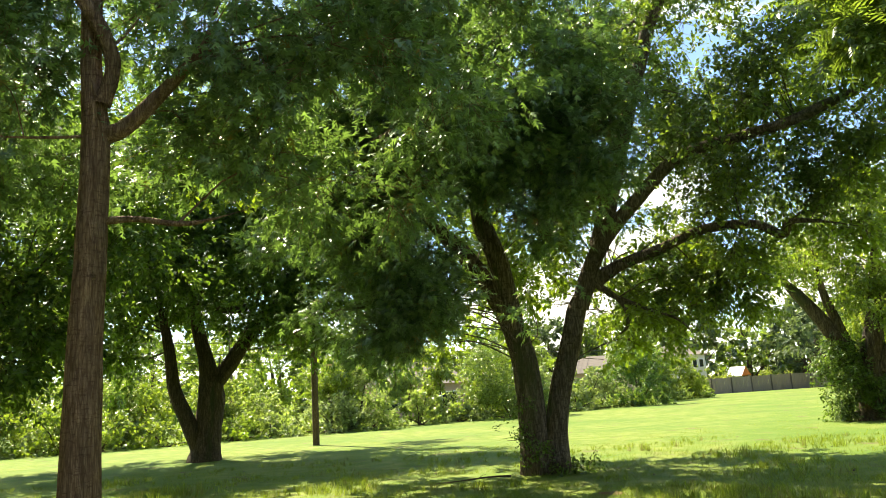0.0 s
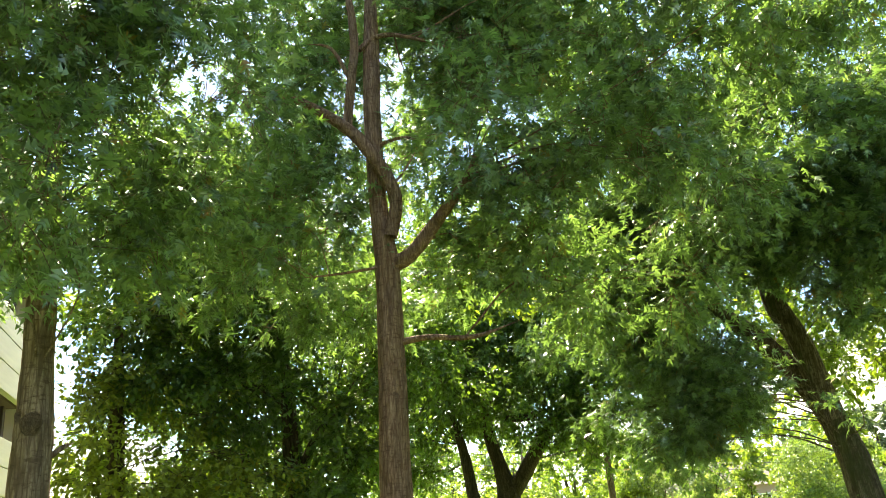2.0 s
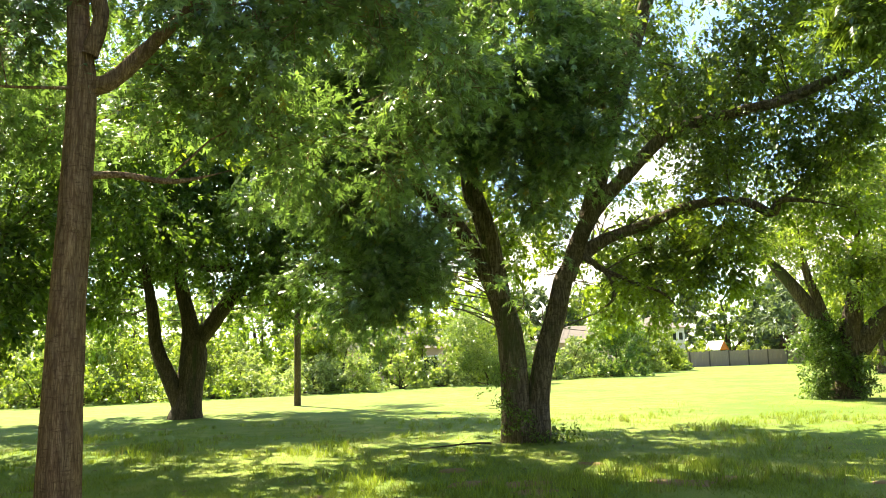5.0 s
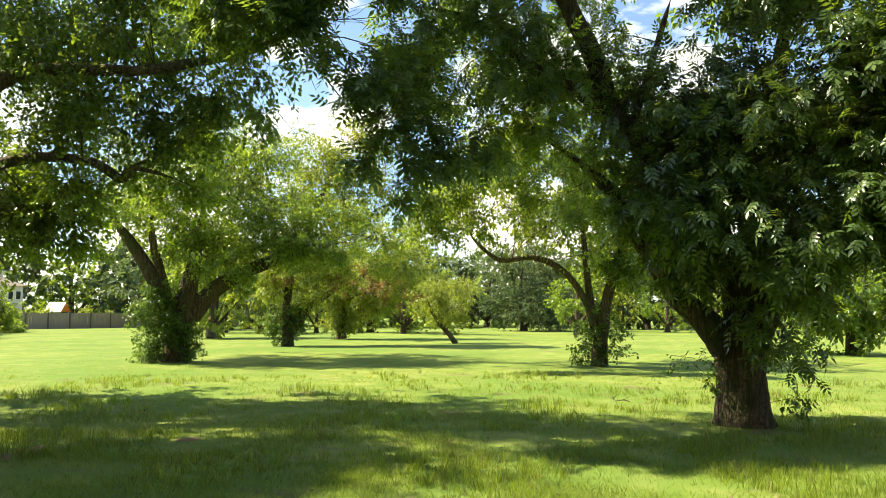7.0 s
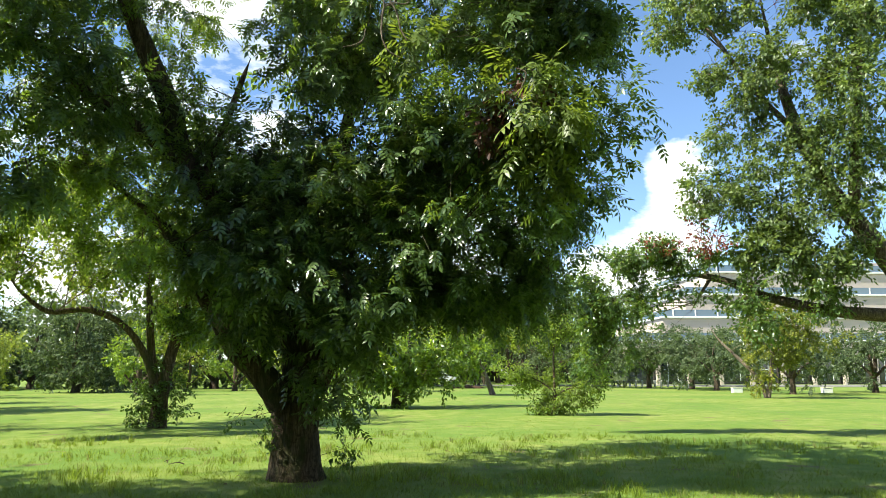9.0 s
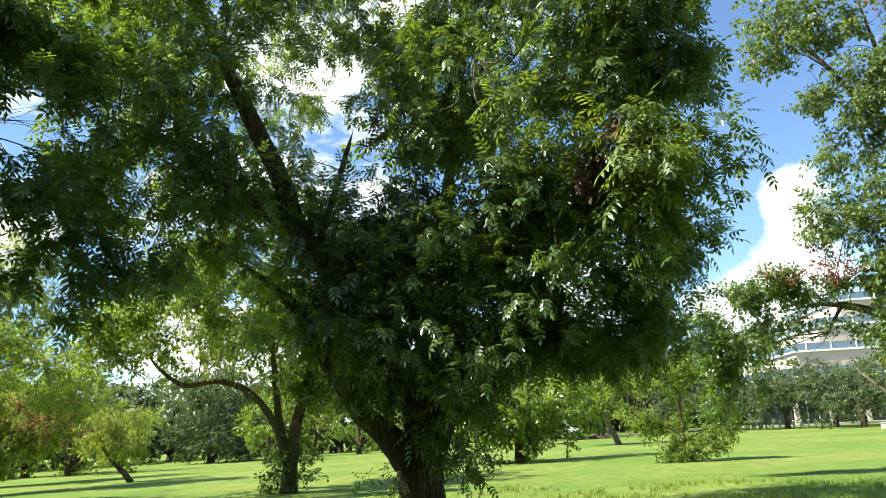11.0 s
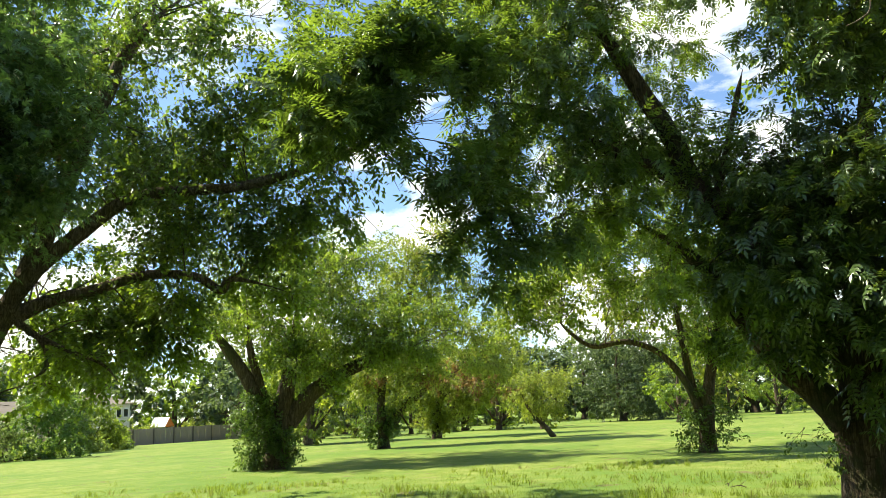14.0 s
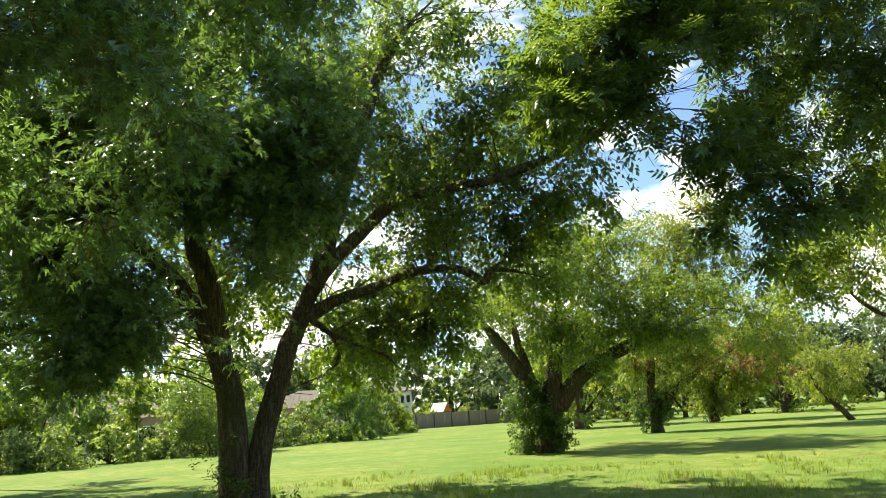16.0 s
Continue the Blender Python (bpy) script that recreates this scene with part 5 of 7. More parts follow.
    bough_e = [(14.4, 4.7, 7.3, 1.4), (15.4, 3.1, 7.4, 1.5), (15.1, 1.5, 7.1, 1.3), (14.7, 3.9, 5.2, 1.3), (15.5, 2.7, 5.5, 1.3), (13.5, 5.6, 5.2, 1.1), (15, 4.6, 9.5, 1.5), (15.5, 2.6, 9.6, 1.5), (14.7, 0.9, 8.4, 1.3), (13.8, 5.1, 3.8, 0.9), (14.7, 3.8, 3.6, 0.9)]
    bough_f = [(9.94, 1.34, 4.8, 0.18), (9.96, 1.19, 4.91, 0.18), (9.98, 1.08, 5.1, 0.17), (9.98, 1.03, 5.24, 0.13), (9.96, 1.24, 5.07, 0.13)]
    bough_g = [(11.1, 5.1, 0.95, 0.2), (11.15, 4.9, 0.6, 0.15), (11.95, 4.1, 0.9, 0.22), (12, 4, 0.45, 0.2), (11.9, 4.05, 1.2, 0.15)]
    bough_h = [(10, 0.7, 5, 0.4), (10, 0.7, 4.5, 0.3), (10.2, 0.8, 5.4, 0.3), (9.9, 2.1, 5.8, 0.3)]
    bough_i = [(10, 4.9, 3.6, 0.5), (10, 4.3, 3.2, 0.5), (10.1, 3.7, 2.8, 0.5), (10.5, 3.2, 2.8, 0.5), (10, 4.8, 2.9, 0.4), (10.1, 4.2, 2.6, 0.4), (10.5, 3.7, 2.4, 0.4), (11.2, 3.2, 2.4, 0.3), (11.1, 2.9, 3, 0.5), (10.2, 4.5, 3.9, 0.5), (10.4, 3.9, 3.7, 0.6), (10.9, 3.3, 3.7, 0.6)]
    bough_j = [(8.4, 7.3, 7.4, 0.6), (8, 7.7, 7.5, 0.5), (7.9, 7.8, 6.9, 0.4), (8.3, 7.3, 6.7, 0.5), (9.1, 6.3, 7.4, 0.6), (8.6, 7, 7.8, 0.6), (8, 7.7, 5.9, 0.4), (8.3, 7.3, 5.8, 0.4), (8.6, 6.9, 5.6, 0.4), (8.4, 7.2, 5, 0.4), (8.7, 6.8, 4.9, 0.4), (9, 6.5, 5.4, 0.4), (8.4, 7.2, 4.3, 0.4), (8.9, 6.6, 6.1, 0.3), (8.2, 7.5, 5, 0.3), (8.7, 6.9, 7, 0.4), (8.4, 7.2, 8.6, 0.7), (9, 6.4, 8.6, 0.7), (7.6, 8, 8.4, 0.6)]
    bough_k = [(10, 6, 7.8, 0.6), (10.2, 5.8, 7, 0.4), (9.9, 6.2, 6.9, 0.4), (9.7, 6.5, 5.4, 0.4), (10.2, 5.7, 4.8, 0.4), (10.3, 5.5, 4.2, 0.4), (10.4, 5.4, 3.6, 0.4), (10.4, 5.4, 2.9, 0.4), (10.6, 5, 4.1, 0.5), (10.5, 5.1, 4.9, 0.4), (10.2, 5.8, 8.9, 0.7), (10.7, 4.7, 4.7, 0.4), (10.7, 4.7, 3.6, 0.5)]
    bough_m = [(11, 1.9, 4, 0.8), (11.2, 1, 4.1, 0.8), (11.4, 0.7, 3.3, 0.6), (11.6, 0.5, 4.1, 0.4), (12.1, 1.8, 3.1, 0.6), (11.4, 2.3, 3, 0.5), (11.8, 1.7, 2.8, 0.4), (12.1, 1.2, 2.9, 0.4), (12.4, 0.9, 2.8, 0.35), (12.4, 0.8, 3.3, 0.35)]
    bough_n = [(9.5, 9.3, 8.1, 0.9), (10.1, 8.7, 7.4, 0.7), (10.2, 8.5, 8.6, 0.9), (11, 7.4, 8.8, 0.8), (11.4, 6.9, 7.9, 0.5), (11.1, 7.4, 7.1, 0.6), (10.4, 8.3, 6.2, 0.7), (9.9, 8.8, 5.6, 0.7), (10.8, 7.8, 5.7, 0.6), (11.5, 6.7, 5.8, 0.5), (9.6, 9.2, 6.6, 0.7), (11.3, 7, 6.7, 0.4), (10.2, 8.5, 4.8, 0.5), (9.7, 9.1, 7.1, 0.6)]
    bough_o = [(10.3, 5.6, 4.5, 0.5), (10.8, 4.7, 5.3, 0.5), (11, 4.2, 4.2, 0.6), (10.6, 5.1, 3.8, 0.5), (11.2, 3.7, 5, 0.6), (10.3, 5.6, 3.4, 0.3), (11.2, 3.5, 3.5, 0.6), (10.9, 4.4, 3.2, 0.5), (11.3, 3.2, 4.2, 0.5), (11.4, 2.8, 5.2, 0.5)]
    bough_p = [(9.9, 7.3, 7.3, 0.4), (9.6, 7.7, 8.4, 0.5), (10.2, 6.9, 6.2, 0.35), (10.3, 6.7, 5.3, 0.35), (9.3, 8, 9.4, 0.6), (9.2, 8.3, 7.9, 0.5), (9.7, 7.9, 6.7, 0.45), (8.9, 8.9, 9.2, 0.8), (9.9, 7.6, 5.6, 0.3), (10.1, 7.1, 7.4, 0.3), (10.3, 6.7, 6.4, 0.3), (10.5, 6.4, 5.6, 0.2), (10.8, 6, 5, 0.4), (9.8, 7.4, 8.1, 0.3), (10.7, 6.2, 5.7, 0.3), (10.5, 6.4, 4.6, 0.3), (10.9, 5.9, 4.1, 0.4), (9.35, 7, 4.6, 0.32), (9.7, 6.7, 4.4, 0.28), (10, 6.3, 4.1, 0.28), (9, 7.2, 4.5, 0.3), (9.5, 6.5, 4, 0.28), (9.75, 6.1, 3.5, 0.26), (9.2, 6.8, 4.3, 0.28)]
    return tree("tree", (11.73, 4.67), "massive dark pecan with thick trunk and drooping compound leaves", stems, [bough_a, bough_b, bough_c, bough_d, bough_e, bough_f, bough_g, bough_h, bough_i, bough_j, bough_k, bough_m, bough_n, bough_o, bough_p], "pinnate", LEAF_DEEP, BARK_PECAN, 0.23, 76, 4, each=6, gap=-0.06, thin=9.5, mix={3: ("pinnate", LEAF_DEEP, 0.25, 34), 4: ("simple", LEAF_BACK, 0.17, 36), 5: ("simple", LEAF_WILT, 0.13, 150, 0.2), 6: ("simple", LEAF_IVY, 0.07, 150, 0.12), 7: ("pinnate", LEAF_MID, 0.3, 40), 8: ("pinnate", LEAF_DEEP, 0.23, 60), 9: ("pinnate", LEAF_BACK, 0.22, 48, 0.4, -0.1), 10: ("pinnate", LEAF_DEEP, 0.23, 58), 11: ("pinnate", LEAF_BACK, 0.22, 64, 0.36, -0.08), 12: ("pinnate", LEAF_PECAN, 0.2, 34, 0.36, -0.02), 13: ("pinnate", LEAF_DEEP, 0.23, 60, 0.42, -0.2), 14: ("pinnate", LEAF_PECAN, 0.2, 55, 0.34, -0.1)}, droop=0.45, sides=18)


pecan = big_pecan()


def forked_tree():
    trunk = [(-7.77, 24.29, -0.09, 0.491), (-7.67, 24.32, 0.79, 0.415), (-7.55, 24.36, 1.99, 0.415), (-7.7, 24.31, 3.06, 0.246), (-7.94, 24.23, 4.14, 0.208), (-8.1, 24.18, 5.59, 0.153), (-8.26, 24.13, 7.45, 0.097)]
    limb_a = [(-7.93, 24.24, 0.47, 0.283), (-8.24, 24.03, 1.35, 0.244), (-8.52, 23.82, 2.23, 0.206), (-8.64, 23.67, 3.44, 0.168), (-8.84, 23.49, 4.83, 0.112), (-9.04, 23.31, 6.42, 0.056)]
    limb_b = [(-7.46, 24.38, 2.34, 0.283), (-6.91, 24.34, 3, 0.244), (-6.34, 24.29, 3.77, 0.224), (-5.6, 24.26, 4.62, 0.185), (-4.84, 24.22, 5.57, 0.13), (-3.89, 24.19, 6.61, 0.074)]
    limb_c = [(-7.22, 23.94, 4.63, 0.112), (-6.51, 23.62, 4.55, 0.119), (-5.72, 23.31, 4.64, 0.089)]
    stems = [trunk, limb_a, limb_b, limb_c]
    bough_a = [(-9.5, 23.1, 7, 2.1), (-7.6, 22.8, 7.8, 2), (-5.8, 23.3, 7.1, 1.8), (-9.3, 23.2, 4.7, 1.5), (-7.9, 24.8, 5.7, 1.6), (-5.5, 23.4, 5.3, 1.4), (-4, 23.7, 5.6, 1.3), (-11.2, 23.5, 6.1, 1.8), (-13, 23.7, 7.3, 1.8), (-10.3, 23.9, 3.2, 1.2), (-6.3, 24.2, 3.7, 0.8), (-4.6, 23.6, 3.7, 0.9), (-12.9, 23.7, 5.1, 1.4), (-7.3, 23.9, 10, 2.1), (-9.4, 23.2, 9.5, 2.1), (-2.9, 25.8, 3.8, 1), (-2.5, 26.9, 2.8, 0.8), (-5.4, 23.4, 4.2, 0.8), (-4.1, 23.7, 4.2, 0.8), (-2.5, 22.9, 4.7, 0.9), (-2.9, 23.8, 6.5, 1.2), (-3.4, 23.8, 3.3, 0.5)]
    bough_b = [(-10.2, 25.5, 7.4, 2.3), (-8.5, 25.2, 8.3, 2.2), (-6.5, 25.6, 7.4, 2), (-10.2, 26.6, 5, 1.6), (-8.7, 27.7, 6.1, 1.8), (-6.6, 27, 5.8, 1.5), (-4.6, 27.1, 6, 1.4), (-12.8, 26.1, 6.5, 2), (-15.1, 27.1, 7.9, 2), (-11.4, 26.8, 3.4, 1.3), (-6.9, 27.7, 3.9, 0.9), (-4.9, 26.6, 3.9, 1), (-14.3, 25.8, 5.3, 1.5), (-7.7, 26.2, 10.6, 2.3), (-10.3, 25.5, 10.1, 2.3), (-3, 29.3, 4, 1.1), (-2.4, 29, 2.9, 0.9), (-6, 27, 4.5, 0.9), (-5.1, 27, 4.5, 0.9), (-3.1, 25.7, 4.9, 1), (-3.2, 26.8, 6.9, 1.3), (-4.2, 27.2, 3.5, 0.6)]
    bough_c = [(-8.8, 21.3, 7, 1), (-7.6, 21.7, 6.1, 1), (-6, 22.2, 6.7, 1), (-4.6, 22.5, 5.8, 1), (-8.6, 21.3, 5.2, 0.9), (-7, 21.9, 4.7, 0.8), (-5.4, 22.4, 4.9, 0.8), (-4.1, 22.6, 4.7, 0.8), (-2.7, 22.8, 4.9, 0.9), (-1.7, 22.9, 5.4, 0.9), (-2.8, 22.8, 6.3, 1), (-1.8, 22.9, 6.8, 1), (-4.1, 22.6, 7.2, 1), (-0.8, 23, 4.6, 0.7), (-1.4, 23, 3.9, 0.6), (-8.1, 21.5, 7.8, 1.1), (-6.1, 22.2, 7.8, 1.1)]
    return tree("tree", (-7.77, 24.29), "dark forked tree with low spreading crown near the utility pole", stems, [bough_a, bough_b, bough_c], "simple", LEAF_DARK, BARK_DARK, 0.175, 42, 5, each=8, mix={2: ("simple", LEAF_DARK, 0.16, 75, 0.4, -0.1)})


forked_tree()


def arching_tree():
    trunk = [(21.04, 12.92, -0.02, 0.255), (21.07, 12.87, 0.79, 0.218), (21.16, 12.74, 1.82, 0.182), (21.31, 12.48, 3.04, 0.137), (21.46, 12.23, 4.47, 0.11), (21.43, 12.28, 6.14, 0.074)]
    limb_a = [(21.04, 12.93, 0.8, 0.15), (20.7, 13.17, 2.03, 0.115), (20.18, 13.67, 2.98, 0.092), (19.5, 14.35, 3.37, 0.085), (18.78, 15.03, 3.27, 0.07), (18.22, 15.45, 3.75, 0.052), (17.89, 15.6, 4.18, 0.044), (17.61, 15.67, 4.61, 0.026)]
    limb_b = [(21, 13, 1.23, 0.127), (20.89, 13.17, 2.38, 0.118), (20.82, 13.27, 3.82, 0.091), (20.74, 13.4, 5.67, 0.055)]
    stems = [trunk, limb_a, limb_b]
    bough_a = [(20.2, 14.2, 5.7, 1.1), (19.2, 14.5, 4.6, 0.9), (18, 15.4, 4.6, 0.7), (17.4, 16, 4.6, 0.7), (19.2, 15.3, 5.8, 0.9), (20.3, 14.7, 7, 1.1), (18.1, 15.9, 5.6, 0.7), (16.8, 16.6, 4.3, 0.5), (17.9, 16.9, 5.5, 0.7), (19.5, 15.8, 7.2, 0.9)]
    bough_b = [(20, 13.4, 4.3, 1.1), (20.8, 12.2, 4.4, 1.1), (21.6, 11.7, 3.3, 0.9), (21.4, 13.1, 6.1, 1.1), (20.8, 12.2, 3, 0.6), (21.9, 12.2, 2, 0.6), (21.3, 13.3, 7.2, 1.1), (23, 12.3, 5.7, 1.2), (21.3, 11.8, 4.8, 0.9), (20.8, 12.6, 3.7, 0.7), (22.3, 11.6, 5.9, 0.9), (20.7, 13.3, 5.3, 0.8), (21, 12.3, 2.7, 0.5)]
    bough_c = [(22.1, 14.9, 5.9, 1.2), (20.9, 15.6, 4.8, 1), (19.9, 16.6, 4.8, 0.8), (19.1, 17.8, 4.8, 0.8), (21, 16.5, 6.1, 1), (22.5, 16.3, 7.3, 1.2), (20.1, 17.9, 5.9, 0.8), (17.7, 18.2, 4.4, 0.6), (20, 18.6, 5.8, 0.8), (21.7, 17.2, 7.5, 1), (21.9, 14.1, 4.4, 1.2), (22.6, 13, 4.6, 1.2), (23.8, 12.5, 3.4, 1), (23.4, 14.5, 6.4, 1.2), (22.8, 13.1, 3.1, 0.7), (23.9, 14.6, 7.6, 1.2), (25.1, 12.9, 5.9, 1.3), (23.3, 12.9, 4.9, 1), (22.8, 13.9, 3.8, 0.8), (24.6, 13.2, 6.2, 1), (22.9, 14.9, 5.6, 0.9), (22.6, 13, 2.8, 0.6)]
    bough_e = [(15.4, 15.1, 4.6, 0.5), (15.8, 14.7, 5.2, 0.5), (16.4, 14.1, 4.9, 0.5), (16.9, 13.5, 5.4, 0.6), (17.3, 12.9, 4.7, 0.5), (15.7, 14.8, 3.9, 0.4), (16.2, 14.3, 4.2, 0.4), (17.5, 12.6, 5.6, 0.5), (18, 12, 5, 0.5), (15.4, 15.1, 3.7, 0.4), (16.9, 13.4, 6.2, 0.6), (17.4, 12.8, 6.7, 0.6), (17.9, 12, 6.1, 0.5), (16.6, 13.8, 4.1, 0.3), (18.4, 11.3, 4.7, 0.4), (18.7, 10.9, 3.7, 0.4), (18.3, 11.5, 3.8, 0.4), (17.7, 12.4, 4.1, 0.4)]
    bough_f = [(15.5, 15.4, 4.1, 0.5), (16, 14.9, 4.7, 0.6), (16.6, 14.3, 5.2, 0.6), (17.1, 13.7, 5.7, 0.6), (17.6, 13, 6, 0.6), (18.1, 12.3, 6.3, 0.6), (16.8, 14.1, 4.2, 0.5), (17.4, 13.3, 4.7, 0.6), (17.9, 12.5, 4.9, 0.6), (18.3, 12, 5.6, 0.6), (17.2, 13.5, 3.7, 0.3), (17.7, 12.8, 3.8, 0.4), (18.4, 11.9, 4.2, 0.5), (16.1, 14.8, 3.9, 0.4), (18.1, 12.3, 3.6, 0.4), (18.5, 11.7, 3.3, 0.4), (17.6, 13, 6.8, 0.6), (18.2, 12.2, 7.1, 0.6), (15.6, 15.3, 4.7, 0.4)]
    bough_d = [(20.75, 13.15, 0.3, 0.32), (20.7, 13.25, 0.75, 0.34), (20.85, 13.0, 1.2, 0.28), (21.15, 12.5, 0.6, 0.32), (21.1, 12.5, 1.1, 0.28), (20.95, 12.7, 1.7, 0.26), (20.9, 12.5, 2.4, 0.35), (21, 12.3, 3, 0.4), (20.9, 12.3, 3.5, 0.4)]
    return tree("tree", (21.04, 12.92), "tree with a long arching limb and shrubby base", stems, [bough_a, bough_b, bough_c, bough_d, bough_e, bough_f], "simple", LEAF_LIGHT, BARK_PECAN, 0.12, 110, 6, each=8, gap=0.06, mix={4: ("simple", LEAF_LIME, 0.125, 80, 0.32, 0.0), 5: ("simple", LEAF_LIME, 0.125, 76, 0.32, 0.02), 1: ("simple", LEAF_PECAN, 0.12, 110), 2: ("simple", LEAF_LIGHT, 0.18, 34), 3: ("simple", LEAF_IVY, 0.1, 170, 0.18)})


arching_tree()


def ivied_tree():
    trunk = [(12.35, 23.28, -0.08, 0.487), (12.44, 23.23, 0.93, 0.389), (12.59, 23.15, 1.94, 0.35), (12.82, 23.03, 3.34, 0.195), (12.99, 22.93, 4.87, 0.137), (13.12, 22.86, 6.65, 0.079)]
    limb_a = [(12.27, 23.32, 0.94, 0.292), (11.98, 23.4, 1.88, 0.252), (11.55, 23.55, 2.82, 0.233), (11.11, 23.69, 3.58, 0.194), (10.59, 23.87, 4.35, 0.155), (9.97, 24.06, 5.31, 0.078)]
    limb_b = [(12.09, 23.41, 2.06, 0.175), (11.81, 23.44, 3, 0.155), (11.56, 23.46, 3.94, 0.116), (11.42, 23.42, 5.27, 0.058)]
    limb_c = [(12.75, 23.07, 1.47, 0.331), (13.34, 22.54, 2.36, 0.271), (14.09, 21.9, 2.96, 0.231), (14.96, 21.12, 3.41, 0.191), (15.64, 20.42, 3.69, 0.114), (16.44, 19.58, 3.99, 0.057)]
    stems = [trunk, limb_a, limb_b, limb_c]
    bough_a = [(11.2, 23.1, 5.2, 0.9), (12.4, 22.9, 6.2, 1.2), (13.3, 21.9, 5.9, 1.2), (14.3, 21, 5.2, 1.1), (15.2, 20.1, 4.4, 1.1), (15.8, 19.4, 3.8, 0.8), (13.3, 21.7, 4.2, 1.1), (14.4, 20.5, 3.9, 0.8), (12.3, 22.5, 4.2, 1), (10.7, 23.8, 4.9, 0.8), (12.6, 22.3, 3.3, 0.8), (12.2, 23.6, 4.9, 1), (14.9, 22.6, 7.1, 1.1), (11.8, 24.4, 6.8, 0.9), (13.6, 23.4, 7.4, 1.1), (16.8, 19.9, 4.6, 0.9), (17.6, 19.2, 4, 0.8), (13.6, 21.5, 3.2, 0.7)]
    bough_b = [(12.1, 26.1, 5.5, 1), (13.7, 24.7, 6.4, 1.3), (14.4, 23.3, 6, 1.3), (15.6, 23.1, 5.4, 1.2), (16.2, 21.5, 4.5, 1.2), (14.9, 24, 4.3, 1.2), (15.5, 22, 4, 0.9), (11.5, 25.6, 5, 0.9), (13.5, 24.7, 3.4, 0.9), (13.1, 25.4, 5, 1.1), (16.3, 24.2, 7.3, 1.2), (12.6, 27, 7.1, 1), (14.6, 25.9, 7.8, 1.2), (18.2, 21.5, 4.7, 1), (14.1, 23.3, 3.3, 0.8)]
    bough_c = [(13.3, 27.6, 5.8, 1), (15.3, 27.1, 7, 1.3), (16, 26.6, 6.7, 1.3), (17.5, 25.3, 5.8, 1.2), (18.4, 22, 4.1, 0.9), (17.1, 24.7, 4.3, 0.9), (14.3, 26.7, 4.6, 1.1), (12.2, 26.8, 5.3, 0.9), (14.8, 26, 3.5, 0.9), (14.8, 28.7, 5.4, 1.1), (17.1, 26.9, 7.8, 1.2), (13, 27.5, 7.3, 1), (18.9, 22.4, 4.9, 1), (20.6, 22.7, 4.3, 0.9), (15.7, 24.8, 3.4, 0.8)]
    bough_d = [(12.1, 22.9, 0.3, 0.45), (11.7, 23.2, 0.7, 0.5), (11.9, 22.9, 1.2, 0.5), (12.4, 22.9, 0.4, 0.4), (11.4, 23.3, 1.5, 0.45), (12, 23, 2, 0.45), (11.6, 23.3, 0.3, 0.4), (12.3, 22.8, 0.9, 0.4), (11.5, 23.2, 2.1, 0.35)]
    return tree("tree", (12.35, 23.28), "spreading tree with ivy-covered trunk in the open lawn", stems, [bough_a, bough_b, bough_c, bough_d], "simple", LEAF_PECAN, BARK_PECAN, 0.11, 140, 7, each=8, gap=0.02, mix={1: ("simple", LEAF_OLIVE, 0.135, 55), 2: ("simple", LEAF_LIGHT, 0.18, 20), 3: ("simple", LEAF_IVY, 0.1, 230, 0.15)})


ivied_tree()


def yellowing_tree():
    trunk = [(22.22, 31.02, -0.08, 0.31), (22.2, 31.04, 0.94, 0.254), (22.18, 31.05, 2.29, 0.197), (22.5, 30.82, 4.47, 0.198), (23.27, 30.25, 6.68, 0.156), (23.81, 29.83, 8.66, 0.115), (24.32, 29.41, 10.09, 0.072)]
    limb_a = [(22.46, 30.85, 0.92, 0.282), (23.06, 30.41, 1.83, 0.225), (23.74, 29.88, 2.47, 0.141), (24.42, 29.33, 3.24, 0.071)]
    stems = [trunk, limb_a]
    bough_a = [(23.1, 30.3, 8.7, 1.7), (25.1, 29.9, 9.7, 1.8), (23.9, 29.6, 7.5, 1.7), (25.2, 28.5, 7.7, 1.6), (22, 30.6, 4.4, 1.3), (22.8, 30, 3.6, 1.3), (24.2, 29.4, 4.1, 1.3), (21.7, 31.3, 2.9, 1), (22.8, 30.5, 2.2, 0.8), (25.5, 28.2, 5.9, 1.4), (26.4, 28.1, 4.2, 1.3), (23.8, 30.5, 6.2, 1.7), (21.5, 31.9, 4, 1)]
    bough_b = [(25.2, 29.7, 10.9, 0.4), (25.6, 29.5, 10.5, 0.3), (22.3, 30.2, 4.6, 0.5), (23.4, 29.6, 3.3, 0.5), (21.6, 30.8, 3.4, 0.4)]
    bough_c = [(22, 31, 0.5, 0.5), (22.6, 30.7, 0.9, 0.5), (22.3, 30.9, 1.5, 0.5), (21.6, 31.3, 1, 0.5)]
    return tree("tree", (22.22, 31.02), "tree with yellowing leaves behind the ivied tree", stems, [bough_a, bough_b, bough_c], "simple", LEAF_LIGHT, BARK_DARK, 0.14, 82, 8, each=8, mix={1: ("simple", LEAF_RUST, 0.14, 80), 2: ("simple", LEAF_IVY, 0.13, 130, 0.18)})


yellowing_tree()


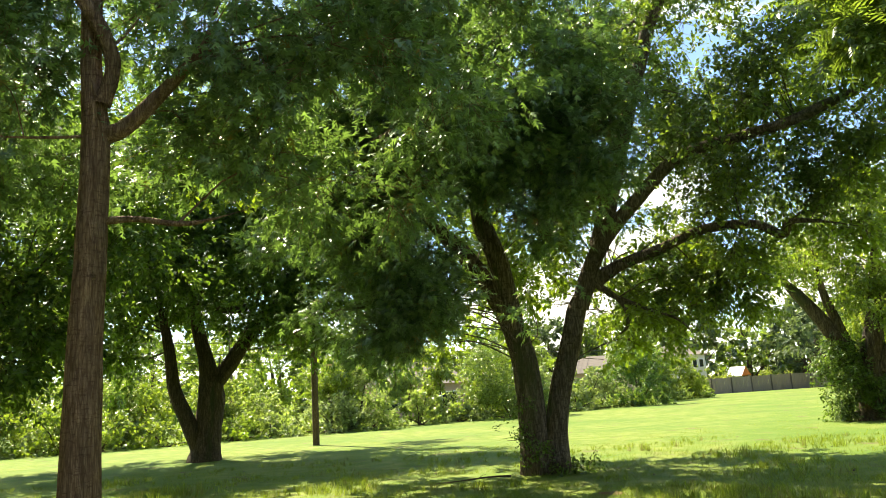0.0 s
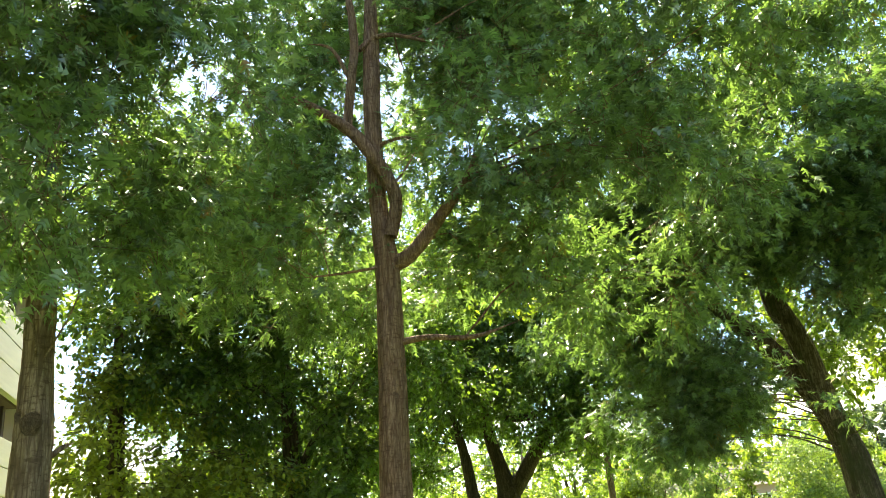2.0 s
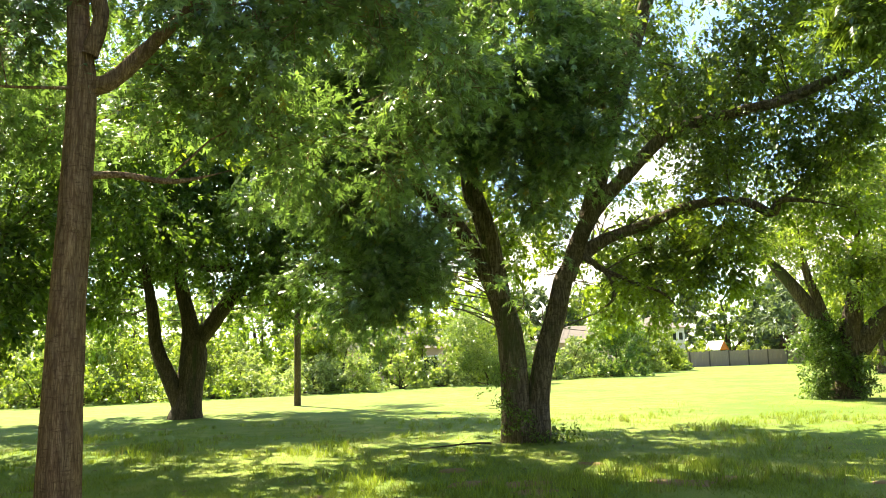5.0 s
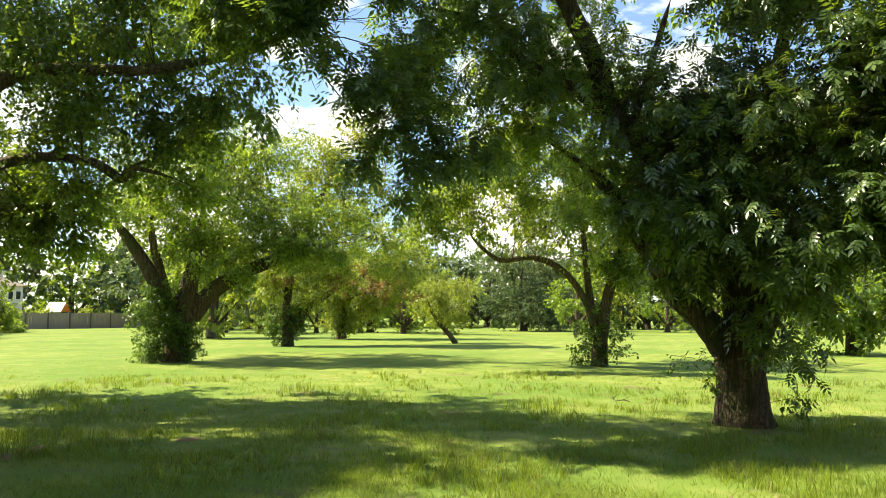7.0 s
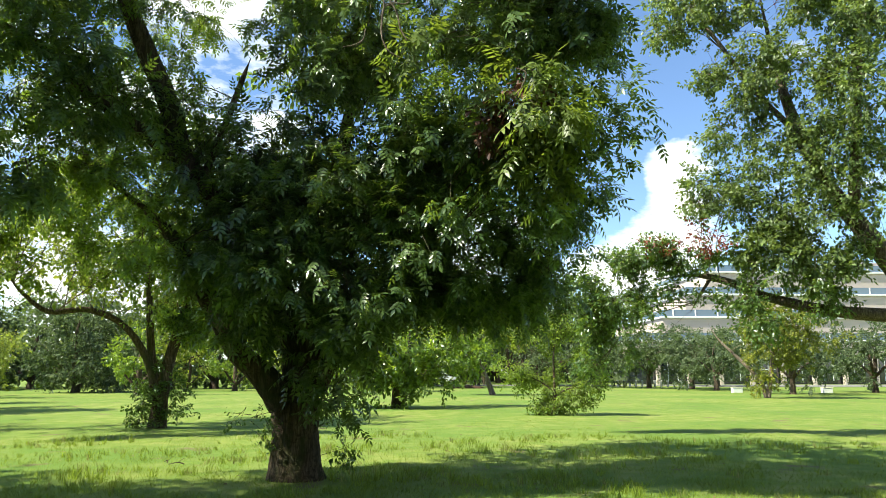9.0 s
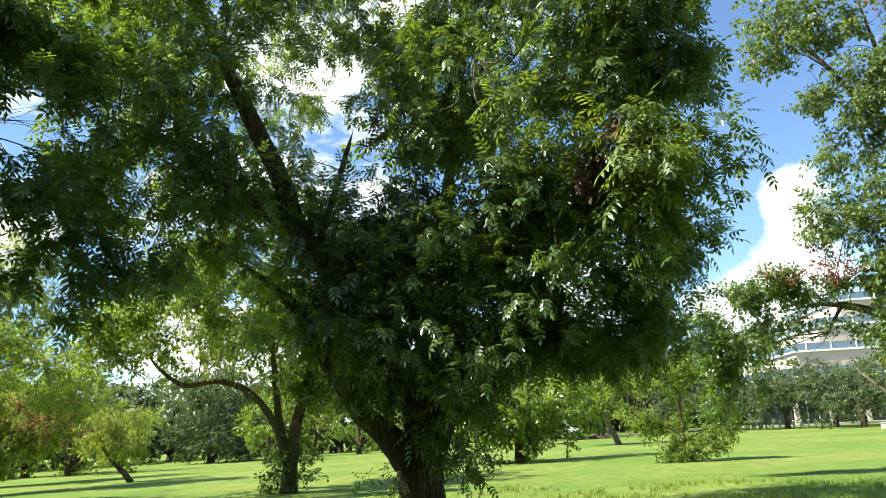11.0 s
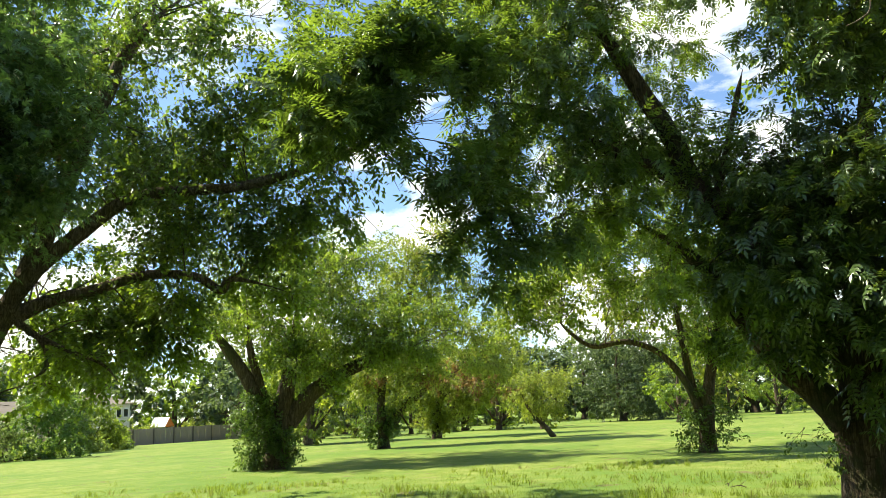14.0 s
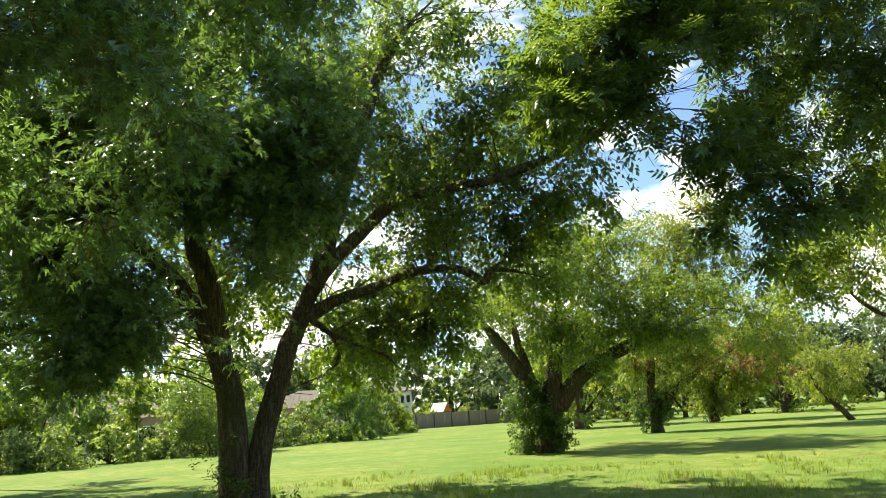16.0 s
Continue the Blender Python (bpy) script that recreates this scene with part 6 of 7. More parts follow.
def leaning_willow():
    trunk = [(30.36, 27.36, -0.06, 0.136), (30.08, 27.67, 0.51, 0.121), (29.78, 27.99, 0.95, 0.091), (29.47, 28.32, 1.68, 0.091), (29.31, 28.48, 2.27, 0.06)]
    stems = [trunk]
    bough_a = [(29.9, 27.5, 2.2, 1), (29.5, 28.3, 2, 0.8), (30.7, 27.3, 2.8, 0.9), (29.9, 28.2, 2.8, 0.8), (30.5, 26.9, 1.9, 0.6), (29.5, 28.6, 2.6, 0.7), (30.9, 27.1, 2.2, 0.7)]
    return tree("tree", (30.36, 27.36), "small leaning tree with feathery lime-green foliage", stems, [bough_a], "simple", LEAF_LIGHT, BARK_DARK, 0.11, 90, 9, each=9, droop=0.6, gap=0.08)


leaning_willow()


def bushy_trunk_tree():
    trunk = [(30.82, 37.4, -0.07, 0.304), (30.82, 37.41, 0.95, 0.251), (31.07, 37.19, 2.3, 0.197), (31.67, 36.68, 3.65, 0.179), (32.4, 36.04, 4.99, 0.108)]
    stems = [trunk]
    bough_a = [(31.6, 36.3, 4, 1.8), (30.2, 37.4, 3.4, 1.4), (32.8, 35.1, 3.5, 1.6), (34.1, 34.4, 4.2, 1.4), (31.2, 36.6, 2.3, 1.1), (32.2, 35.6, 2.2, 1), (29.9, 37.7, 2, 0.9), (34.1, 35.2, 5.6, 1.5)]
    bough_b = [(30.8, 37.3, 0.6, 0.7), (31.2, 37.1, 1.4, 0.7), (30.4, 37.5, 1.2, 0.6)]
    bough_c = [(30.3, 34.9, 3.8, 0.8), (31.2, 34.1, 3.2, 0.9), (32.1, 33.2, 2.9, 0.7), (30.8, 34.4, 2.5, 0.7), (32.8, 32.5, 2.6, 0.6), (30.1, 35.1, 3.1, 0.7)]
    return tree("tree", (30.82, 37.4), "leafy tree with rust-tinged crown and bushy trunk across the lawn", stems, [bough_a, bough_b, bough_c], "simple", LEAF_LIGHT, BARK_DARK, 0.16, 85, 10, each=8, mix={2: ("simple", LEAF_RUST, 0.18, 40)})


bushy_trunk_tree()


def far_ivied_tree():
    trunk = [(26.57, 45.57, -0.11, 0.39), (26.68, 45.51, 1.65, 0.312), (26.56, 45.58, 3.16, 0.234), (26.38, 45.69, 5.06, 0.117)]
    stems = [trunk]
    bough_a = [(26.5, 45.5, 4.5, 2.2), (28.3, 44.6, 4.2, 1.7), (24.8, 46.2, 4.4, 1.7), (26.6, 45.5, 6.6, 2), (29.6, 43.8, 3, 1.2)]
    return tree("tree", (26.57, 45.57), "distant tree with pale trunk behind the ivied tree", stems, [bough_a], "simple", LEAF_PECAN, BARK_GREY, 0.28, 34, 11, each=8)


far_ivied_tree()


def overhanging_tree():
    trunk = [(21.3, -8.6, -0.1, 0.42), (21.3, -8.3, 2.2, 0.34), (21.35, -7.2, 4.3, 0.27), (21.45, -5.95, 6.3, 0.2), (21.55, -5.4, 7.6, 0.17), (21.7, -5.0, 9.2, 0.13), (21.8, -4.7, 11.2, 0.1), (21.7, -4.4, 13.5, 0.06)]
    limb_a = [(21.4, -7.4, 3.0, 0.19), (21.5, -5.6, 3.2, 0.15), (21.9, -4.1, 3.66, 0.12), (22.0, -3.3, 4.05, 0.1), (22.1, -2.4, 4.25, 0.07), (22.2, -1.1, 4.1, 0.035)]
    limb_b = [(21.4, -6.4, 5.6, 0.16), (21.2, -6.6, 8.0, 0.13), (21.0, -6.8, 10.5, 0.09), (20.9, -7.2, 13.0, 0.05)]
    limb_c = [(21.6, -5.3, 7.9, 0.09), (21.6, -4.2, 9.3, 0.07), (21.6, -3.2, 11.0, 0.05), (21.7, -2.3, 12.0, 0.025)]
    limb_d = [(22.05, -2.9, 4.15, 0.05), (21.9, -2.6, 3.7, 0.035), (21.8, -2.3, 3.2, 0.02)]
    stems = [trunk, limb_a, limb_b, limb_c, limb_d]
    bough_a = [(21.6, -2.45, 12.1, 0.95), (21.7, -1.95, 11.2, 0.69), (21.5, -3.35, 11.9, 0.95), (21.4, -3.95, 10.9, 0.86), (21.5, -3.15, 10.2, 0.6), (21.5, -3.25, 9.7, 0.43), (21.3, -4.2, 11.5, 0.95), (21.1, -5, 11.6, 1.03), (20.9, -6, 11, 1.03), (20.6, -6.9, 10.3, 1.2), (21.3, -4.2, 9.8, 1.03), (21.1, -5.1, 9.6, 1.03), (20.9, -6.1, 9, 1.12), (21.4, -4.15, 8.8, 0.69), (21.5, -3.65, 8.1, 0.6), (21.3, -4.1, 8.1, 0.86), (21.1, -5, 7.9, 0.86), (20.9, -5.9, 7.2, 1.12), (21.5, -3.35, 6.7, 0.69), (21.6, -2.65, 6.4, 0.52), (21.4, -3.95, 6.8, 0.69)]
    bough_b = [(21.5, -3.25, 6, 0.52), (21.4, -4.15, 5.8, 0.69), (21.3, -4.4, 6.9, 0.6), (21.1, -5, 5.6, 0.86), (21, -5.6, 5.2, 0.95), (21.4, -3.8, 4.9, 0.69), (21.2, -4.7, 4.5, 0.86), (21, -5.5, 4.1, 0.86), (20.5, -7.1, 8.4, 1.6), (20.7, -6.7, 5.6, 1.5), (20.1, -8.3, 10.7, 1.7), (21.6, -3.05, 14.1, 1.29), (21.2, -4.7, 13.8, 1.55), (20.7, -6.6, 13, 2), (20.9, -6.1, 15.3, 2.3), (21.3, -4.2, 16.1, 1.9)]
    bough_c = [(21.2, -1.3, 5.1, 0.26), (21.1, -2.3, 4.9, 0.26), (21, -3, 4.9, 0.34), (20.8, -4.3, 11.6, 0.26), (21.1, -2.5, 5.2, 0.26)]
    bough_d = [(21.7, -0.3, 4.4, 0.6), (21.7, -1.2, 4.6, 0.6), (21.7, -0.3, 3.6, 0.52), (21.7, -0.9, 3.4, 0.52), (21.7, 0.2, 3.2, 0.6), (21.7, -0.2, 2.6, 0.6), (21.7, 0.2, 1.8, 0.43), (21.4, -3.6, 3.5, 0.52), (21.3, -4.4, 3.7, 0.52), (21.1, -5.2, 3.9, 0.69), (21.3, -4.1, 2.9, 0.43), (21.7, -0.4, 2, 0.26), (21.7, 0.4, 4, 0.43), (21.6, -1.9, 3.9, 0.3), (21.6, -2.6, 3.6, 0.25), (21.5, -1.5, 4.8, 0.4), (21.4, -2.1, 4.6, 0.35), (21.5, -2.8, 4.7, 0.3), (21.7, -0.6, 4.0, 0.5), (21.7, 0.0, 2.9, 0.5)]
    return tree("tree", (21.3, -8.6), "tall tree with a long bare limb and fine leaves", stems, [bough_a, bough_b, bough_c, bough_d], "simple", LEAF_ASH, BARK_GREY, 0.13, 105, 12, each=8, gap=-0.06, spray=0.3, thin=12.4, mix={2: ("simple", LEAF_RED, 0.1, 60), 3: ("simple", LEAF_BACK, 0.115, 200, 0.28, -0.15)})


overhanging_tree()


def sapling():
    trunk = [(29.96, 2.0, -0.09, 0.06), (29.97, 1.9, 0.72, 0.05), (29.97, 1.92, 1.97, 0.04), (29.97, 1.85, 2.8, 0.03)]
    limb_a = [(29.97, 1.9, 0.7, 0.03), (29.9, 1.4, 1.0, 0.022), (29.9, 0.8, 1.05, 0.012)]
    limb_b = [(29.97, 1.92, 0.9, 0.03), (29.9, 2.5, 1.3, 0.022), (29.9, 3.1, 1.5, 0.012)]
    stems = [trunk, limb_a, limb_b]
    bough_a = [(30.1, 1.8, 2.7, 0.68), (30.1, 2.4, 3.1, 0.53), (30.2, 1, 2.8, 0.61), (30.2, 1.6, 3.3, 0.46), (30.2, 0.6, 2.2, 0.38), (30.1, 2.9, 2.3, 0.53), (30, 3.4, 1.9, 0.46), (30.1, 2.6, 1.6, 0.61), (30.2, 1.5, 1.8, 0.61), (30.2, 0.5, 1.3, 0.38), (30, 3.2, 1.3, 0.38), (30.1, 2.2, 1, 0.53), (30.2, 1.2, 1.1, 0.38), (30.2, 0.3, 0.9, 0.23), (30.1, 1.9, 0.4, 0.53), (30.1, 2.5, 0.4, 0.38), (30.2, 1.2, 0.4, 0.3), (30.2, 0.8, 0.8, 0.3), (30.1, 2.7, 2.5, 0.38), (30.1, 1.9, 3.5, 0.3), (30.2, 1.3, 2.2, 0.61)]
    return tree("tree", (29.96, 2.0), "bushy young tree standing alone in the field", stems, [bough_a], "simple", LEAF_LIME, BARK_DARK, 0.11, 150, 13, each=8, spray=0.3)


sapling()


def shaded_ivy_tree():
    trunk = [(35.02, 9.35, -0.07, 0.346), (35.03, 9.31, 1.03, 0.319), (35.09, 9.05, 2.35, 0.239), (35.14, 8.85, 3.95, 0.133)]
    stems = [trunk]
    bough_a = [(34.2, 9.1, 2.3, 1.6), (34.4, 8.1, 1.6, 1.2), (33.9, 10, 1.3, 1.3), (34.2, 9, 0.5, 0.8), (35.6, 7.6, 2.9, 1.3), (34.7, 10.9, 2.5, 1.6), (36.8, 6.4, 2.5, 1.2)]
    return tree("tree", (35.02, 9.35), "ivy-clad tree behind the massive pecan", stems, [bough_a], "simple", LEAF_PECAN, BARK_DARK, 0.22, 48, 14, each=8)


shaded_ivy_tree()


def yellow_tree():
    trunk = [(52.29, -9.9, -0.13, 0.15), (52.22, -10.28, 2.31, 0.12), (52.19, -10.42, 5.08, 0.06)]
    limb_a = [(52.29, -9.9, -0.13, 0.17), (52.33, -9.5, 1.1, 0.13), (52.51, -8.4, 2.4, 0.11), (52.7, -7.2, 3.7, 0.06), (52.8, -6.6, 4.8, 0.03)]
    stems = [trunk, limb_a]
    bough_a = [(52.3, -10.1, 3.7, 1.6), (52, -11.5, 4.7, 1.8), (52.3, -9.6, 5.1, 1.6), (52.2, -10.5, 2, 1.2), (52.7, -12.7, 3.6, 1.6), (51.9, -9.9, 0.6, 0.9), (52.5, -8.8, 3.4, 1)]
    return tree("tree", (52.29, -9.9), "tree with slanting trunks and yellow-green leaves", stems, [bough_a], "simple", LEAF_YELLOW, BARK_PALE, 0.2, 40, 15, each=8)


yellow_tree()


def leaning_slim_tree():
    trunk = [(54.64, 7.8, -0.11, 0.203), (54.55, 8.36, 1.38, 0.163), (54.47, 8.87, 2.57, 0.163), (54.38, 9.39, 3.78, 0.102)]
    stems = [trunk]
    bough_a = [(53.8, 9.5, 5, 1.6), (54.4, 8, 5.6, 1.5), (53.6, 11, 4.2, 1.4), (54.4, 6.6, 4.2, 1.4), (54, 9, 3, 1)]
    return tree("tree", (54.64, 7.8), "slim leaning tree near the dark grove", stems, [bough_a], "simple", LEAF_LIGHT, BARK_GREY, 0.26, 34, 16, each=8)


leaning_slim_tree()


def grove_tree_dark():
    trunk = [(-9.06, 14.42, -0.1, 0.271), (-9.07, 14.41, 1.4, 0.226), (-9.1, 14.39, 2.56, 0.214), (-9.19, 14.34, 3.75, 0.177), (-9.22, 14.31, 5.11, 0.154), (-9.27, 14.28, 6.66, 0.105)]
    limb_a = [(-8.99, 14.46, 3.02, 0.101), (-8.64, 14.48, 3.58, 0.088), (-8.23, 14.52, 4.01, 0.062), (-7.51, 14.72, 4.3, 0.031)]
    stems = [trunk, limb_a]
    bough_a = [(-8.5, 14, 2.9, 1.2), (-11.1, 14.8, 3.2, 0.9), (-7.9, 14.8, 3.5, 1.3), (-9.8, 16.5, 3.8, 1.4), (-9.5, 13, 4.2, 1.1), (-7.7, 15.5, 4.5, 1), (-6.2, 14.8, 4.8, 1.3), (-11.7, 14.1, 5.1, 1.2), (-10.9, 11.6, 5.5, 1.2), (-7.3, 16.6, 5.8, 1.2), (-7.4, 12.1, 6.1, 1), (-6.8, 15, 6.4, 1.2)]
    bough_c = [(-10.5, 11.4, 5.9, 0.8), (-9.8, 12.1, 5.4, 0.8), (-8.9, 12.7, 5.6, 0.8), (-8, 13.3, 5.1, 0.8), (-7.2, 13.8, 5.6, 0.7), (-10.4, 11.6, 4.8, 0.7), (-9.6, 12.2, 4.4, 0.7), (-8.8, 12.8, 4.3, 0.6), (-7.8, 13.4, 3.9, 0.6), (-7.3, 13.7, 4.2, 0.6), (-10.1, 11.8, 6.5, 0.7), (-9.3, 12.5, 6.6, 0.7), (-7.3, 13.7, 3, 0.5), (-7.7, 13.5, 2.6, 0.5), (-6.8, 13.9, 4.8, 0.6)]
    bough_b = [(-9.4, 11.6, 6.8, 1.2), (-10.5, 13.3, 7.1, 1.1), (-9.9, 14.9, 7.4, 1.3), (-6.4, 16, 7.7, 1.3), (-8.8, 16.3, 8.1, 1), (-9.7, 13.8, 8.4, 1.1), (-9.1, 12.5, 8.7, 1.2), (-11, 15.3, 9, 1.3), (-10.1, 12.4, 9.4, 1.3), (-10.5, 14.4, 9.7, 1.2), (-9.5, 13.5, 10, 1.2), (-10.1, 15.2, 10.3, 1)]
    return tree("tree", (-9.06, 14.42), "dark-trunked shade tree in the grove beside the garage", stems, [bough_a, bough_b, bough_c], "simple", LEAF_DARK, BARK_DARK, 0.15, 70, 17, each=8, group='grove by the garage')


grove_tree_dark()


def grove_tree_slim():
    trunk = [(-11.69, 16.27, -0.1, 0.178), (-11.69, 16.27, 1.49, 0.148), (-11.69, 16.27, 2.83, 0.133), (-11.71, 16.25, 4.06, 0.112), (-11.73, 16.24, 5.92, 0.076)]
    stems = [trunk]
    bough_a = [(-11, 17.5, 2.6, 0.9), (-12.5, 17.9, 3, 1.1), (-9.9, 15.9, 3.3, 1.1), (-13.1, 16.7, 3.7, 0.9), (-13.7, 14.8, 4.1, 0.9), (-13.4, 15.7, 4.5, 0.8), (-10.3, 16.7, 4.9, 1), (-11.1, 15.9, 5.2, 0.9), (-10.7, 13.8, 5.6, 0.8), (-10.6, 16.8, 6, 0.9), (-13.1, 17.9, 6.4, 0.7), (-9.7, 15.3, 6.8, 0.9), (-9.9, 16.2, 7.2, 0.8), (-11.7, 14, 7.5, 1), (-11, 15.6, 7.9, 1.1), (-12, 18.1, 8.3, 0.8), (-13.7, 16.1, 8.7, 0.9), (-10.4, 16.2, 9.1, 1.1), (-12.7, 16.3, 9.4, 1), (-11.9, 17.3, 9.8, 0.8)]
    return tree("tree", (-11.69, 16.27), "slim shade tree in the grove beside the garage", stems, [bough_a], "simple", LEAF_DARK, BARK_DARK, 0.15, 72, 18, each=8, group='grove by the garage')


grove_tree_slim()


def grove_tree_back():
    trunk = [(-14.65, 19.04, -0.1, 0.234), (-14.67, 19.03, 1.55, 0.195), (-14.73, 18.99, 3.47, 0.16), (-14.8, 18.94, 4.94, 0.125), (-14.84, 18.9, 6.81, 0.073)]
    stems = [trunk]
    bough_a = [(-15.4, 19.6, 2.8, 0.8), (-14.5, 20.4, 3.2, 0.6), (-14.5, 18, 3.6, 0.6), (-15.4, 19.1, 4, 0.5), (-13.6, 19.9, 4.5, 0.5), (-14.3, 17.5, 4.9, 0.5), (-15.8, 19, 5.3, 0.6), (-12.8, 20, 5.7, 0.6), (-13.3, 18.7, 6.1, 0.6), (-14.5, 20.3, 6.5, 0.7), (-13.7, 17.7, 6.9, 0.6), (-14.9, 20.6, 7.3, 0.7), (-14.9, 17.6, 7.7, 0.7), (-15.9, 19.1, 8.2, 0.7), (-14, 20.6, 8.6, 0.7), (-15.2, 18.4, 9, 0.7), (-14.2, 19.4, 9.4, 0.6), (-14, 19.7, 9.8, 0.7)]
    return tree("tree", (-14.65, 19.04), "slim tree at the back of the grove by the garage", stems, [bough_a], "simple", LEAF_PECAN, BARK_GREY, 0.15, 76, 19, each=8, group='grove by the garage')


grove_tree_back()


def grove_tree_edge():
    trunk = [(-11.91, 12.18, -0.1, 0.227), (-11.9, 12.19, 1.76, 0.189), (-11.88, 12.22, 2.94, 0.177), (-11.9, 12.2, 4.28, 0.153), (-11.93, 12.17, 6.03, 0.117), (-11.94, 12.16, 7.27, 0.066)]
    stems = [trunk]
    bough_a = [(-10.2, 12.8, 3.2, 0.5), (-11.9, 12, 3.5, 0.7), (-10.3, 11.8, 3.8, 0.6), (-9.8, 12.5, 4.1, 0.6), (-11.2, 12, 4.5, 0.7), (-9.7, 12.8, 4.8, 0.5), (-12.6, 13.9, 5.1, 0.5), (-11.9, 14.2, 5.4, 0.6), (-11.6, 14.3, 5.8, 0.5), (-10.4, 11.7, 6.1, 0.5), (-12, 11.8, 6.4, 0.6), (-12.3, 13, 6.7, 0.6), (-12.1, 12.6, 7.1, 0.6), (-10.9, 12.7, 7.4, 0.6), (-10.3, 12.4, 7.7, 0.6), (-11.9, 12.6, 8, 0.5), (-11, 11.9, 8.4, 0.7), (-11.8, 13.6, 8.7, 0.5), (-11.7, 12.7, 9, 0.6), (-11.6, 13.1, 9.3, 0.7)]
    bough_b = [(-10.9, 10.4, 4.5, 0.5), (-10.4, 10.8, 4.2, 0.6), (-10.9, 10.3, 3.7, 0.4), (-10, 11.2, 3.4, 0.6), (-10.8, 10.5, 2.9, 0.6), (-10.1, 11.1, 2.6, 0.6), (-9.5, 11.6, 2.7, 0.5), (-9.1, 12, 3.2, 0.4), (-9.4, 11.8, 3.9, 0.5), (-10.6, 10.7, 2.3, 0.5), (-9.8, 11.4, 2, 0.4), (-8.9, 12.1, 2.3, 0.4), (-8.5, 12.4, 2.7, 0.4)]
    return tree("tree", (-11.91, 12.18), "leafy tree at the edge of the grove by the garage", stems, [bough_a, bough_b], "simple", LEAF_PECAN, BARK_DARK, 0.15, 80, 20, each=8, mix={1: ("simple", LEAF_LIGHT, 0.14, 56)}, group='grove by the garage')


grove_tree_edge()



def knot(parent, spot, size, bark, out):
    """A swollen branch scar on a trunk: a ring with a hollow."""
    bm = bmesh.new()
    bmesh.ops.create_uvsphere(bm, u_segments=14, v_segments=9, radius=1.0)
    for v in bm.verts:
        ring = math.hypot(v.co.x, v.co.z)
        dip = 0.35 * max(0.0, 1 - ring / 0.45)
        v.co.y *= 1 - dip
        v.co += Vector((noise.noise(v.co * 2.1), noise.noise(v.co * 2.3 + Vector((3, 0, 0))), noise.noise(v.co * 1.9 + Vector((0, 5, 0))))) * 0.12
    turn = Vector((0, -1, 0)).rotation_difference(Vector(out)).to_matrix().to_4x4()
    m = Matrix.Translation(Vector(spot) - parent.matrix_basis.translation) @ turn @ Matrix.Diagonal((size * 0.6, size * 0.2, size * 0.7, 1))
    for f in bm.faces:
        f.smooth = True
    part("knot", bm, bark, parent, at=m)


knot(slender, (-3.52, 7.47, 2.95), 0.10, BARK_RED, (0.4, -0.9, 0))
knot(slender, (-3.60, 7.47, 3.62), 0.07, BARK_RED, (0.1, -1, 0))
knot(slender, (-3.52, 7.50, 1.7), 0.07, BARK_RED, (0.6, -0.8, 0))
knot(garage_side, (-5.70, 4.85, 2.72), 0.15, BARK_OAK, (0.6, -0.7, 0))
knot(garage_side, (-5.80, 4.83, 2.80), 0.10, BARK_OAK, (0.3, -0.9, 0))
knot(garage_side, (-5.72, 4.86, 4.05), 0.08, BARK_OAK, (0.5, -0.8, 0))

# bare pale creepers looping before the pecan's leaves
creeper_a = [(9.1, 2.44, 6.26, 0.0138), (9.07, 2.57, 6.2, 0.0138), (9.06, 2.6, 5.94, 0.012), (9.06, 2.58, 5.76, 0.0103), (9.08, 2.51, 5.62, 0.0103), (9.12, 2.38, 5.54, 0.0069)]
creeper_b = [(9.08, 2.5, 6.3, 0.0138), (9.11, 2.41, 6.12, 0.0103), (9.12, 2.37, 5.93, 0.0103), (9.14, 2.29, 5.77, 0.0069)]
creeper_c = [(9.06, 2.57, 6.19, 0.0103), (9.06, 2.57, 6.33, 0.0103), (9.08, 2.51, 6.41, 0.0103), (9.1, 2.46, 6.38, 0.0103), (9.1, 2.45, 6.28, 0.0103), (9.06, 2.57, 6.25, 0.0069)]
creeper_d = [(9.09, 2.47, 6.27, 0.012), (9.14, 2.31, 6.26, 0.0103), (9.16, 2.23, 6.33, 0.0069), (9.17, 2.18, 6.35, 0.0069)]
creeper_e = [(9, 2.79, 5.91, 0.0069), (8.99, 2.82, 5.76, 0.0086), (8.95, 2.93, 5.68, 0.0069), (8.91, 3.05, 5.65, 0.0052)]
creeper_f = [(9.39, 0.95, 5.39, 0.0069), (9.4, 0.82, 5.32, 0.0103), (9.4, 0.85, 5.19, 0.0086), (9.39, 0.91, 5.06, 0.0069)]
for points in (creeper_a, creeper_b, creeper_c, creeper_d, creeper_e, creeper_f):
    creeper = smooth_path(points, 5)
    creeper[:, :3] -= np.array(pecan.matrix_basis.translation)
    part("creeper", mesh_from("creeper", *tube(creeper, 6), True), BARK_PALE, pecan, "bare pale creeper stem")

# torn pale wood on the pecan's low limb
torn = smooth_path([(10.83, 5.36, 2.13, 0.12), (10.74, 5.46, 2.35, 0.185), (10.66, 5.56, 2.55, 0.175), (10.58, 5.64, 2.75, 0.11)], 4)
torn[:, :3] -= np.array(pecan.matrix_basis.translation)
part("torn_bark", mesh_from("torn_bark", *tube(torn, 11, np.random.default_rng(8), 0.16), True), BARK_PALE, pecan, "pale torn wood")


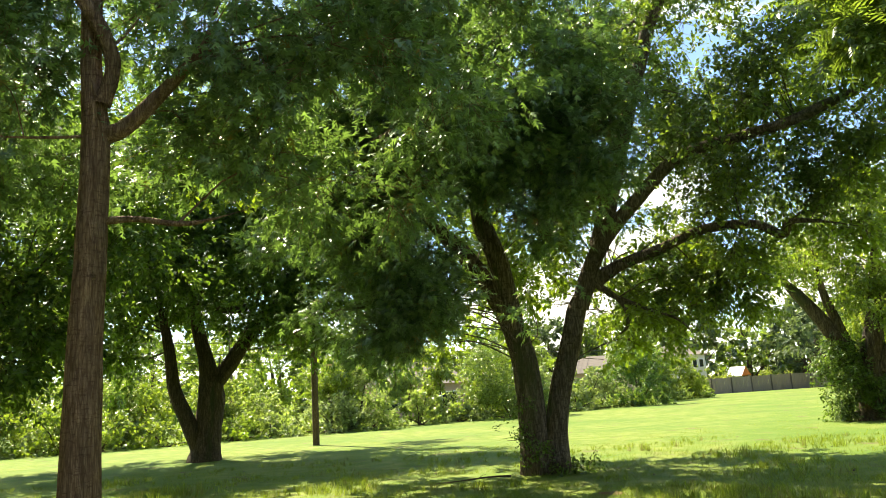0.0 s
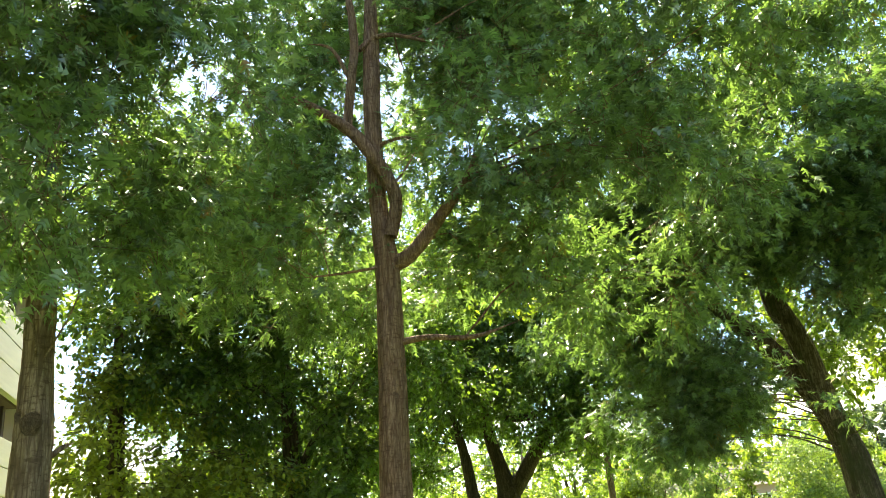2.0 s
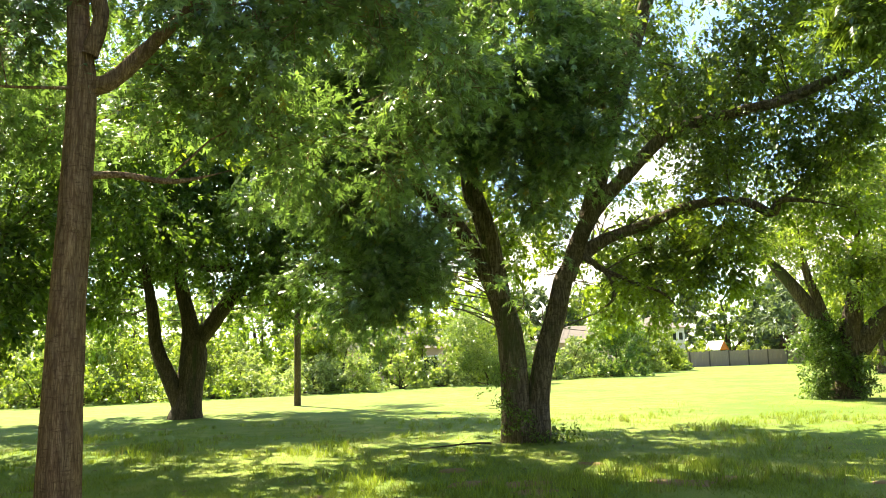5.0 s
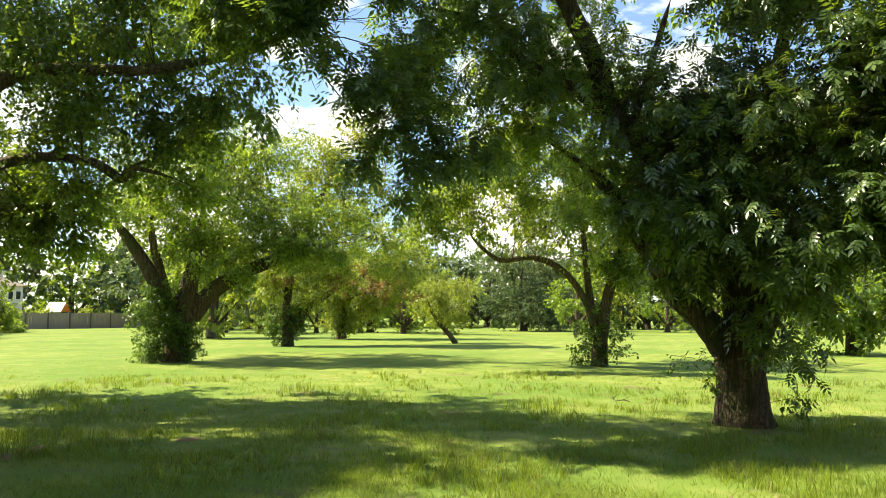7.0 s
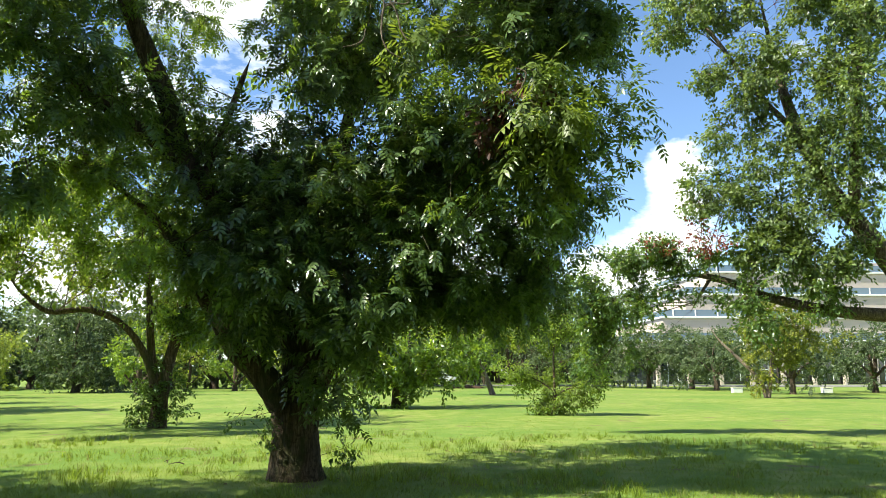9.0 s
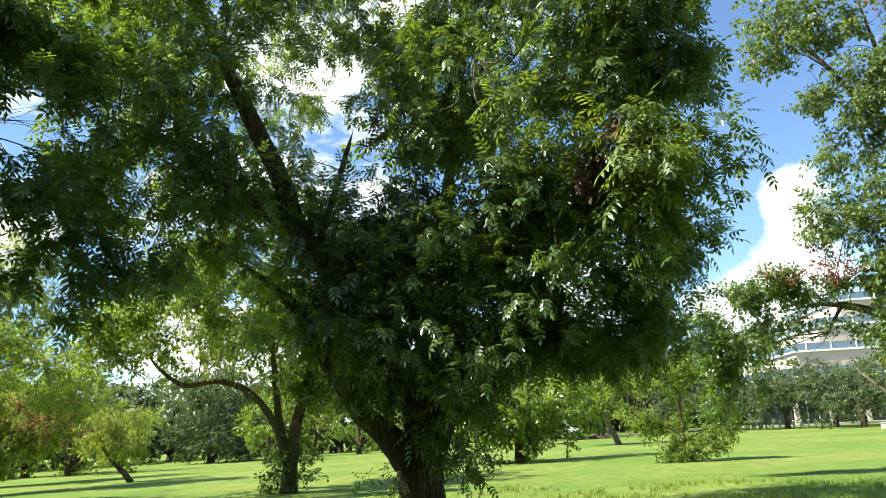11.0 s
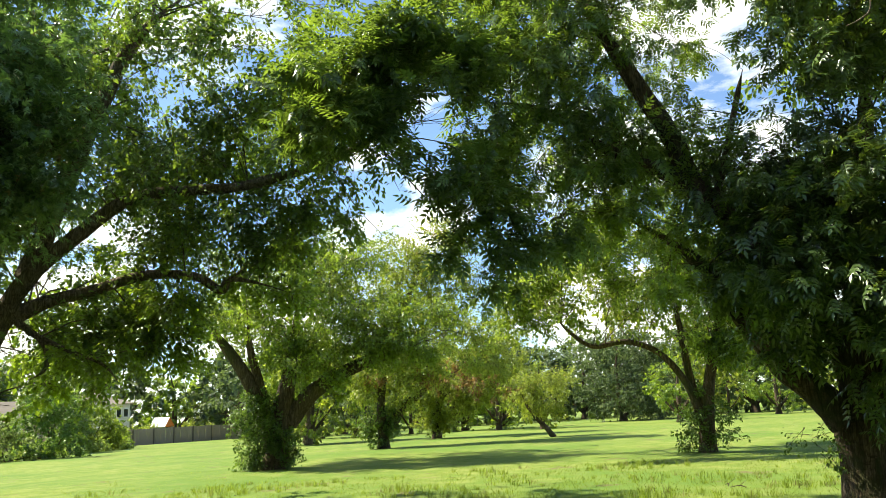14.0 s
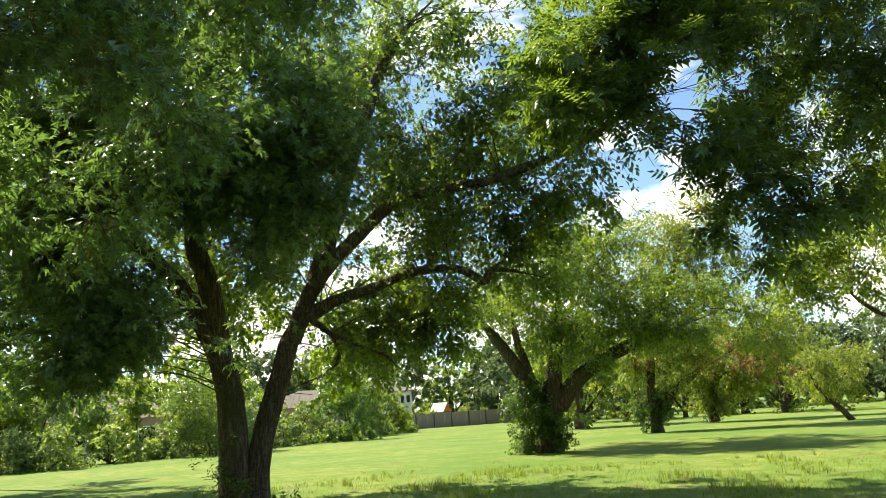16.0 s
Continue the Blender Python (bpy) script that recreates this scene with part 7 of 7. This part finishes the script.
def fallen_branch(points, label):
    base = points[0]
    root = thing("fallen_branch", (base[0], base[1], 0.0), label, "branch", "fallen branches")
    path = smooth_path([(x - base[0], y - base[1], z, r) for x, y, z, r in points], 4)
    part("stick", mesh_from("stick", *tube(path, 7, np.random.default_rng(6), 0.1), True), BARK_DARK, root)
    mid = path[len(path) // 2]
    side = np.array([(mid[0], mid[1], mid[2], mid[3] * 0.5), (mid[0] + 0.08, mid[1] - 0.06, mid[2] + 0.06, mid[3] * 0.35), (mid[0] + 0.15, mid[1] - 0.05, mid[2] + 0.07, 0.003)])
    part("side_twig", mesh_from("side_twig", *tube(side, 5), True), BARK_DARK, root)


fallen_branch([(0.95, 14.3, 0.05, 0.022), (0.6, 14.2, 0.07, 0.018), (0.1, 14.08, 0.05, 0.012), (-0.4, 14.0, 0.03, 0.006)], "dark fallen branch lying in the grass by the twin trunk")
fallen_branch([(13.0, 7.3, 0.02, 0.012), (12.95, 7.4, 0.05, 0.01), (12.9, 7.55, 0.02, 0.006)], "short fallen branch with dark twigs in the grass")
fallen_branch([(13.1, 7.7, 0.02, 0.011), (13.2, 7.75, 0.05, 0.009), (13.25, 7.85, 0.02, 0.005)], "short fallen branch with dark twigs in the grass")


# ---- shrubs ----
def shrub(where, size, seed, mat, label, group="", density=26, leaf=0.13, wild=0.35):
    """An overgrown bush of that (width, height): stems and an uneven mound of leaves."""
    rng = np.random.default_rng(seed)
    w, h = size
    base = (*where, ground_z(*where))
    root = thing("shrub", base, label, "shrub", group)
    n = max(6, int(w * h * 1.6))
    lobes = []
    for i in range(n):
        x, y, z = rng.uniform(-w / 2, w / 2), rng.uniform(-w / 3, w / 3), rng.uniform(0.1, 1.0) ** 0.8 * h
        r = rng.uniform(0.28, 0.55) * min(1.6, 0.45 * h + 0.3)
        lobes.append((x * (1 - 0.5 * (z / h) ** 2), y, max(z - r * 0.6, r * 0.3), r))
    for i in range(max(4, int(w * 2))):
        r = rng.uniform(0.3, 0.5) * min(1.3, 0.4 * h + 0.2)
        lobes.append((w * (i / max(4, int(w * 2)) - 0.45), rng.uniform(-0.8, 0.1), r * 0.55, r))
    n = len(lobes)
    stems = []
    for i in range(4):
        tip = lobes[rng.integers(n)]
        stems.append(smooth_path([(rng.uniform(-0.2, 0.2), rng.uniform(-0.2, 0.2), -0.05, 0.05), (tip[0] * 0.5, tip[1] * 0.5, tip[2] * 0.6, 0.035), (tip[0], tip[1], tip[2], 0.012)], 3))
    v, f, ap, ax = foliage(lobes, "simple", leaf, density, seed, 7, 0.1, -0.45, 0.4)
    tagged(part("foliage", mesh_from("foliage", v, f), mat, root), kind="stuff")
    for s in stems:
        part("stem", mesh_from("stem", *tube(s, 6), True), BARK_DARK, root)
    return root


rng = random.Random(11)
HEDGE = [(-44, 30), (-27, 34.5), (-15, 37.8), (-5, 43.5), (4, 51), (13, 59), (23, 76), (27.5, 88)]
k = 0
for (x0, y0), (x1, y1) in zip(HEDGE, HEDGE[1:]):
    length = math.hypot(x1 - x0, y1 - y0)
    n = max(2, round(length / 2.7))
    for i in range(n):
        s = (i + rng.random() * 0.5) / n
        x, y = x0 + (x1 - x0) * s, y0 + (y1 - y0) * s
        rows = ((0.0, rng.uniform(1.2, 2.2)), (2.6, rng.uniform(2.6, 4.4))) if y < 62 else ((0.0, rng.uniform(1.0, 1.7)),)
        for back, tall in rows:
            k += 1
            mat = (LEAF_SHRUB, LEAF_LIME, LEAF_VINE, LEAF_PECAN)[rng.randrange(4)]
            shrub((x - back * 0.4 + rng.uniform(-0.5, 0.5), y + back + rng.uniform(-0.4, 0.4)), (rng.uniform(2.6, 3.8), tall * 1.1), 100 + k, mat,
                  "overgrown green shrub draped with vines along the lawn's edge", "hedge shrubs", 24 if y < 46 else 13, 0.19 if y < 46 else 0.26)
shrub((20.6, 73.2), (5.6, 3.9), 71, LEAF_LIME, "rounded bright green bush beside the board fence", "hedge shrubs", 34, 0.22)
shrub((16.4, 69.0), (5.0, 6.0), 75, LEAF_BACK, "tall dark green shrub before the houses", "hedge shrubs", 24, 0.24)
shrub((13.6, 57.0), (4.0, 4.6), 72, LEAF_DARK, "tall dark shrub at the lawn's edge", "hedge shrubs", 16, 0.22)
shrub((3.4, 48.2), (6.2, 4.6), 73, LEAF_BACK, "tall dense dark green shrub at the lawn's edge", "hedge shrubs", 40, 0.15)
for i, (x, y) in enumerate(((33.5, 95.5), (38.2, 95.0), (40.6, 96.0), (31.6, 96.5))):
    shrub((x, y), (2.4, 2.5), 80 + i, LEAF_LIGHT, "light green garden shrub behind the fence", "garden shrubs", 14, 0.22)


# ---- distant trees ----
def distant_tree(label, height, spread, trunk, seed, mat, bark=BARK_DARK, n=26, leaf=0.37, density=5.2, low=0.3):
    """A tree seen from afar: trunk, a few limbs and an uneven crown from low * height upwards."""
    rng = np.random.default_rng(seed)
    lobes = []
    for i in range(n):
        t = (i + 0.5) / n
        z = height * (low + (0.97 - low) * t)
        wide = spread / 2 * math.sqrt(max(0.05, 1 - (2 * (z / height - low) / (1 - low) - 0.85) ** 2 / 1.9))
        a, q = rng.uniform(0, 2 * math.pi), wide * math.sqrt(rng.uniform(0.1, 1))
        r = spread * rng.uniform(0.11, 0.19)
        lobes.append((q * math.cos(a), q * math.sin(a), min(z, height - r * 0.7), r))
    stems = [[(0, 0, -0.2, trunk * 1.3), (0.05, 0.02, height * low * 0.6, trunk), (rng.uniform(-0.3, 0.3), rng.uniform(-0.3, 0.3), height * 0.5, trunk * 0.7), (rng.uniform(-0.6, 0.6), 0.2, height * 0.85, trunk * 0.2)]]
    for i in range(4):
        a = i * 1.7 + rng.uniform(0, 1)
        q = spread * 0.32
        stems.append([(0, 0, height * low * 0.75, trunk * 0.6), (q * 0.4 * math.cos(a), q * 0.4 * math.sin(a), height * (low + 0.12), trunk * 0.45), (q * math.cos(a), q * math.sin(a), height * (low + 0.35), trunk * 0.15)])
    return tree("tree", (0, 0), label, stems, [lobes], "simple", mat, bark, leaf, density, seed, "distant trees", 7, 0.15, -0.25, 0.6, 8, 1.2, 0.0, fine=0)


def plant(kinds, spots):
    """spots: (kind, x, y, scale, turn)."""
    used = set()
    for kind, x, y, s, turn in spots:
        m = pose(x, y, ground_z(x, min(y, 150)), 0, 0, turn) @ Matrix.Diagonal((s, s, s, 1))
        if kind in used:
            copy_thing(kinds[kind], m)
        else:
            kinds[kind].matrix_basis = m
            used.add(kind)


KINDS = [
    distant_tree("broad dark live oak at the field's edge", 7.0, 10.5, 0.26, 301, LEAF_FAR, n=34, low=0.3, leaf=0.3, density=5.6),
    distant_tree("tall grey-green oak standing in the far field", 8.4, 9.5, 0.3, 302, LEAF_FAR, n=36, low=0.14, leaf=0.25, density=14.0),
    distant_tree("leafy pecan tree far across the lawn", 7.5, 8.0, 0.35, 303, LEAF_PECAN, n=28, low=0.12, density=3.8),
    distant_tree("light green tree far across the lawn", 6.5, 6.5, 0.25, 304, LEAF_LIGHT, n=24, low=0.1),
    distant_tree("slender dark tree of the shaded grove", 9.5, 4.6, 0.17, 305, LEAF_FAR, n=22, low=0.36),
    distant_tree("dark green tree behind the hedge", 9.5, 8.0, 0.15, 306, LEAF_PECAN, n=34, low=0.12),
    distant_tree("broad grey-green oak at the far edge of the field", 8.0, 10.0, 0.3, 307, LEAF_FAR, n=28, low=0.1, leaf=0.55, density=2.1),
    distant_tree("tall green tree at the far edge of the park", 8.5, 8.5, 0.3, 308, LEAF_PECAN, n=28, low=0.08, leaf=0.54, density=2.4),
]
rng = random.Random(21)
SPOTS = [(1, 58.7, 44.4, 1.0, 0), (2, 45.2, 51.0, 0.85, 40), (2, 46.1, 47.0, 0.8, 150), (0, 36.7, 55.2, 0.8, 10), (3, 26.5, 45.5, 0.9, 30)]
# row of oaks before the office building
SPOTS += [(0, 84, 0.5, 0.95, 0), (0, 80.6, -4.2, 1.02, 70), (0, 72.4, -9.5, 0.92, 140), (0, 78, -8, 0.98, 190), (0, 61.5, -13.4, 0.85, 220), (0, 68, -21, 0.95, 20), (0, 88, 5.5, 0.9, 100), (0, 64, -27, 1.0, 10), (0, 90, -12, 1.0, 33)]
# shaded grove of slender trunks
for i in range(18):
    SPOTS.append((4, 84 + rng.uniform(0, 26), 6 + i * 1.1 + rng.uniform(-1, 1), rng.uniform(0.75, 1.05), rng.uniform(0, 360)))
for i in range(9):
    SPOTS.append((rng.choice((6, 6, 7)), 118 + rng.uniform(0, 12), 2 + i * 4.2, rng.uniform(1.1, 1.4), rng.uniform(0, 360)))
# far edge of the field
for i in range(18):
    az = radians(-27 - i * 2.9)
    d = rng.uniform(82, 104)
    SPOTS.append((rng.choice((6, 6, 7)), -d * math.sin(az), d * math.cos(az), rng.uniform(0.75, 1.05), rng.uniform(0, 360)))
for i in range(16):
    az = radians(-28 - i * 3.2)
    d = rng.uniform(58, 76)
    if i not in (7, 8):
        SPOTS.append((rng.choice((2, 3, 2)), -d * math.sin(az), d * math.cos(az), rng.uniform(0.6, 0.85), rng.uniform(0, 360)))
# behind the houses and the hedge
for i in range(18):
    az = radians(42 - i * 4.2)
    d = rng.uniform(62, 72) if i < 8 else rng.uniform(130, 142)
    s = rng.uniform(0.9, 1.25) if i < 8 else rng.uniform(1.2, 1.6)
    SPOTS.append((rng.choice((5, 5, 2) if i < 8 else (7, 7, 6)), -d * math.sin(az), d * math.cos(az), s, rng.uniform(0, 360)))
# a closed belt of trees behind it all
for i in range(34):
    az = radians(30 - i * 3.4)
    d = rng.uniform(142, 160) if i < 18 else rng.uniform(106, 122)
    SPOTS.append((rng.choice((6, 7)), -d * math.sin(az), d * math.cos(az), rng.uniform(1.15, 1.5) if i < 18 else rng.uniform(0.85, 1.1), rng.uniform(0, 360)))
# the rest of the park
for i in range(4):
    az = radians(-125 - i * 30)
    d = rng.uniform(30, 60)
    SPOTS.append((rng.choice((6, 7)), -d * math.sin(az), d * math.cos(az), rng.uniform(0.9, 1.2), rng.uniform(0, 360)))
plant(KINDS, SPOTS)

mound = part("mulch_mound", mesh_from("mulch_mound", *tube(smooth_path([(-2.2, 0, -0.2, 0.1), (-1, 0.1, -0.05, 0.3), (0.6, 0, -0.05, 0.34), (2.2, 0, -0.2, 0.12)], 5), 14, np.random.default_rng(2), 0.12), True), MULCH, at=pose(75.5, 13.4, 0, 0, 0, 100))
tagged(mound, "low mound of brown mulch beside the dark grove", "mound")
